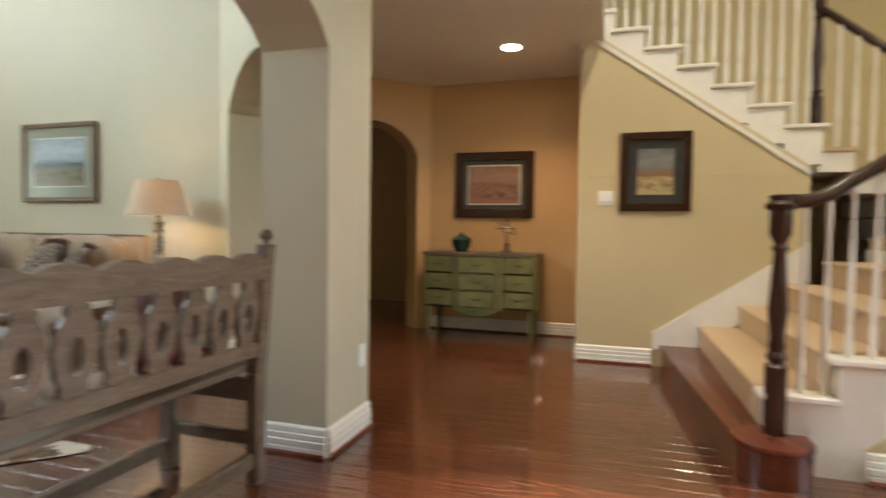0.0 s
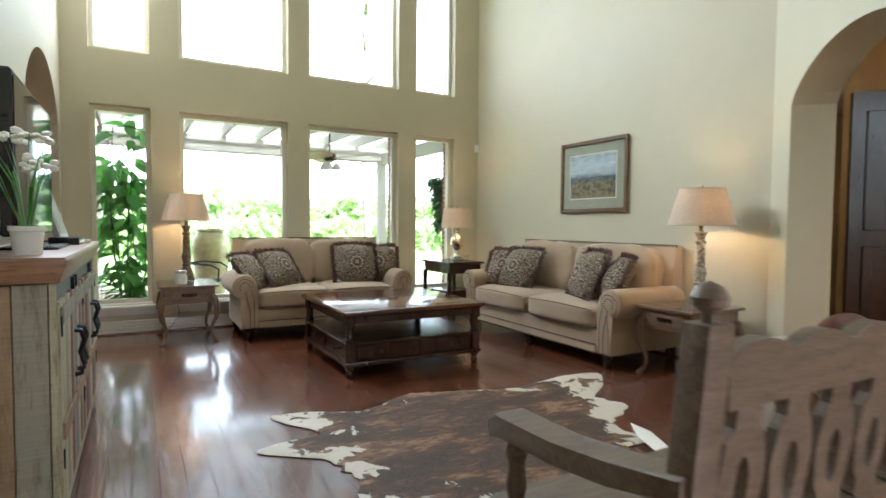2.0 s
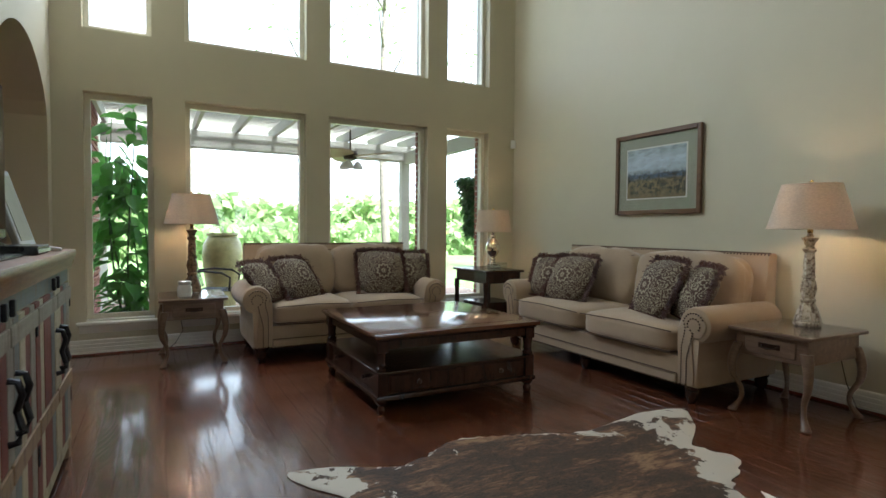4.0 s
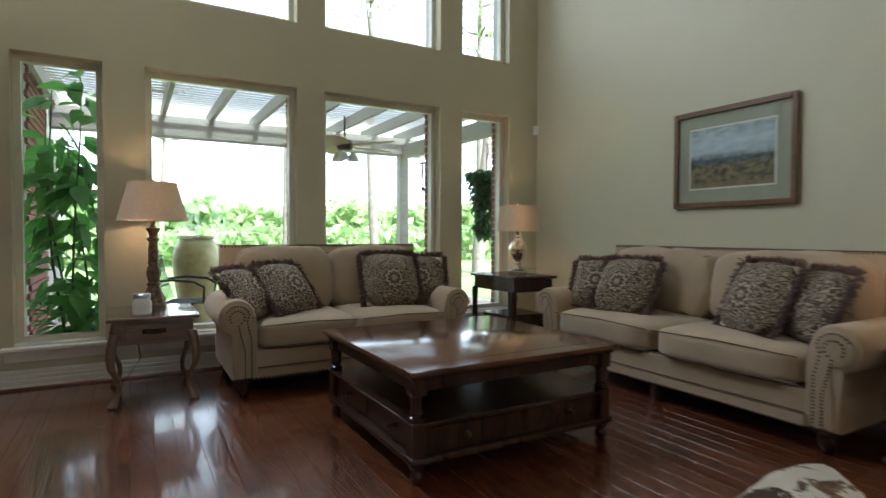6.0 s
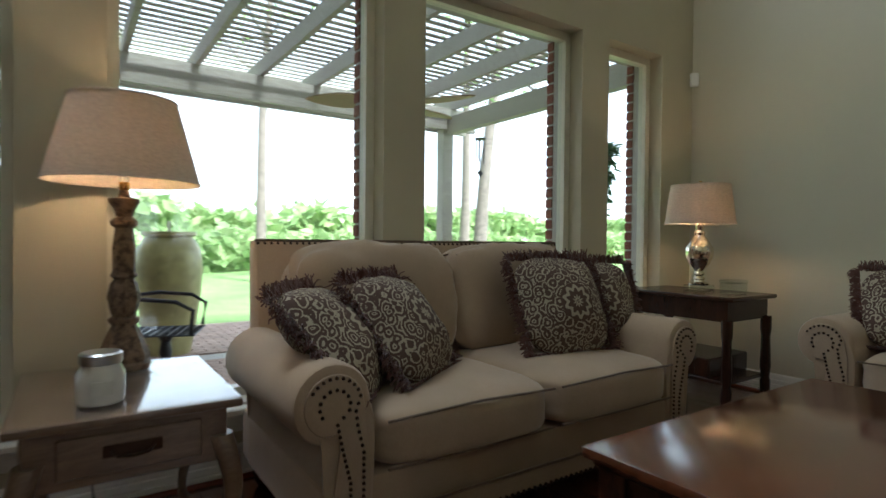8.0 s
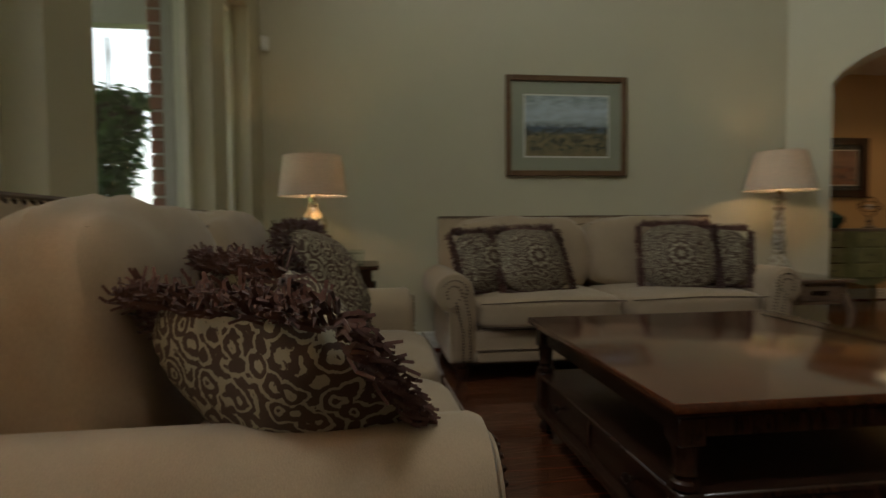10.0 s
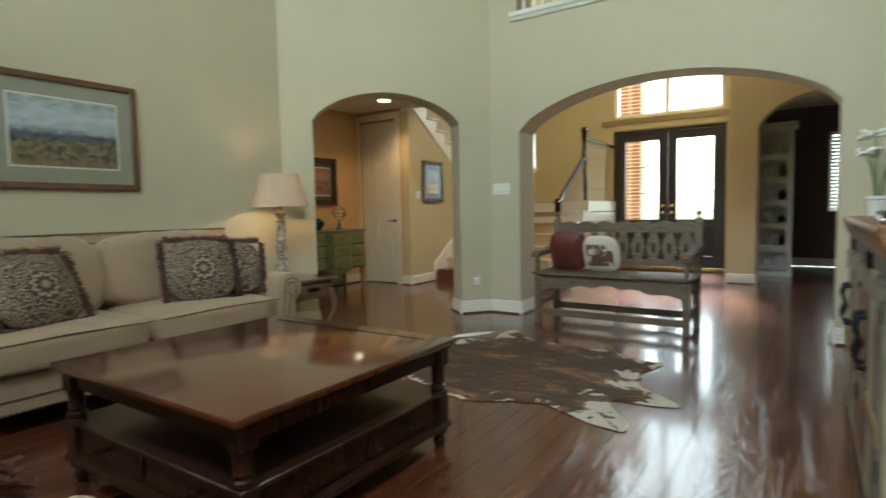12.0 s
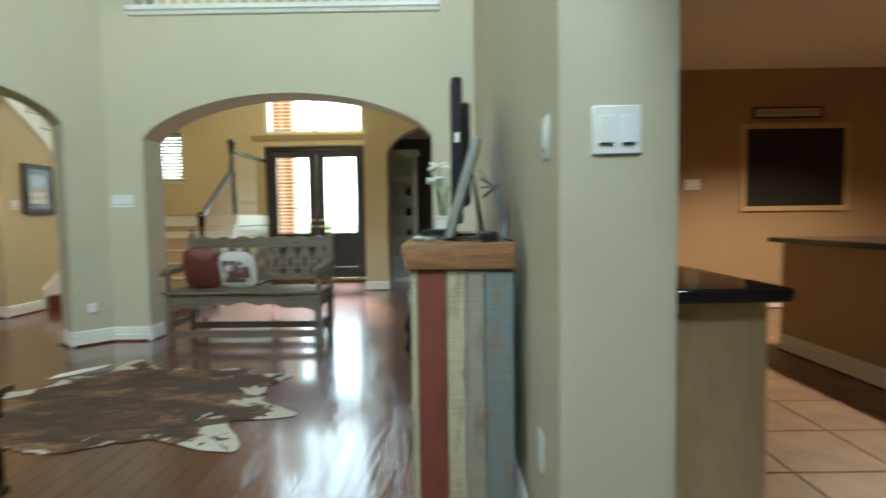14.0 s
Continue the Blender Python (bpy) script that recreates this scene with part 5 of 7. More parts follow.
bench()
mb = pose(1.77, 1.855, 0, 0, 0, -1)
t = thing("leather_pillow", mb @ pose(0.44, -0.02, 0.489, 14, 0, 184), "dark oxblood leather pillow leaning on the bench", "pillow")
part("cover", cushion_bm(0.36, 0.40, 0.14, 3.2, 9, 0, 0.06, 5, pose(0, 0, 0.195, 90), pinch=0.6), M["leather"], t)
t = thing("cowhide_pillow", mb @ pose(0.11, -0.02, 0.489, 18, 0, 178), "brown and white cowhide pillow on the bench", "pillow")
part("cover", cushion_bm(0.35, 0.36, 0.13, 3.2, 9, 0, 0.05, 8, pose(0, 0, 0.175, 90), pinch=0.6), M["spotted"], t)

# ---- TV cabinet and what stands on it ----
def tv_cabinet():
    """Reclaimed-wood sideboard along the west wall; doors face +x."""
    x0, x1, y0, y1, h = -0.245, 0.10, 3.28, 5.02, 1.015
    t = thing("tv_cabinet", pose(0, 0, 0), "reclaimed multicoloured wood sideboard with iron handles", "cabinet")
    bm = bm_new()
    prism(bm, [(x0 - 0.005, h - 0.085), (x1 + 0.012, h - 0.085), (x1 + 0.014, h - 0.06), (x1 + 0.028, h - 0.03), (x1 + 0.03, h - 0.012), (x1 + 0.026, h), (x0 - 0.005, h)], y0 - 0.035, y1 + 0.035, "y", bevel=0.004)
    part("top", bm, M["top_board"], t, "worn brown moulded top")
    part("carcass", box_bm(x0, x1 - 0.03, y0 + 0.02, y1 - 0.02, 0.09, h - 0.086), M["board_grey"], t, smooth=False)
    cols = ["board_grey", "board_cream", "board_red", "board_cream", "board_blue"]
    # end boards
    for ye, s in ((y0, -1), (y1, 1)):
        n = 5
        ws = (0.02, 0.085, 0.055, 0.055, 0.087)
        x = x1
        order = ("board_cream", "board_red", "board_cream", "board_grey", "board_blue")
        if s < 0:
            order = ("board_cream", "board_grey", "board_tan", "board_grey", "board_grey")
        for k in range(n):
            w = ws[k] * (x1 - x0) / sum(ws)
            part("end_board", box_bm(x - w + 0.0015, x - 0.0015, ye - 0.02 * (s < 0), ye + 0.02 * (s > 0), 0.055, h - 0.087 - 0.002 * k, 0.002), M[order[k]], t, smooth=False)
            x -= w
    for x in (x0 + 0.03, x1 - 0.03):
        for y in (y0 + 0.03, y1 - 0.03):
            part("foot", box_bm(x - 0.03, x + 0.03, y - 0.03, y + 0.03, 0, 0.088, 0.004), M["board_tan"], t)
    part("face_frame", box_bm(x1 - 0.029, x1 - 0.004, y0 + 0.001, y1 - 0.001, 0.06, 0.12), M["board_cream"], t, smooth=False)
    part("face_frame", box_bm(x1 - 0.029, x1 - 0.004, y0 + 0.001, y1 - 0.001, h - 0.15, h - 0.088), M["board_blue"], t, smooth=False)
    nd = 4
    wd = (y1 - y0 - 0.06) / nd
    rng = random.Random(4)
    for i in range(nd):
        ya = y0 + 0.03 + i * wd
        d = part("door", box_bm(x1 - 0.028, x1 - 0.012, ya + 0.004, ya + wd - 0.004, 0.124, h - 0.154), M["board_grey"], t, smooth=False)
        nb = 5
        for k in range(nb):
            c = rng.choice(cols)
            part("door_board", box_bm(x1 - 0.0118, x1 + 0.001 + rng.uniform(0, 0.003), ya + 0.006 + k * (wd - 0.012) / nb, ya + 0.003 + (k + 1) * (wd - 0.012) / nb, 0.128, h - 0.158, 0.002), M[c], d, smooth=False)
        part("door_batten", box_bm(x1 + 0.0045, x1 + 0.014, ya + 0.01, ya + wd - 0.01, 0.38, 0.44, 0.002), M["board_tan"], d, smooth=False)
        part("door_batten", box_bm(x1 + 0.0045, x1 + 0.014, ya + 0.01, ya + wd - 0.01, 0.78, 0.84, 0.002), M["board_grey"], d, smooth=False)
        yh = ya + (0.05 if i % 2 else wd - 0.05)
        bm = tube_bm([(x1 + 0.012, yh, 0.70), (x1 + 0.035, yh, 0.695), (x1 + 0.045, yh, 0.66), (x1 + 0.03, yh + 0.012, 0.61), (x1 + 0.045, yh, 0.56), (x1 + 0.035, yh, 0.525), (x1 + 0.012, yh, 0.52)], 0.010, 8)
        part("handle", bm, M["iron"], d, "black wrought iron handle")
        for z in (0.28, 0.74):
            part("hinge", box_bm(x1 + 0.0045, x1 + 0.01, (ya + wd - 0.012) if i % 2 else (ya + 0.004), (ya + wd - 0.002) if i % 2 else (ya + 0.014), z, z + 0.07, 0.002), M["iron"], d)
        part("latch", box_bm(x1 + 0.002, x1 + 0.016, yh - 0.012, yh + 0.012, h - 0.15, h - 0.10, 0.003), M["iron"], d)
    return h


CAB = tv_cabinet()
t = thing("television", pose(-0.05, 4.05, CAB, 0, 0, 0), "black flat-screen television on the cabinet, switched off", "television")
part("casing", box_bm(-0.045, 0.0, -0.50, 0.50, 0.06, 0.67, 0.008), M["black"], t)
part("screen", box_bm(0.0005, 0.004, -0.475, 0.475, 0.10, 0.645), M["screen"], t, smooth=False)
part("back_box", box_bm(-0.085, -0.0455, -0.34, 0.34, 0.14, 0.60, 0.012), M["black"], t)
bm = bm_new()
box(bm, -0.025, 0.0, -0.05, 0.05, 0.012, 0.0695)
box(bm, -0.11, 0.10, -0.24, 0.24, 0, 0.012, 0.004)
part("stand", bm, M["black"], t)
part("rating_label", box_bm(-0.030, -0.012, 0.5005, 0.5012, 0.40, 0.44), M["paper"], t, smooth=False)
t = thing("digital_frame", pose(-0.02, 4.83, CAB, 0, 0, 0), "grey photo frame leaning on a metal easel", "photo frame")
ml = pose(0, 0, 0.02, 0, -17, -3)
part("frame", box_bm(-0.028, 0.0, -0.13, 0.13, 0, 0.36, 0.006, m=ml), M["silver_grey"], t)
part("picture", box_bm(0.0005, 0.003, -0.10, 0.10, 0.03, 0.33, m=ml), M["mat_board"], t, smooth=False)
bm = bm_new()
for y in (-0.07, 0.07):
    tube(bm, [(0.06, y, 0.02), (0.0, y, 0.008), (-0.12, y, 0.006)], 0.004, 6)
    tube(bm, [(-0.10, y * 0.4, 0.24), (-0.14, y, 0.006)], 0.004, 6)
part("easel", bm, M["iron"], t)
t = thing("flower_vase", pose(0.0, 3.45, CAB), "small white pot with white flowers and long leaves", "plant")
part("pot", lathe_bm([(0.0, 0), (0.042, 0), (0.05, 0.08), (0.056, 0.085), (0.056, 0.10), (0.048, 0.10), (0.044, 0.085), (0.0, 0.08)], 20), M["ceramic"], t)
rng = random.Random(7)
for i in range(16):
    a, ln = rng.uniform(0, 6.28), rng.uniform(0.25, 0.42)
    out = rng.uniform(0.05, 0.2)
    part("leaf", tube_bm([(0.01 * math.cos(a), 0.01 * math.sin(a), 0.08), (out * 0.4 * math.cos(a), out * 0.4 * math.sin(a), 0.08 + ln * 0.55), (out * math.cos(a), out * math.sin(a), 0.08 + ln * 0.9)], 0.008, 5, taper=0.002, flat=0.3), M["leaf"], t)
for i in range(9):
    a, out = rng.uniform(0, 6.28), rng.uniform(0.02, 0.09)
    z = rng.uniform(0.30, 0.42)
    bm = bm_new()
    for k in range(7):
        b2 = rng.uniform(0, 6.28)
        bmesh.ops.create_icosphere(bm, subdivisions=1, radius=0.016, matrix=Matrix.Translation((out * math.cos(a) + 0.016 * math.cos(b2), out * math.sin(a) + 0.016 * math.sin(b2), z + rng.uniform(-0.015, 0.015))) @ Matrix.Diagonal((1, 1, 0.6, 1)))
    part("blossom", bm, M["petal"], t)
t = thing("media_player", pose(0.02, 4.50, CAB), "flat black media box with silver edge", "media player")
part("box", box_bm(-0.07, 0.06, -0.13, 0.13, 0, 0.038, 0.005), M["black"], t)
part("edge", box_bm(0.0605, 0.064, -0.125, 0.125, 0.01, 0.022), M["steel"], t, smooth=False)
t = thing("remote_control", pose(0.06, 4.85, CAB, 0, 0, 20), "silver remote control on the cabinet", "remote")
part("body", box_bm(-0.02, 0.02, -0.08, 0.08, 0, 0.018, 0.005), M["steel"], t)
t = thing("power_strip", pose(-0.17, 4.88, CAB), "black power strip with plugs", "power strip")
part("body", box_bm(-0.03, 0.03, -0.11, 0.11, 0, 0.035, 0.006), M["black"], t)
rng = random.Random(9)
for k in range(4):
    t = thing("cable", pose(0, 0, CAB), "thin dark cable drooping behind the television", "cable")
    y = 4.66 + 0.07 * k
    part("cord", tube_bm([(-0.16, y - 0.05, 0.28 - 0.04 * k), (-0.21, y + 0.02, 0.20), (-0.235, y + 0.10, 0.09), (-0.22, y + 0.16, 0.012), (-0.24, 5.03, 0.006)], 0.004, 6), M["iron" if k % 2 else "silver_grey"], t)


# ---- wall plates ----
def plate(m, w, h, label, toggles=1, name="light_switch", category="switch", big=False):
    t = thing(name, m, label, category)
    part("plate", box_bm(-w / 2, w / 2, -0.006, 0.0, -h / 2, h / 2, 0.003), M["plastic"], t)
    for k in range(toggles):
        x = (k - (toggles - 1) / 2) * w / toggles * 0.9
        tg = part("toggle", box_bm(x - 0.016, x + 0.016, -0.010, -0.0062, -0.034, 0.034, 0.002), M["plastic"], t)
        # dark sliver on the toggle's face, painting the shadow under its lower edge
        part("shadow_gap", box_bm(x - 0.016, x + 0.016, -0.0104, -0.0101, -0.034, -0.030), M["iron"], tg, smooth=False)
    return t


plate(pose(2.95, YS + 0.001, 1.30, 0, 0, 180), 0.20, 0.115, "white four-gang light switch on the pier", 4)
t = plate(pose(3.20, 1.945, 0.345, 0, 0, 180 + 44.2), 0.075, 0.115, "white wall outlet with a plug-in adapter", 0, "wall_outlet", "outlet")
part("adapter", box_bm(-0.03, 0.03, -0.045, -0.0062, -0.045, 0.03, 0.004), M["plastic"], t)
plate(pose(XW - 0.135, WE + 0.001, 1.30, 0, 0, 180), 0.116, 0.114, "white double rocker switch on the wall end", 2)
plate(pose(XW + 0.001, 5.40, 1.305, 0, 0, 90), 0.072, 0.115, "white single switch by the kitchen arch", 1)
plate(pose(XW + 0.001, 5.30, 0.42, 0, 0, 90), 0.075, 0.12, "white outlet behind the cabinet", 0, "wall_outlet", "outlet")
plate(pose(5.149, 0.293, 1.333, 0, 0, -90), 0.115, 0.115, "white double light switch under the stairs", 2)
plate(pose(3.10, YS2 - 0.001, 0.40), 0.07, 0.115, "white outlet on the pier", 0, "wall_outlet", "outlet")

# ---- gallery ledge and balusters over the arch ----
bm = bm_new()
prism(bm, [(YS + 0.001, 2.96), (YS + 0.03, 2.965), (YS + 0.04, 2.99), (YS + 0.06, 3.0), (YS + 0.06, 3.04), (YS + 0.001, 3.04)], GX0 - 0.06, GX1 + 0.06, "x")
structure("trim", bm, M["white"], "white moulded ledge below the gallery rail", "trim")
rail = thing("gallery_railing", pose(0, 0, 3.042), "white painted gallery railing above the arch", "railing")
part("bottom_rail", box_bm(GX0 + 0.002, GX1 - 0.002, YS - 0.10, YS - 0.02, 0, 0.03), M["white"], rail, smooth=False)
part("handrail", box_bm(GX0 + 0.002, GX1 - 0.002, YS - 0.10, YS - 0.02, 0.93, 0.985, 0.01), M["stair_wood"], rail)
n = 25
for i in range(n):
    x = GX0 + (GX1 - GX0) * (i + 0.5) / n
    part("baluster", lathe_bm([(0.018, 0.03), (0.018, 0.16), (0.011, 0.18), (0.017, 0.26), (0.012, 0.5), (0.009, 0.75), (0.017, 0.8), (0.017, 0.93)], 8, pose(x, YS - 0.06, 0)), M["white"], rail)

# ---- front door ----
d1 = structure("door_1", box_bm(DX0, DX0 + 0.05, FY - 0.15, FY - 0.02, 0, DZ), M["door_paint"], "dark double front door with glazed panels", "door")
bm = bm_new()
box(bm, DX1 - 0.05, DX1, FY - 0.15, FY - 0.02, 0, DZ)
box(bm, DX0 + 0.05, DX1 - 0.05, FY - 0.15, FY - 0.02, DZ - 0.05, DZ)
part("door_frame", bm, M["door_paint"], d1, smooth=False)
part("threshold", box_bm(DX0, DX1, FY - 0.16, FY + 0.03, 0.0, 0.022, 0.004), M["brass"], d1, "brass threshold")
mid = (DX0 + DX1) / 2
for s in (-1, 1):
    a, b = (DX0 + 0.053, mid - 0.003) if s < 0 else (mid + 0.003, DX1 - 0.053)
    y0, y1 = FY - 0.10, FY - 0.055
    bm = bm_new()
    zg0, zg1 = 0.86, DZ - 0.19
    st = 0.15
    for bx in ((a, a + st, 0.025, DZ - 0.053), (b - st, b, 0.025, DZ - 0.053), (a + st, b - st, 0.025, 0.22), (a + st, b - st, 0.72, zg0), (a + st, b - st, zg1, DZ - 0.053)):
        box(bm, bx[0], bx[1], y0, y1, bx[2], bx[3])
    leaf = part("leaf", bm, M["door_paint"], d1, smooth=False)
    part("panel", box_bm(a + st + 0.001, b - st - 0.001, y0 + 0.012, y1 - 0.012, 0.221, 0.719, 0.01), M["door_paint"], leaf)
    g = part("glazing", box_bm(a + st + 0.001, b - st - 0.001, y0 + 0.02, y0 + 0.026, zg0 + 0.001, zg1 - 0.001), M["pane"], leaf, smooth=False)
    g.visible_shadow = False
    bm = bm_new()
    for k in range(1, 3):
        z = zg0 + (zg1 - zg0) * k / 3
        box(bm, a + st, b - st, y0 + 0.016, y0 + 0.03, z - 0.005, z + 0.005)
    part("leading", bm, M["iron"], leaf, smooth=False)
    for z in (0.98, 1.10):
        part("knob" if z < 1 else "deadbolt", lathe_bm([(0.03, 0), (0.03, 0.006), (0.012, 0.01), (0.012, 0.03), (0.027, 0.045), (0.026, 0.06), (0, 0.066)], 16, pose(mid + s * 0.075, y1, z, -90)), M["brass"], leaf, "polished brass door furniture")
bm = bm_new()
for x0, x1 in ((DX0 - 0.13, DX0 - 0.001), (DX1 + 0.001, DX1 + 0.13)):
    box(bm, x0, x1, FY + 0.001, FY + 0.022, 0, DZ + 0.02)
box(bm, DX0 - 0.13, DX1 + 0.13, FY + 0.001, FY + 0.022, DZ + 0.021, DZ + 0.12)
prism(bm, [(FY + 0.001, DZ + 0.121), (FY + 0.04, DZ + 0.121), (FY + 0.10, DZ + 0.20), (FY + 0.10, DZ + 0.225), (FY + 0.001, DZ + 0.225)], DX0 - 0.2, DX1 + 0.2, "x")
structure("trim", bm, M["foyer_wall"], "painted casing and cornice round the front door", "trim")
bm = bm_new()
box(bm, SX0 - 0.06, SX1 + 0.06, FY + 0.001, FY + 0.05, SZ0 - 0.035, SZ0 - 0.001, 0.006)
box(bm, SX0 - 0.02, SX1 + 0.02, FY + 0.001, FY + 0.02, SZ0 - 0.09, SZ0 - 0.036)
structure("trim", bm, M["white"], "white sill below the landing window", "trim")

# ---- hall door ----
def panel_door(m, w, h, label):
    d = structure("door_2", box_bm(0, w, -0.04, 0, 0.012, h), M["cream"], label, "door")
    d.matrix_basis = m
    for c in range(2):
        xa = 0.10 + c * (w - 0.2 + 0.06) / 2
        xb = xa + (w - 0.2 - 0.06) / 2
        for z0, z1 in ((0.22, 0.98), (1.12, 1.88), (1.98, h - 0.14)):
            bm = bm_new()
            box(bm, xa, xb, 0.0005, 0.004, z0, z1, 0.003)
            box(bm, xa + 0.028, xb - 0.028, 0.0045, 0.011, z0 + 0.028, z1 - 0.028, 0.006)
            part("panel", bm, M["cream"], d)
    hd = part("door_handle", lathe_bm([(0.026, 0), (0.026, 0.008), (0.01, 0.012), (0.01, 0.05)], 14, pose(0.065, 0, 0.95, -90)), M["bronze"], d, "dark bronze lever handle")
    part("lever", tube_bm([(0.065, 0.05, 0.95), (0.10, 0.052, 0.952), (0.17, 0.05, 0.945)], 0.008, 8), M["bronze"], hd)
    return d


panel_door(pose(5.405, 0.45, 0), 0.68, 2.44, "cream six-panel hall door with a bronze lever, closed")
bm = bm_new()
for x0, x1 in ((5.31, 5.399), (6.091, 6.138)):
    box(bm, x0, x1, 0.501, 0.52, 0, 2.46)
box(bm, 5.31, 6.138, 0.501, 0.52, 2.461, 2.55)
structure("trim", bm, M["cream"], "cream casing round the hall door", "trim")

# ---- recessed lights ----
for x, y, w in ((5.11, 1.08, 7.5), (3.9, 0.95, 4)):
    t = thing("recessed_light", pose(x, y, ZH - 0.002), "round recessed ceiling light, lit", "ceiling light")
    bm = bm_new()
    lathe(bm, [(0.075, 0.0), (0.10, 0.0), (0.10, -0.006), (0.076, -0.008)], 24)
    part("trim_ring", bm, M["white"], t)
    part("lens", lathe_bm([(0.0, -0.0125), (0.072, -0.0125), (0.074, -0.009), (0.0, -0.009)], 24), M["bulb"], t, "glowing lens")
    down_light("hall_light", (x, y, ZH - 0.03), w)
# added fill lamp without a fixture, brightens the foyer from out of view
down_light("foyer_fill", (2.6, -0.8, 5.5), 42, (1.0, 0.80, 0.55))
# invented fill lamp for the kitchen side, no fitting belongs to it
down_light("kitchen_fill", (-3.4, 2.6, 2.70), 58, (1.0, 0.72, 0.48))

# ---- hall pictures and dresser ----
framed("hall_picture", pose(6.137, 1.42, 1.535, 0, 0, -90), 0.83, 0.68, "red-toned print in a wide dark wooden frame", M["dark_wood"], [(M["dark_mat"], 0.0), (M["paper"], 0.05)], 0.085, 0.035, "print_red", 0.012)
framed("small_picture", pose(5.147, -0.075, 1.538, 0, 0, -90), 0.53, 0.62, "sandy landscape print in a dark mahogany frame", M["dark_wood"], [(M["dark_mat"], 0.0)], 0.06, 0.03, "print_sand", 0.07)


def dresser():
    t = thing("dresser", pose(5.87, 1.47, 0, 0, 0, -90), "distressed green bow-front dresser with nine drawers", "dresser")
    w, d, h = 1.10, 0.46, 0.845
    bow = [(-w / 2, d / 2), (w / 2, d / 2), (w / 2, -d / 2 + 0.04), (0.26, -d / 2 + 0.02), (0.18, -d / 2 - 0.02), (0, -d / 2 - 0.03), (-0.18, -d / 2 - 0.02), (-0.26, -d / 2 + 0.02), (-w / 2, -d / 2 + 0.04)]
    part("body", prism_bm(bow, 0.30, h - 0.03, "z"), M["green_paint"], t, smooth=False)
    part("top", prism_bm([(x * 1.03, y * 1.06) for x, y in bow], h - 0.029, h, "z", bevel=0.006), M["grey_wood"], t, "worn brown top")
    for r in range(3):
        z0 = 0.325 + r * 0.165
        for c, (xa, xb, yf) in enumerate(((-w / 2 + 0.03, -0.27, -d / 2 + 0.025), (-0.17, 0.17, -d / 2 - 0.032), (0.27, w / 2 - 0.03, -d / 2 + 0.025))):
            dr = part("drawer_front", box_bm(xa, xb, yf - 0.012, yf + 0.004, z0, z0 + 0.145, 0.004), M["green_paint"], t)
            part("handle", tube_bm([((xa + xb) / 2 - 0.04, yf - 0.012, z0 + 0.08), ((xa + xb) / 2, yf - 0.028, z0 + 0.065), ((xa + xb) / 2 + 0.04, yf - 0.012, z0 + 0.08)], 0.004, 6), M["bronze"], dr, "small bronze handle")
        # solid dark strip imitating the shade between drawer rows, not an opening
        part("drawer_gap", box_bm(-w / 2 + 0.02, w / 2 - 0.02, -d / 2 + 0.012, -d / 2 + 0.03, z0 - 0.014, z0 - 0.006), M["dark_wood"], t, smooth=False)
    part("apron", prism_bm([(-0.24, 0.30), (0.24, 0.30), (0.12, 0.25), (0, 0.235), (-0.12, 0.25)], -d / 2 - 0.02, -d / 2 + 0.0, "y"), M["green_paint"], t, smooth=False)
    for x in (-w / 2 + 0.04, w / 2 - 0.04):
        for y in (-d / 2 + 0.07, d / 2 - 0.04):
            part("leg", lathe_bm([(0.016, 0), (0.02, 0.03), (0.028, 0.25), (0.032, 0.3)], 10, pose(x, y, 0)), M["green_paint"], t)


dresser()
t = thing("tureen", pose(5.87, 1.69, 0.846), "dark green glazed lidded tureen on the dresser", "tureen")
part("bowl", lathe_bm([(0.0, 0), (0.08, 0), (0.085, 0.015), (0.12, 0.06), (0.13, 0.11), (0.135, 0.115)], 20, squash=0.75), M["green_glaze"], t)
part("lid", lathe_bm([(0.138, 0.116), (0.12, 0.135), (0.06, 0.165), (0.018, 0.175), (0.022, 0.19), (0, 0.197)], 20, squash=0.75), M["green_glaze"], t)
for s in (-1, 1):
    part("handle", tube_bm([(s * 0.125, 0, 0.10), (s * 0.165, 0, 0.105), (s * 0.16, 0, 0.075), (s * 0.12, 0, 0.07)], 0.009, 8), M["green_glaze"], t)
t = thing("armillary_sphere", pose(5.87, 1.23, 0.846), "bronze armillary sphere ornament on a turned base", "ornament")
part("base", lathe_bm([(0.0, 0), (0.06, 0), (0.06, 0.015), (0.03, 0.03), (0.018, 0.06), (0.03, 0.08), (0.012, 0.10), (0.01, 0.13)], 16), M["grey_wood"], t)
for k, (rx, ry) in enumerate(((0, 0), (90, 0), (90, 60), (25, 20))):
    mm = pose(0, 0, 0.235, rx, ry, 0)
    part("ring", tube_bm([tuple(mm @ Vector((0.105 * math.cos(2 * math.pi * i / 28), 0.105 * math.sin(2 * math.pi * i / 28), 0))) for i in range(29)], 0.004, 6), M["bronze"], t)
part("arrow", tube_bm([(-0.16, 0, 0.20), (0.16, 0, 0.27)], 0.004, 6), M["bronze"], t)
part("globe", lathe_bm([(0, 0.20), (0.02, 0.207), (0.034, 0.235), (0.02, 0.263), (0, 0.27)], 16), M["ceramic"], t)

# dark door standing open beyond the hall arch
d3 = structure("door_3", box_bm(0, 0.84, -0.022, 0.022, 0.01, 2.12), M["dark_wood"], "dark wooden door with glass standing open beyond the arch", "door")
d3.matrix_basis = pose(5.72, 2.95, 0, 0, 0, 62)
part("door_handle", tube_bm([(0.77, -0.022, 1.0), (0.77, -0.07, 1.0), (0.66, -0.075, 1.0)], 0.009, 8), M["steel"], d3, "brushed lever handle")
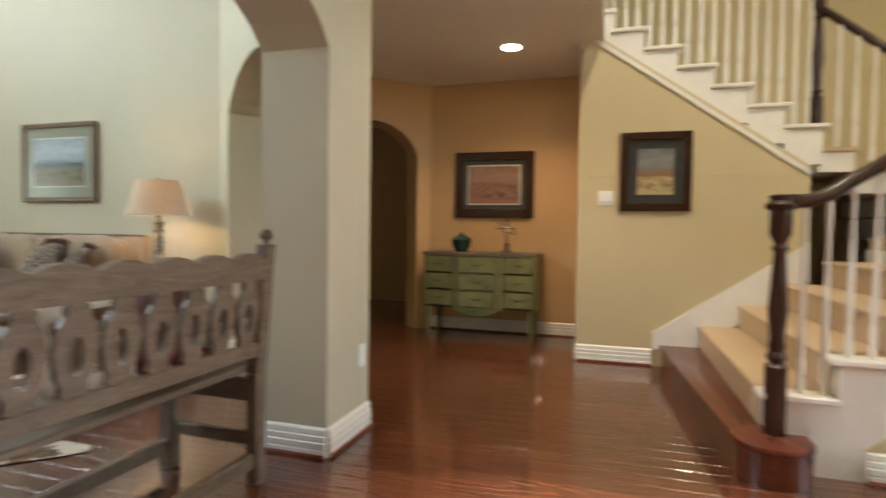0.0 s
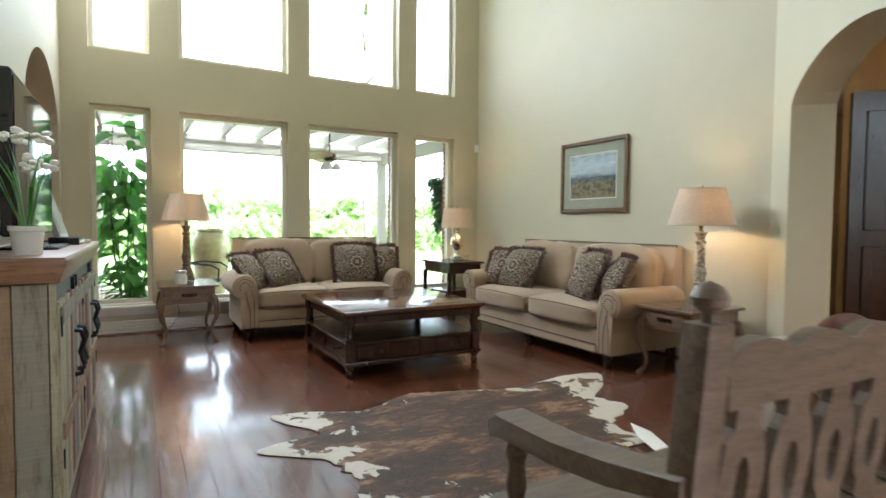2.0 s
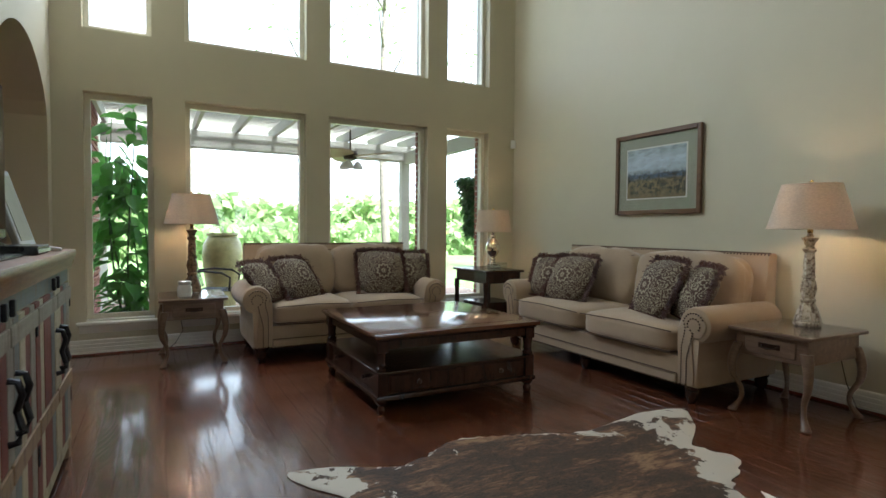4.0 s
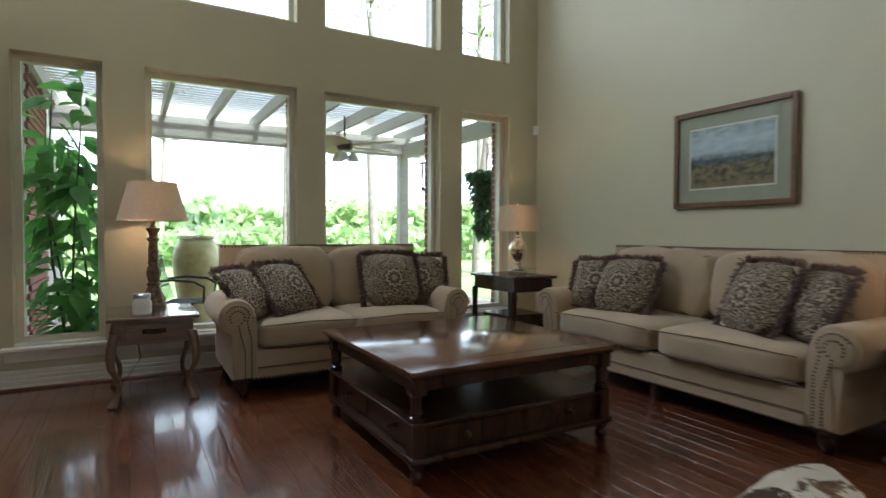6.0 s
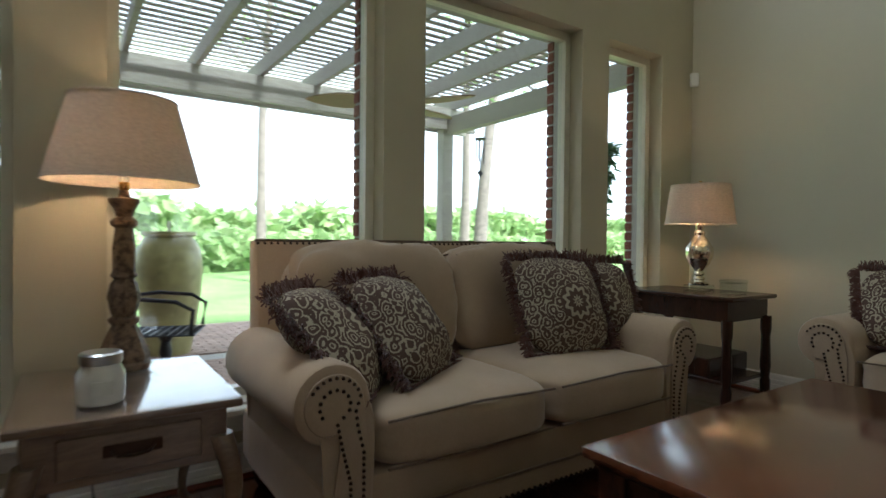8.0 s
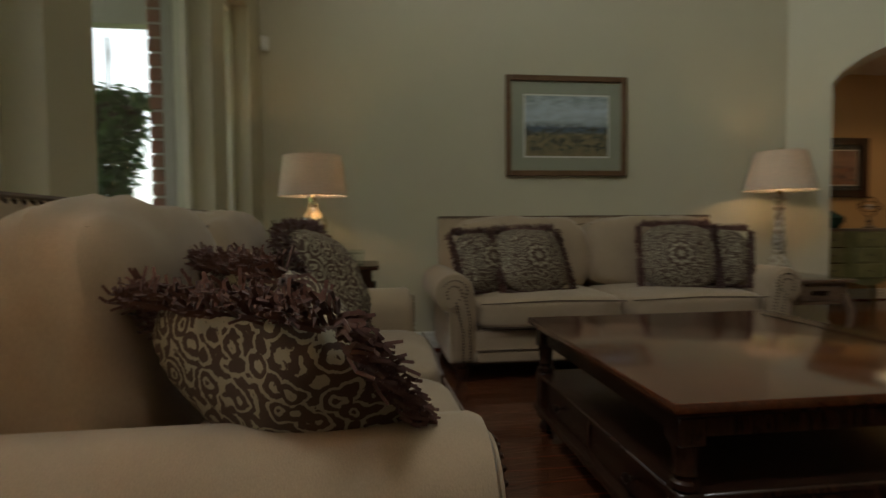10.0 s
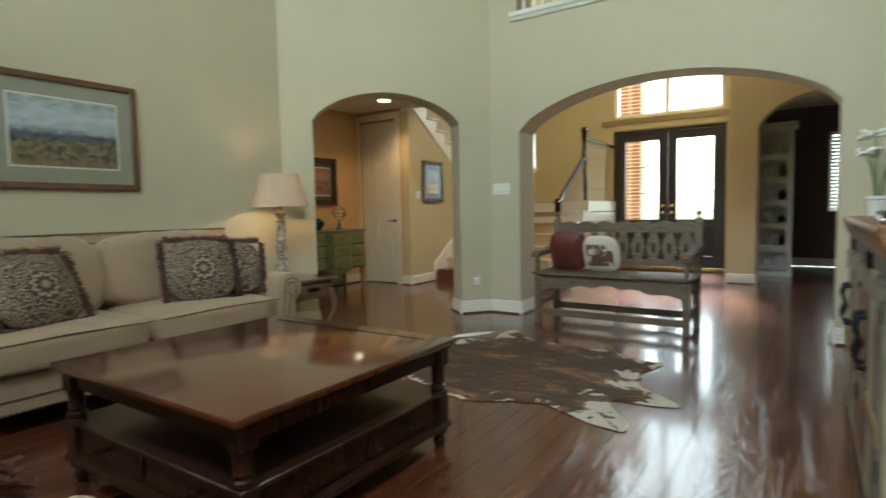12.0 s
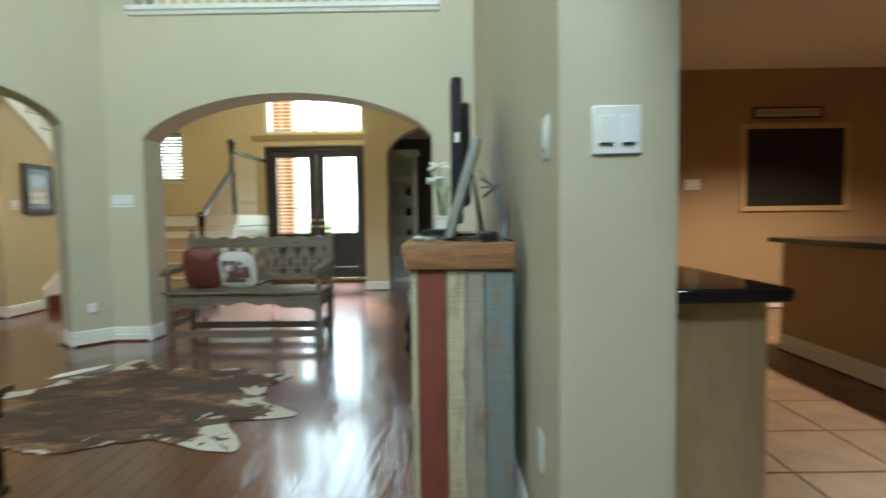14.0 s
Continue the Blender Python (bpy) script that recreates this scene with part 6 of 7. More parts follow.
part("glass_panel", box_bm(0.18, 0.66, -0.027, -0.0225, 0.9, 1.95), M["screen"], d3, "dark glass panel", smooth=False)

# tall dark door at the north end of the hall
d4 = structure("door_4", box_bm(0, 0.47, -0.055, -0.01, 0.01, 2.14), M["dark_wood"], "tall dark stained wooden door at the end of the hall", "door")
d4.matrix_basis = pose(5.01, 3.20, 0, 0, 0, -45)
part("raised_panel", box_bm(0.09, 0.38, -0.067, -0.0555, 0.25, 1.0, 0.006), M["dark_wood"], d4)
part("raised_panel", box_bm(0.09, 0.38, -0.067, -0.0555, 1.12, 2.0, 0.006), M["dark_wood"], d4)

# ---- staircase ----
RISE, RUN = 0.174, 0.27
SX, SE = 3.26, 5.149
st = structure("staircase", box_bm(SX, SE, -3.05, -1.50, 0.0, 5.5 * RISE), M["white"], "carpeted staircase with white stringers and dark newels", "stairs")
# bottom bullnose step of polished wood
pts = [(SE, -0.16), (3.20, -0.31)]
pts += [(3.20 + 0.145 * math.cos(radians(a)), -0.455 + 0.145 * math.sin(radians(a))) for a in range(100, 271, 15)]
pts += [(SE, -0.60)]
part("bottom_step", prism_bm(pts, 0.0, RISE - 0.03, "z"), M["stair_wood"], st, "polished cherry bottom step with rounded end", smooth=False)
cx, cy = sum(p[0] for p in pts) / len(pts), sum(p[1] for p in pts) / len(pts)
part("bottom_tread", prism_bm([(x if x > 5 else x - 0.02, y + (0.025 if y > cy else -0.0)) for x, y in pts], RISE - 0.0295, RISE, "z", bevel=0.008), M["stair_wood"], st, "polished cherry tread", smooth=True)
Y0 = -0.44
for k in range(1, 6):
    ya = Y0 - (k - 1) * RUN
    z = RISE * (k + 1)
    part("riser_block", box_bm(SX + 0.03, SE, ya - RUN, ya, z - RISE, z - 0.03), M["white"], st, smooth=False)
    part("tread", box_bm(SX + 0.12, SE - 0.03, ya - RUN - 0.01, ya + 0.03, z - 0.029, z, 0.012, seg=2), M["carpet"], st, "beige carpeted tread")
    part("riser_carpet", box_bm(SX + 0.12, SE - 0.03, ya + 0.001, ya + 0.012, z - RISE + 0.001, z - 0.03), M["carpet"], st, smooth=False)
    part("tread_end", box_bm(SX - 0.02, SX + 0.119, ya - RUN + 0.004, ya + 0.035, z - 0.028, z + 0.001, 0.006), M["white"], st, "white painted tread end")
LZ = RISE * 6
YL = Y0 - 4 * RUN - RUN
part("landing", box_bm(SX, 6.25, FY + 0.003, YL + 0.03, LZ + RISE - 0.19, LZ + RISE - 0.02), M["white"], st, smooth=False)
part("landing_carpet", box_bm(SX + 0.08, 6.25, FY + 0.003, YL + 0.035, LZ + RISE - 0.0195, LZ + RISE, 0.006), M["carpet"], st)
# side wall under the flight
bm = bm_new()
prof = [(Y0 - 0.03, 0.0)]
for k in range(1, 6):
    ya = Y0 - (k - 1) * RUN
    prof += [(ya - (0.03 if k == 1 else 0), RISE * (k + 1) - 0.03), (ya - RUN, RISE * (k + 1) - 0.03)]
prof += [(FY + 0.002, RISE * 6 - 0.03), (FY + 0.002, 0.0)]
prism(bm, prof, SX, SX + 0.028, "x")
part("stringer", bm, M["white"], st, "white stepped stringer", smooth=False)
bm = bm_new()
prism(bm, [(Y0 - 0.36, 0.136), (FY + 0.01, 0.136), (FY + 0.01, RISE * 5), (Y0 - 5 * RUN, RISE * 5)], SX - 0.006, SX - 0.001, "x")
part("under_panel", bm, M["foyer_wall"], st, smooth=False)
baseboard((SX, FY), (SX, Y0 - 0.38))
# wall skirting
bm = bm_new()
prism(bm, [(-0.085, 0.14), (-0.085, 0.27), (-1.14, 1.00), (-1.14, 0.73), (-0.44, 0.18), (-0.12, 0.14)], 5.128, 5.149, "x")
part("skirting", bm, M["white"], st, "white raking skirting board", smooth=False)
# upper flight
for k in range(10):
    ya = -1.95 + 0.2475 * k
    z = LZ + RISE + RISE * 0.93 * (k + 1)
    part("riser_block", box_bm(5.275, 6.25, ya, ya + 0.2475, z - RISE, z - 0.03), M["white"], st, smooth=False)
    part("tread", box_bm(5.26, 6.25, ya - 0.03, ya + 0.25, z - 0.029, z, 0.012, seg=2), M["carpet"], st, "beige carpeted tread")
    if k > 2:
        part("tread_end", box_bm(5.12, 5.27, ya - 0.035, ya + 0.245, z - 0.028, z, 0.006), M["white"], st, "white painted tread end")
        part("stringer_block", box_bm(5.152, 5.272, ya, ya + 0.2475, z - RISE - 0.12, z - 0.029), M["white"], st, smooth=False)
bm = bm_new()
prism(bm, [(-1.14, 1.485), (0.405, 2.585), (0.405, 2.625), (-1.14, 1.525)], 5.132, 5.149, "x")
part("stringer_mould", bm, M["white"], st, "thin moulding along the stringer", smooth=False)

NEWEL = [(0.045, 0.0), (0.045, 0.30), (0.03, 0.315), (0.042, 0.34), (0.03, 0.365), (0.036, 0.39), (0.03, 0.42), (0.04, 0.55), (0.03, 0.72), (0.024, 0.80), (0.036, 0.82), (0.024, 0.84), (0.036, 0.865), (0.045, 0.88), (0.045, 0.985)]


def newel(x, y, z, k=1.0):
    bm = bm_new()
    lathe(bm, [(r, h * k) for r, h in NEWEL], 16, pose(x, y, z))
    lathe(bm, [(0.045, 0.985 * k), (0.062, 0.99 * k), (0.065, 1.01 * k), (0.045, 1.03 * k), (0.05, 1.05 * k), (0, 1.06 * k)], 16, pose(x, y, z))
    part("newel", bm, M["dark_wood"], st, "dark turned newel post")


def baluster(x, y, z, h):
    part("baluster", lathe_bm([(0.016, 0.0), (0.016, 0.16 * h), (0.010, 0.19 * h), (0.017, 0.27 * h), (0.013, 0.40 * h), (0.009, 0.80 * h), (0.013, 0.84 * h), (0.012, h)], 8, pose(x, y, z)), M["white"], st)


newel(3.255, -0.465, RISE, 1.0)
newel(3.31, YL + 0.06, LZ + RISE, 1.10)
newel(5.20, -1.17, 1.73, 1.12)
newel(5.20, -1.72, 1.22, 1.12)
newel(5.20, 0.46, 2.9, 1.0)
rail_pts = [(3.255, -0.44, 1.20), (3.26, -0.56, 1.20), (3.27, -0.64, 1.225)] + [(3.30, -0.64 - 0.1 * i, 1.225 + 0.0644 * i * 1.0) for i in range(1, 11)] + [(3.31, YL + 0.10, 2.0)]
part("handrail", tube_bm(rail_pts, 0.032, 10), M["dark_wood"], st, "dark rounded handrail")
part("handrail", tube_bm([(3.31, YL + 0.06, LZ + RISE + 0.98), (3.31, FY + 0.02, LZ + RISE + 0.98)], 0.03, 10), M["dark_wood"], st, "dark rounded handrail")
part("handrail", tube_bm([(5.20, -1.72, 2.28), (5.20, -1.17, 2.72)], 0.03, 10), M["dark_wood"], st, "dark rounded handrail")
part("handrail", tube_bm([(5.20, -1.17, 2.80), (5.20, 0.46, 3.86)], 0.03, 10), M["dark_wood"], st, "dark rounded handrail")
for k in range(1, 6):
    for j in range(3):
        y = Y0 - (k - 1) * RUN - 0.045 - j * 0.09
        if k == 1 and j == 0:
            continue
        zb = RISE * (k + 1)
        top = 1.225 + 0.0644 * 10 * max(0.0, (-0.64 - y))
        baluster(3.31, y, zb, max(0.5, min(top, 2.02) - zb))
for i in range(9):
    y = YL - 0.04 - i * 0.115
    if y > FY + 0.06:
        baluster(3.31, y, LZ + RISE, 0.95)
for i in range(17):
    y = -1.12 + i * 0.0925
    k = int((y + 1.95) / 0.2475)
    zb = LZ + RISE + RISE * 0.93 * (k + 1)
    top = 2.80 + (y + 1.17) / 1.63 * 1.06
    baluster(5.20, y, zb, max(0.4, top - zb))
for i in range(4):
    y = -1.64 + i * 0.11
    k = int((y + 1.95) / 0.2475)
    zb = LZ + RISE + RISE * 0.93 * (k + 1)
    baluster(5.20, y, zb, 2.28 + (y + 1.72) * 0.8 - zb)

# ---- dining room display case ----
t = thing("display_case", pose(0.73, -2.92, 0), "narrow white display case with scalloped shelves and china", "cabinet")
w, d, h = 0.46, 0.36, 2.3
part("back", box_bm(-w / 2, w / 2, -d / 2, -d / 2 + 0.02, 0.08, h - 0.08), M["white"], t, smooth=False)
for s in (-1, 1):
    part("side", box_bm(s * w / 2, s * (w / 2 - 0.025), -d / 2 + 0.02, d / 2, 0.08, h - 0.08), M["white"], t, smooth=False)
    part("stile", box_bm(s * (w / 2), s * (w / 2 - 0.06), d / 2 + 0.001, d / 2 + 0.02, 0.08, h - 0.08), M["white"], t, smooth=False)
part("plinth", box_bm(-w / 2 - 0.015, w / 2 + 0.015, -d / 2, d / 2 + 0.03, 0, 0.08, 0.006), M["white"], t)
part("cornice", prism_bm([(-d / 2, h - 0.08), (d / 2 + 0.02, h - 0.08), (d / 2 + 0.07, h - 0.02), (d / 2 + 0.07, h), (-d / 2, h)], -w / 2 - 0.05, w / 2 + 0.05, "x"), M["white"], t, smooth=False)
rng = random.Random(2)
for k in range(6):
    z = 0.10 + k * 0.345
    part("shelf", box_bm(-w / 2 + 0.026, w / 2 - 0.026, -d / 2 + 0.021, d / 2 - 0.001, z, z + 0.018), M["white"], t, smooth=False)
    if k < 6:
        n = 20
        top = z + 0.345 if k < 5 else h - 0.08
        pts = [(-w / 2 + 0.061, top - 0.001)] + [(-w / 2 + 0.061 + (w - 0.122) * i / n, top - 0.05 - 0.03 * abs(math.cos(i / n * math.pi)) ** 0.7) for i in range(n + 1)] + [(w / 2 - 0.061, top - 0.001)]
        part("valance", prism_bm(pts, d / 2 + 0.002, d / 2 + 0.018, "y"), M["white"], t, smooth=False)
for k in range(6):
    z = 0.118 + k * 0.345
    for j in range(2):
        c = thing("china_piece", pose(0.73 + (-0.09 + 0.18 * j), -2.92, z), "small white and blue china piece on a shelf", "china", "china in the display case")
        r = rng.uniform(0.035, 0.06)
        hh = rng.uniform(0.10, 0.2)
        part("body", lathe_bm([(0, 0), (r * 0.6, 0), (r, hh * 0.4), (r * 0.8, hh * 0.7), (r * 0.4, hh * 0.85), (r * 0.55, hh)], 14), M[rng.choice(["ceramic", "green_glaze", "ceramic"])], c)

# ---- kitchen ----
t = thing("kitchen_cabinet", pose(0, 0, 0), "maple kitchen base cabinet end with black granite top", "cabinet")
part("body", box_bm(-0.90, -0.585, 3.2, 5.36, 0.0, 0.86), M["maple"], t, smooth=False)
part("worktop", box_bm(-0.95, -0.585, 3.15, 5.40, 0.861, 0.90, 0.006), M["granite"], t, "polished black granite worktop")
t = thing("breakfast_bar", pose(0, 0, 0), "brown breakfast bar wall with black granite top", "bar")
part("body", box_bm(-3.3, -2.72, 2.45, 6.2, 0, 0.87), M["kitchen_wall"], t, smooth=False)
part("worktop", box_bm(-3.5, -2.66, 2.35, 6.3, 0.871, 0.91, 0.006), M["granite"], t, "polished black granite worktop")
baseboard((-2.72, 6.2), (-2.72, 2.45))
baseboard((-6.0, 0.5), (-0.7, 0.5))
t = thing("chalkboard", pose(-4.03, 0.502, 1.63, 0, 0, 180), "black chalkboard in a pale wooden frame", "chalkboard")
part("slate", box_bm(-0.56, 0.56, -0.016, -0.004, -0.44, 0.44), M["slate_paint"], t, smooth=False)
for s in (-1, 1):
    part("frame_side", box_bm(s * 0.62, s * 0.561, -0.025, 0, -0.50, 0.50, 0.004), M["maple"], t)
    part("frame_side", box_bm(-0.561, 0.561, -0.025, 0, s * 0.50, s * 0.441, 0.004), M["maple"], t)
t = thing("wall_sign", pose(-3.93, 0.502, 2.25, 0, 0, 180), "long painted sign with lettering above the chalkboard", "sign")
part("board", box_bm(-0.40, 0.40, -0.02, 0, -0.065, 0.065, 0.004), M["dark_wood"], t)
part("panel", box_bm(-0.37, 0.37, -0.0225, -0.0205, -0.045, 0.045), M["sign"], t, smooth=False)
for i in range(9):
    part("letter_bar", box_bm(-0.32 + i * 0.072, -0.275 + i * 0.072, -0.0245, -0.0228, -0.012, 0.014), M["board_tan"], t, smooth=False)
plate(pose(-2.86, 0.502, 1.45, 0, 0, 180), 0.17, 0.12, "white triple light switch on the kitchen wall", 3)
t = thing("ceiling_vent", pose(-2.2, 3.0, 2.745), "white ceiling air vent", "vent")
part("frame", box_bm(-0.2, 0.2, -0.1, 0.1, -0.01, 0.003, 0.003), M["white"], t)
for i in range(6):
    part("slat", box_bm(-0.18, 0.18, -0.085 + i * 0.03, -0.07 + i * 0.03, -0.018, -0.0105), M["white"], t, smooth=False)

# ---- outside: pergola, plants, trees ----
PY1, PXE = 10.4, 4.25
pg = thing("pergola", pose(0, 0, 0), "silvered cedar pergola with lattice roof over the patio", "pergola")
for x in (PXE,):
    part("post", box_bm(x - 0.07, x + 0.07, PY1 - 0.07, PY1 + 0.07, -0.10, 2.50, 0.006), M["pergola"], pg, smooth=False)
for s in (-1, 1):
    part("beam", box_bm(-0.145, PXE + 0.35, PY1 + s * 0.071, PY1 + s * 0.115, 2.26, 2.50), M["pergola"], pg, smooth=False)
part("ledger", box_bm(-0.6, PXE + 0.1, YN + 0.30, YN + 0.345, 2.32, 2.50), M["pergola"], pg, smooth=False)
part("side_beam", box_bm(PXE - 0.05, PXE + 0.05, YN + 0.35, PY1 - 0.12, 2.21, 2.40), M["pergola"], pg, smooth=False)
for i in range(9):
    x = -0.10 + i * 0.55
    part("rafter", box_bm(x - 0.022, x + 0.022, YN + 0.35, PY1 + 0.40, 2.501, 2.64), M["pergola"], pg, smooth=False)
for i in range(30):
    y = YN + 0.40 + i * 0.112
    part("lath", box_bm(-0.145, PXE + 0.3, y, y + 0.036, 2.642, 2.656), M["pergola"], pg, smooth=False)

t = thing("ceiling_fan", pose(2.90, 9.20, 2.42), "outdoor ceiling fan with palm-leaf blades and glass lights, at rest", "fan")
part("downrod", tube_bm([(0, 0, 0.08), (0, 0, -0.22)], 0.012, 8), M["bronze"], t)
part("motor", lathe_bm([(0.02, -0.2), (0.09, -0.22), (0.11, -0.27), (0.09, -0.33), (0.03, -0.35)], 18), M["bronze"], t)
for k in range(5):
    n = 12
    pts = [(0.13 + 0.60 * i / n, 0.15 * math.sin(math.pi * (0.12 + 0.88 * i / n)) ** 0.7) for i in range(n + 1)]
    pts += [(x, -y) for x, y in pts[::-1]]
    part("blade", prism_bm(pts, -0.29, -0.28, "z", m=pose(0, 0, 0, 0, 0, 72 * k + 10) @ pose(0, 0, 0, 8)), M["palm"], t, "palm-leaf shaped tan blade", smooth=False)
for k in range(3):
    a = radians(120 * k)
    part("light_shade", lathe_bm([(0.02, -0.36), (0.05, -0.40), (0.075, -0.46), (0.06, -0.40), (0.02, -0.355)], 14, pose(0.11 * math.cos(a), 0.11 * math.sin(a), 0.0)), M["ceramic"], t, "white bell glass")
t = thing("wind_chime", pose(4.27, 9.76, 2.208), "dark wind chime hanging from the pergola", "wind chime")
part("string", tube_bm([(0, 0, 0), (0, 0, -0.12)], 0.003, 5), M["iron"], t)
part("ring", lathe_bm([(0.0, -0.12), (0.06, -0.12), (0.06, -0.135), (0.0, -0.135)], 14), M["iron"], t)
for k in range(5):
    a = 2 * math.pi * k / 5
    part("tube", tube_bm([(0.045 * math.cos(a), 0.045 * math.sin(a), -0.14), (0.045 * math.cos(a), 0.045 * math.sin(a), -0.32 - 0.02 * k)], 0.007, 6), M["iron"], t)
part("clapper", tube_bm([(0, 0, -0.135), (0, 0, -0.46)], 0.003, 5), M["iron"], t)
part("sail", lathe_bm([(0, -0.45), (0.04, -0.49), (0.0, -0.54)], 10, squash=0.2), M["iron"], t)

LEAF = [(0, 0), (0.16, 0.12), (0.22, 0.32), (0.19, 0.6), (0.08, 0.88), (0, 1.0), (-0.08, 0.88), (-0.19, 0.6), (-0.22, 0.32), (-0.16, 0.12)]


def leaf_into(bm, m, size, curl=0.18):
    mid = [bm.verts.new(m @ Vector((0, size * v, size * (-curl * v * v)))) for v in (0, 0.32, 0.6, 1.0)]
    for s in (-1, 1):
        rim = [bm.verts.new(m @ Vector((s * size * u, size * v, size * (0.06 - curl * v * v)))) for u, v in ((0.20, 0.22), (0.23, 0.45), (0.12, 0.8))]
        bm.faces.new((mid[0], rim[0], mid[1]))
        bm.faces.new((mid[1], rim[0], rim[1], mid[2]))
        bm.faces.new((mid[2], rim[1], rim[2], mid[3]))


def potted_vine():
    t = thing("potted_plant", pose(0.27, 7.98, -0.098), "tall broad-leaved potted plant trained up stakes on the patio", "plant")
    part("pot", lathe_bm([(0.0, 0.0), (0.16, 0.0), (0.17, 0.02), (0.25, 0.32), (0.27, 0.33), (0.27, 0.38), (0.24, 0.38), (0.22, 0.30), (0.0, 0.29)], 24), M["pot"], t)
    part("soil", lathe_bm([(0.0, 0.31), (0.225, 0.31), (0.22, 0.325), (0.0, 0.33)], 20), M["soil"], t)
    rng = random.Random(21)
    stems = []
    for k in range(5):
        a = 2 * math.pi * k / 5
        pts = []
        for i in range(9):
            u = i / 8
            pts.append(Vector((0.10 * math.cos(a) * (1 + 0.5 * u) + 0.05 * math.sin(4 * u + k) - 0.06 * u, 0.08 * math.sin(a), 0.32 + (1.45 + 0.16 * k) * u)))
        stems.append(pts)
        part("stem", tube_bm(pts, 0.012, 6, taper=0.005), M["stem"], t)
    count = 0
    for pts in stems:
        for i in range(46):
            u = rng.random() ** 0.85
            f = u * 8
            j = min(7, int(f))
            p = pts[j].lerp(pts[j + 1], f - j)
            size = rng.uniform(0.16, 0.31)
            m = Matrix.Translation(p) @ pose(0, 0, 0, 0, 0, rng.uniform(0, 360)) @ pose(0, 0.05, 0, rng.uniform(-70, 15), rng.uniform(-35, 35), 0)
            if count < 230:
                bm = bm_new()
                leaf_into(bm, m, size)
                part("leaf", bm, M["leaf"], t)
                count += 1
    for i in range(60):
        a = rng.uniform(0, 6.28)
        p = Vector((0.16 * math.cos(a), 0.16 * math.sin(a), rng.uniform(0.34, 0.62)))
        m = Matrix.Translation(p) @ pose(0, 0, 0, 0, 0, math.degrees(a) - 90 + rng.uniform(-40, 40)) @ pose(0, 0, 0, rng.uniform(-20, 45))
        bm = bm_new()
        leaf_into(bm, m, rng.uniform(0.12, 0.22))
        part("leaf", bm, M["leaf"], t)


potted_vine()

t = thing("garden_urn", pose(1.39, 10.75, -0.098), "tall olive glazed garden urn on the patio", "urn")
prof = [(0.0, 0), (0.19, 0), (0.21, 0.03), (0.25, 0.25), (0.30, 0.55), (0.32, 0.8), (0.30, 0.98), (0.24, 1.07), (0.22, 1.09), (0.26, 1.11), (0.26, 1.14), (0.21, 1.14), (0.19, 1.08), (0.0, 1.06)]
part("body", lathe_bm([(0.9 * r * (1 + 0.012 * (i % 2)), z) for i, (r, z) in enumerate(prof)], 32), M["urn"], t)
part("spout", tube_bm([(0, 0, 1.06), (0, 0, 1.24)], 0.015, 8), M["ceramic"], t)


def patio_chair():
    t = thing("patio_chair", pose(1.18, 9.35, -0.098, 0, 0, 70), "black cast iron swivel patio chair with lattice seat", "chair")
    bm = bm_new()
    for i in range(9):
        u = -0.22 + 0.055 * i
        tube(bm, [(u, -0.22, 0.43), (u, 0.22, 0.43)], 0.006, 5)
        tube(bm, [(-0.22, u, 0.43), (0.22, u, 0.43)], 0.006, 5)
    part("seat", bm, M["iron"], t)
    bm = bm_new()
    for i in range(8):
        u = -0.21 + 0.06 * i
        tube(bm, [(u, 0.22, 0.45), (u * 0.95, 0.30, 0.72), (u * 0.85, 0.34, 0.92)], 0.006, 5)
    for z, y in ((0.60, 0.265), (0.76, 0.31), (0.92, 0.34)):
        tube(bm, [(-0.22, y, z), (0.22, y, z)], 0.009, 6)
    part("backrest", bm, M["iron"], t)
    for s in (-1, 1):
        part("armrest", tube_bm([(s * 0.21, 0.29, 0.66), (s * 0.26, 0.1, 0.68), (s * 0.27, -0.12, 0.66), (s * 0.25, -0.22, 0.60), (s * 0.22, -0.2, 0.44)], 0.014, 8), M["iron"], t)
    part("pedestal", lathe_bm([(0.03, 0.08), (0.025, 0.2), (0.045, 0.28), (0.03, 0.36), (0.08, 0.43)], 12), M["iron"], t)
    for k in range(4):
        a = radians(45 + 90 * k)
        part("leg", tube_bm([(0, 0, 0.12), (0.14 * math.cos(a), 0.14 * math.sin(a), 0.13), (0.25 * math.cos(a), 0.25 * math.sin(a), 0.012)], 0.016, 8, taper=0.011), M["iron"], t)


patio_chair()
t = thing("clay_pot", pose(1.02, 10.1, -0.098), "small clay pot on the patio", "pot")
part("pot", lathe_bm([(0, 0), (0.08, 0), (0.12, 0.18), (0.135, 0.18), (0.135, 0.22), (0.11, 0.22), (0.1, 0.17), (0, 0.16)], 18), M["brick"], t)


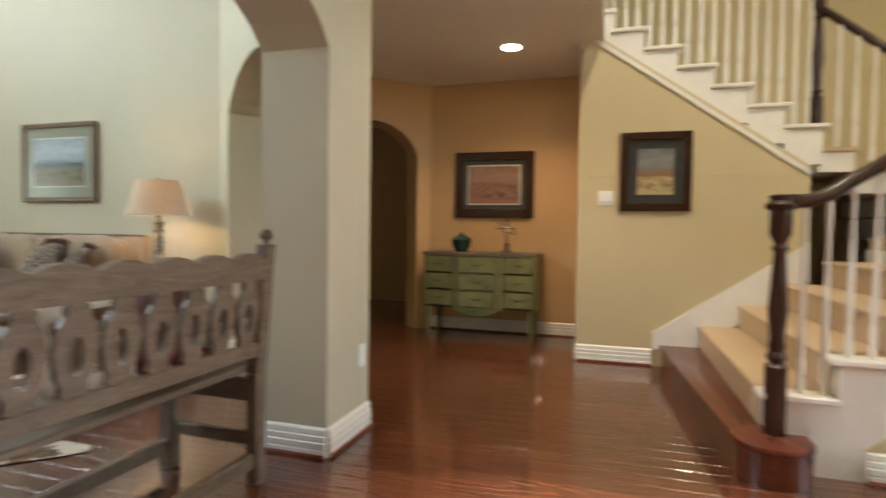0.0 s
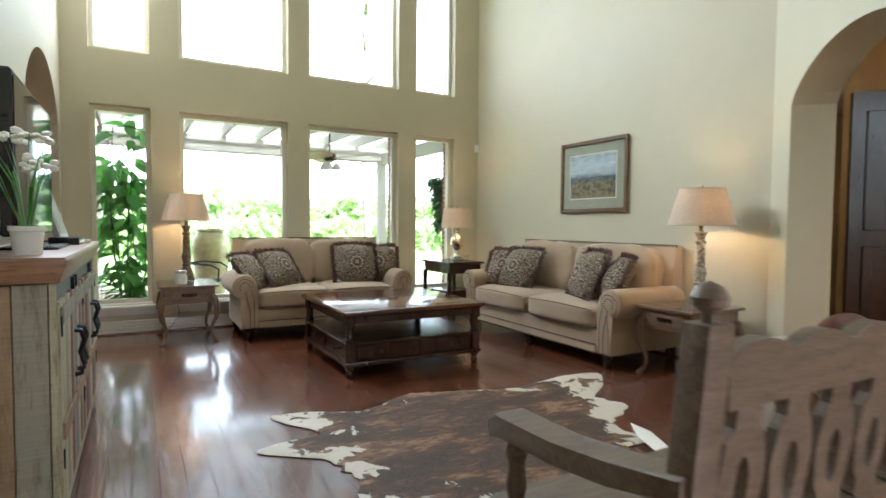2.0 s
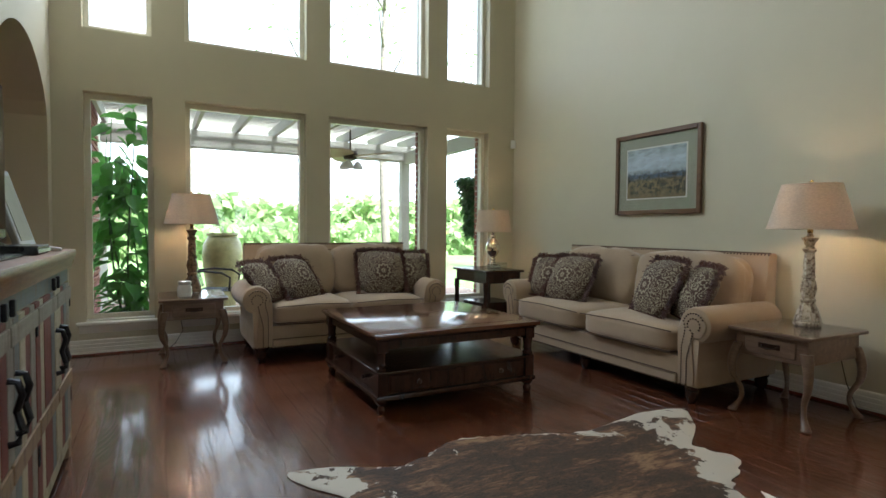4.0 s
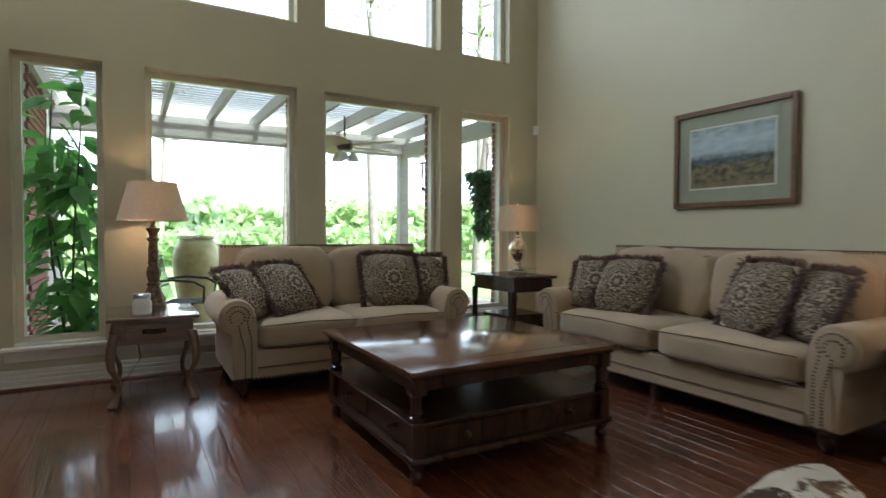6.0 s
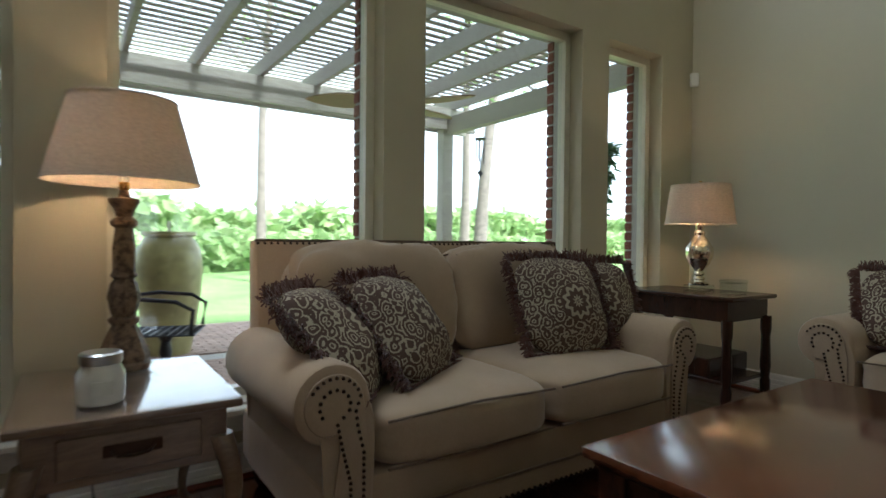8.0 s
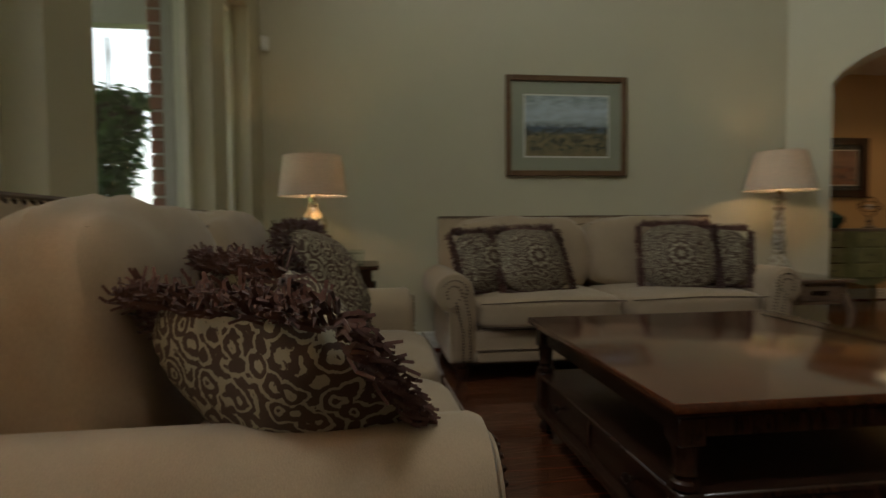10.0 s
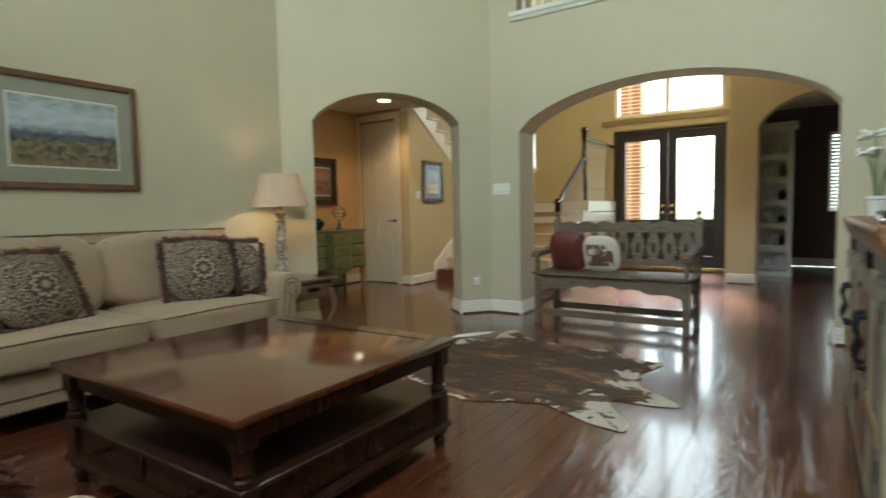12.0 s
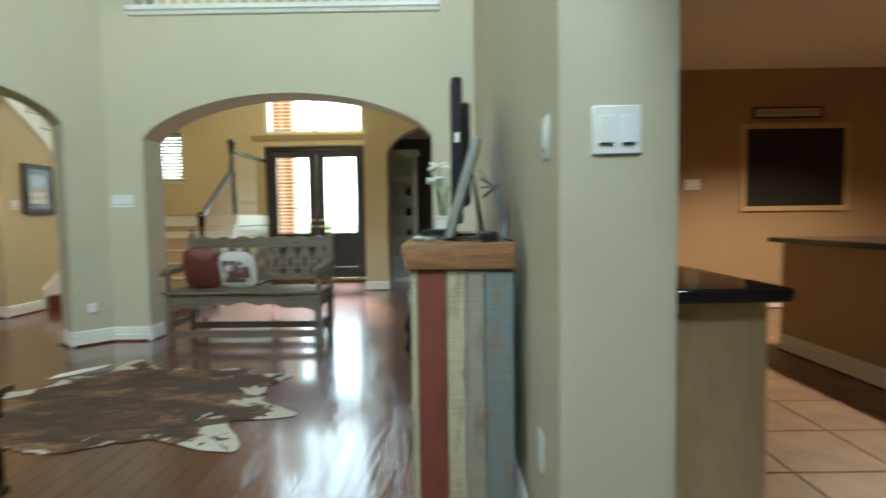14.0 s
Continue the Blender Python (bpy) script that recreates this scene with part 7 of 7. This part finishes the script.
def hanging_ivy():
    t = thing("hanging_ivy", pose(4.47, 8.45, 1.90), "dense dark ivy in a basket hanging from the pergola beam", "plant")
    part("chain", tube_bm([(0, 0, 0.31), (0.03, 0, 0.2), (0, 0, 0.1)], 0.006, 5), M["iron"], t)
    part("basket", lathe_bm([(0.0, -0.36), (0.12, -0.34), (0.2, -0.2), (0.21, -0.17), (0.0, -0.17)], 16), M["soil"], t)
    part("hook", tube_bm([(0, 0, 0.305), (0, 0, -0.18)], 0.006, 5), M["iron"], t)
    rng = random.Random(5)
    bm = bm_new()
    for i in range(1700):
        a = rng.uniform(0, 6.28)
        z = -0.06 - 0.80 * rng.random() ** 1.6
        r = 0.25 * math.sqrt(rng.random()) * (1.05 + 0.7 * z)
        m = Matrix.Translation((r * math.cos(a), r * math.sin(a), z)) @ pose(0, 0, 0, rng.uniform(-90, 30), rng.uniform(-40, 40), rng.uniform(0, 360))
        leaf_into(bm, m, rng.uniform(0.06, 0.11), 0.1)
    tagged(part("foliage", bm, M["ivy"], t), kind="stuff")


hanging_ivy()


def tree(x, y, height, radius, seed, lean=0.0, crown=900, leaf=0.16, spread=2.6, low=0.55):
    t = thing("tree", pose(x, y, -0.2), "tall thin yard tree with pale bark and airy leaves", "tree", "yard trees")
    rng = random.Random(seed)
    trunk = [Vector((lean * u + 0.12 * math.sin(5 * u + seed), 0.10 * math.cos(4 * u + seed), height * u)) for u in [i / 10 for i in range(11)]]
    bm = bm_new()
    tube(bm, trunk, radius, 10, taper=radius * 0.35)
    tips = []
    for k in range(11):
        u = rng.uniform(low, 0.95)
        p = trunk[int(u * 10)]
        a = rng.uniform(0, 6.28)
        ln = spread * rng.uniform(0.5, 1.0) * (1.2 - u * 0.6)
        q = p + Vector((ln * math.cos(a), ln * math.sin(a), ln * rng.uniform(0.2, 0.7)))
        mid = p.lerp(q, 0.5) + Vector((0, 0, -0.12 * ln))
        tube(bm, [p, mid, q], radius * 0.35, 6, taper=0.015)
        tips += [mid.lerp(q, 0.4), q, q.lerp(mid, 0.25)]
    part("trunk", bm, M["bark"], t)
    bm = bm_new()
    for i in range(crown):
        c = rng.choice(tips)
        p = c + Vector((rng.gauss(0, 0.45), rng.gauss(0, 0.45), rng.gauss(0, 0.35)))
        leaf_into(bm, Matrix.Translation(p) @ pose(0, 0, 0, rng.uniform(-90, 60), rng.uniform(-60, 60), rng.uniform(0, 360)), leaf * rng.uniform(0.6, 1.3))
    tagged(part("crown", bm, M["woods"], t), kind="stuff")


for i, (x, y, h, r, ln) in enumerate(((4.75, 20, 11, 0.15, 0.6), (7.25, 18.6, 12, 0.15, -0.2), (10.4, 17.5, 11, 0.22, 0.9), (2.0, 34, 12, 0.2, 0.2), (-3.0, 30, 11, 0.2, -0.4), (14.5, 24, 13, 0.25, 0.3), (9.5, 13.8, 9, 0.16, 0.5))):
    tree(x, y, h, r, 40 + i, ln, crown=420 if y < 25 else 350, leaf=0.17)


def woods(name, y, x0, x1, n, zmax, leaf, seed, label):
    rng = random.Random(seed)
    bm = None
    verts, faces = [], []
    for i in range(n):
        x = rng.uniform(x0, x1)
        top = zmax * (0.72 + 0.3 * noise.noise(Vector((x * 0.16, seed, 0))) + 0.2 * noise.noise(Vector((x * 0.6, seed, 4))))
        z = -0.2 + top * rng.random() ** 0.75
        yy = y + rng.uniform(-2.0, 3.0) + 1.5 * noise.noise(Vector((x * 0.3, z * 0.5, seed)))
        m = Matrix.Translation((x, yy, z)) @ pose(0, 0, 0, rng.uniform(-120, 60), rng.uniform(-60, 60), rng.uniform(0, 360))
        s = leaf * rng.uniform(0.6, 1.5)
        b = len(verts)
        for u, v in ((0, 0), (0.28, 0.4), (0, 1), (-0.28, 0.4)):
            verts.append(tuple(m @ Vector((s * u, s * v, -0.1 * s * v))))
        faces.append((b, b + 1, b + 2, b + 3))
    me = bpy.data.meshes.new(name)
    me.from_pydata(verts, [], faces)
    me.materials.append(M["woods"])
    ob = new(name, me)
    tagged(ob, label, "woods", kind="stuff")


woods("far_woods", 38, -40, 55, 26000, 4.2, 0.75, 3, "band of light green woodland behind the lawn")
woods("near_bushes", 27, -14, 34, 15000, 2.1, 0.42, 8, "green bushes at the edge of the lawn")
woods("front_bushes", -14, -10, 16, 9000, 1.0, 0.3, 12, "green shrubs before the front porch")

# brick porch column seen through the front door
pc = thing("porch_column", pose(3.30, -4.6, -0.05), "red brick column on the front porch", "column")
part("core", box_bm(-0.215, 0.215, -0.215, 0.215, 0, 4.4), M["mortar"], pc, smooth=False)

# ---- pieces: planks, tiles, pavers, bricks ----
def piece(name, me, m, parent):
    ob = new(name, me)
    ob.matrix_basis = m
    ob.parent = parent
    return ob


def mesh_of(bm, name, material):
    bmesh.ops.recalc_face_normals(bm, faces=bm.faces)
    me = bpy.data.meshes.new(name)
    bm.to_mesh(me)
    bm.free()
    me.materials.append(material)
    return me


def plank_mesh(w, ln):
    bm = bm_new()
    prism(bm, [(-w / 2, -0.015), (w / 2, -0.015), (w / 2, -0.0009), (w / 2 - 0.0012, 0), (-w / 2 + 0.0012, 0), (-w / 2, -0.0009)], -ln / 2, ln / 2, "y")
    return mesh_of(bm, "plank", M["plank"])


floor_ob = bpy.data.objects["floor"]
rng = random.Random(77)
PW = 0.105
lens = [0.9, 1.2, 1.5, 1.9]
plank_meshes = {ln: plank_mesh(PW - 0.0012, ln - 0.0012) for ln in lens}
rest_v, rest_f = [], []


def rest_plank(x, y0, y1):
    b = len(rest_v)
    a, c = x - PW / 2 + 0.0006, x + PW / 2 - 0.0006
    for y in (y0 + 0.0006, y1 - 0.0006):
        for px, pz in ((a, -0.015), (a, -0.0009), (a + 0.0012, 0.0), (c - 0.0012, 0.0), (c, -0.0009), (c, -0.015)):
            rest_v.append((px, y, pz))
    for i in range(5):
        rest_f.append((b + i, b + i + 1, b + 7 + i, b + 6 + i))
    rest_f.append((b + 5, b + 4, b + 3, b + 2, b + 1, b))
    rest_f.append((b + 6, b + 7, b + 8, b + 9, b + 10, b + 11))


x = XW - 0.25 + PW / 2 + 0.002
made = 0
while x < 8.0:
    y = -3.26 - rng.uniform(0, 0.9)
    while y < YN + 0.1:
        ln = rng.choice(lens)
        if -0.4 < x < 4.5 and y > 1.0 and y + ln < YN + 0.12 and made < 300:
            piece("plank", plank_meshes[ln], Matrix.Translation((x, y + ln / 2, 0)), floor_ob)
            made += 1
        else:
            y1 = min(y + ln, YN + 0.12)
            y0 = max(y, -3.27)
            if y1 - y0 > 0.01 and not (x > 4.6 and y0 > 5.0):
                rest_plank(x, y0, y1)
        y += ln
    x += PW
me = bpy.data.meshes.new("planks")
me.from_pydata(rest_v, [], rest_f)
M["plank_rest"] = wood("hand_scraped_hickory_rest", (0.032, 0.011, 0.006), (0.17, 0.048, 0.019), 0.24, (9, 1, 9), 1.6, 0.0, 0.0)
nt = M["plank_rest"].node_tree
me.materials.append(M["plank_rest"])
ob = new("planks", me)
ob.parent = floor_ob
tagged(ob, kind="stuff")
for mat in (M["plank"], M["plank_rest"]):
    nt = mat.node_tree
    b = nt.nodes["Principled BSDF"]
    geo = nt.nodes.new("ShaderNodeNewGeometry")
    sc = nt.nodes.new("ShaderNodeVectorMath")
    sc.operation = "MULTIPLY"
    sc.inputs[1].default_value = (1.0, 0.14, 1.0)
    nt.links.new(geo.outputs["Position"], sc.inputs[0])
    # cathedral grain: contour lines of a field drawn out along the boards, shifted board by board
    if mat is M["plank"]:
        rnd = nt.nodes.new("ShaderNodeObjectInfo").outputs["Random"]
    else:
        rnd = geo.outputs["Random Per Island"]
    shift = nt.nodes.new("ShaderNodeVectorMath")
    shift.operation = "MULTIPLY_ADD"
    nt.links.new(rnd, shift.inputs[0])
    shift.inputs[1].default_value = (3.0, 41.0, 11.0)
    nt.links.new(sc.outputs[0], shift.inputs[2])
    field = noise_tex(nt, shift.outputs[0], 4.2, 2, 0.45, 0.5)
    turns = nt.nodes.new("ShaderNodeMath")
    turns.operation = "MULTIPLY"
    turns.inputs[1].default_value = 150.0
    nt.links.new(field, turns.inputs[0])
    wave = nt.nodes.new("ShaderNodeMath")
    wave.operation = "SINE"
    nt.links.new(turns.outputs[0], wave.inputs[0])
    half = nt.nodes.new("ShaderNodeMath")
    half.operation = "MULTIPLY_ADD"
    half.inputs[1].default_value, half.inputs[2].default_value = 0.5, 0.5
    nt.links.new(wave.outputs[0], half.inputs[0])
    fine = nt.nodes.new("ShaderNodeVectorMath")
    fine.operation = "MULTIPLY"
    fine.inputs[1].default_value = (1.0, 0.06, 1.0)
    nt.links.new(shift.outputs[0], fine.inputs[0])
    pores = noise_tex(nt, fine.outputs[0], 150, 3, 0.6)
    grain = mix(nt, 0.45, half.outputs[0], pores)
    worn = noise_tex(nt, sc.outputs[0], 2.2, 3, 0.5)
    bump(nt, b, mix(nt, 0.3, grain, worn), 0.27, 0.010)
    src = b.inputs["Base Color"].links[0].from_socket
    figure = ramp(nt, grain, [(0.25, (0.020, 0.007, 0.004)), (0.55, (0.105, 0.030, 0.012)), (0.8, (0.18, 0.055, 0.021))])
    nt.links.new(mix(nt, 0.42, src, figure), b.inputs["Base Color"])
    b.inputs["Coat Weight"].default_value = 0.75
    b.inputs["Coat Roughness"].default_value = 0.11
    if mat is M["plank_rest"]:
        tone = nt.nodes.new("ShaderNodeHueSaturation")
        mr = add(nt, "ShaderNodeMapRange")
        mr.inputs["To Min"].default_value, mr.inputs["To Max"].default_value = 0.78, 1.22
        nt.links.new(geo.outputs["Random Per Island"], mr.inputs[0])
        src = b.inputs["Base Color"].links[0].from_socket
        nt.links.new(src, tone.inputs["Color"])
        nt.links.new(mr.outputs[0], tone.inputs["Value"])
        nt.links.new(tone.outputs[0], b.inputs["Base Color"])

# kitchen tiles
tile_me = mesh_of(box_bm(-0.222, 0.222, -0.222, 0.222, -0.012, 0, 0.003), "tile", M["tile"])
for i in range(8):
    for j in range(13):
        px, py = -0.81 - 0.45 * i, 0.75 + 0.45 * j
        if py < 7.4:
            piece("tile", tile_me, Matrix.Translation((px, py, 0)), kfloor)

# patio pavers
paver_me = mesh_of(box_bm(-0.097, 0.097, -0.047, 0.047, -0.02, 0.0, 0.004), "paver", M["paver"])
n = 0
for j in range(40):
    for i in range(12):
        px = -0.5 + 0.2 * i + (0.1 if j % 2 else 0)
        py = YN + 0.36 + 0.1 * j
        if n < 300 and px < 1.9:
            piece("paver", paver_me, Matrix.Translation((px, py, -0.085)), patio)
            n += 1
verts, faces = [], []
for j in range(47):
    for i in range(56):
        px = -4.9 + 0.2 * i + (0.1 if j % 2 else 0)
        py = YN + 0.36 + 0.1 * j
        if (-0.6 < px < 1.95 and j < 28) or px > 6.0:
            continue
        b = len(verts)
        for dx, dy in ((-0.097, -0.047), (0.097, -0.047), (0.097, 0.047), (-0.097, 0.047)):
            verts.append((px + dx, py + dy, -0.0975))
        for dx, dy in ((-0.093, -0.043), (0.093, -0.043), (0.093, 0.043), (-0.093, 0.043)):
            verts.append((px + dx, py + dy, -0.085))
        faces.append((b + 4, b + 5, b + 6, b + 7))
        for k in range(4):
            faces.append((b + k, b + (k + 1) % 4, b + 4 + (k + 1) % 4, b + 4 + k))
me = bpy.data.meshes.new("pavers")
me.from_pydata(verts, [], faces)
me.materials.append(M["paver"])
ob = new("pavers", me)
ob.parent = patio
tagged(ob, kind="stuff")

# bricks of the window reveals and the wall strips that show
wall_out = bpy.data.objects["wall_outside"]
brick_me = mesh_of(box_bm(-0.095, 0.095, -0.012, 0.045, -0.028, 0.028, 0.003), "brick", M["brick"])
half_me = mesh_of(box_bm(-0.045, 0.045, -0.012, 0.045, -0.028, 0.028, 0.003), "brick", M["brick"])
n = 0
for x0, x1 in WINDOWS:
    for side, xe in ((-1, x0 + 0.02), (1, x1 - 0.02)):
        for k in range(36):
            z = -0.06 + 0.068 * k
            if z > LOW1 + 0.1 or n >= 290:
                continue
            full = k % 2
            w = 0.095 if full else 0.045
            piece("brick", brick_me if full else half_me, Matrix.Translation((xe + side * (w - 0.006), YN + 0.235, z)), wall_out)
            n += 1
for k in range(60):
    z = 0.04 + 0.072 * k
    for i in range(2):
        for s in (-1, 1):
            o = 0.11 if (k + (s > 0)) % 2 else 0.0
            piece("brick", brick_me, Matrix.Translation((-0.105 + 0.21 * i, s * 0.175, z)), pc)

# brick return of the house beyond the west window
hw = thing("house_wing", pose(-0.15, 10.6, -0.15), "red brick wing of the house beside the patio", "house")
part("wall", box_bm(-3.0, -0.05, -1.6, 1.6, 0, 3.4), M["mortar"], hw, smooth=False)
rng = random.Random(3)
m90 = pose(0, 0, 0, 0, 0, 90)
for k in range(40):
    piece("brick", brick_me, Matrix.Translation((-0.165 - (0.1 if k % 2 else 0), -1.585, 0.05 + 0.072 * k)) @ Matrix.Rotation(math.pi, 4, "Z"), hw)
    for i in range(6):
        piece("brick", brick_me, Matrix.Translation((-0.066, -1.45 + 0.21 * i + (0.1 if k % 2 else 0), 0.05 + 0.072 * k)) @ m90 @ Matrix.Rotation(math.pi, 4, "Z"), hw)
part("window_recess", box_bm(-0.049, 0.02, 0.3, 1.2, 0.9, 2.2), M["white"], hw, "white window frame", smooth=False)
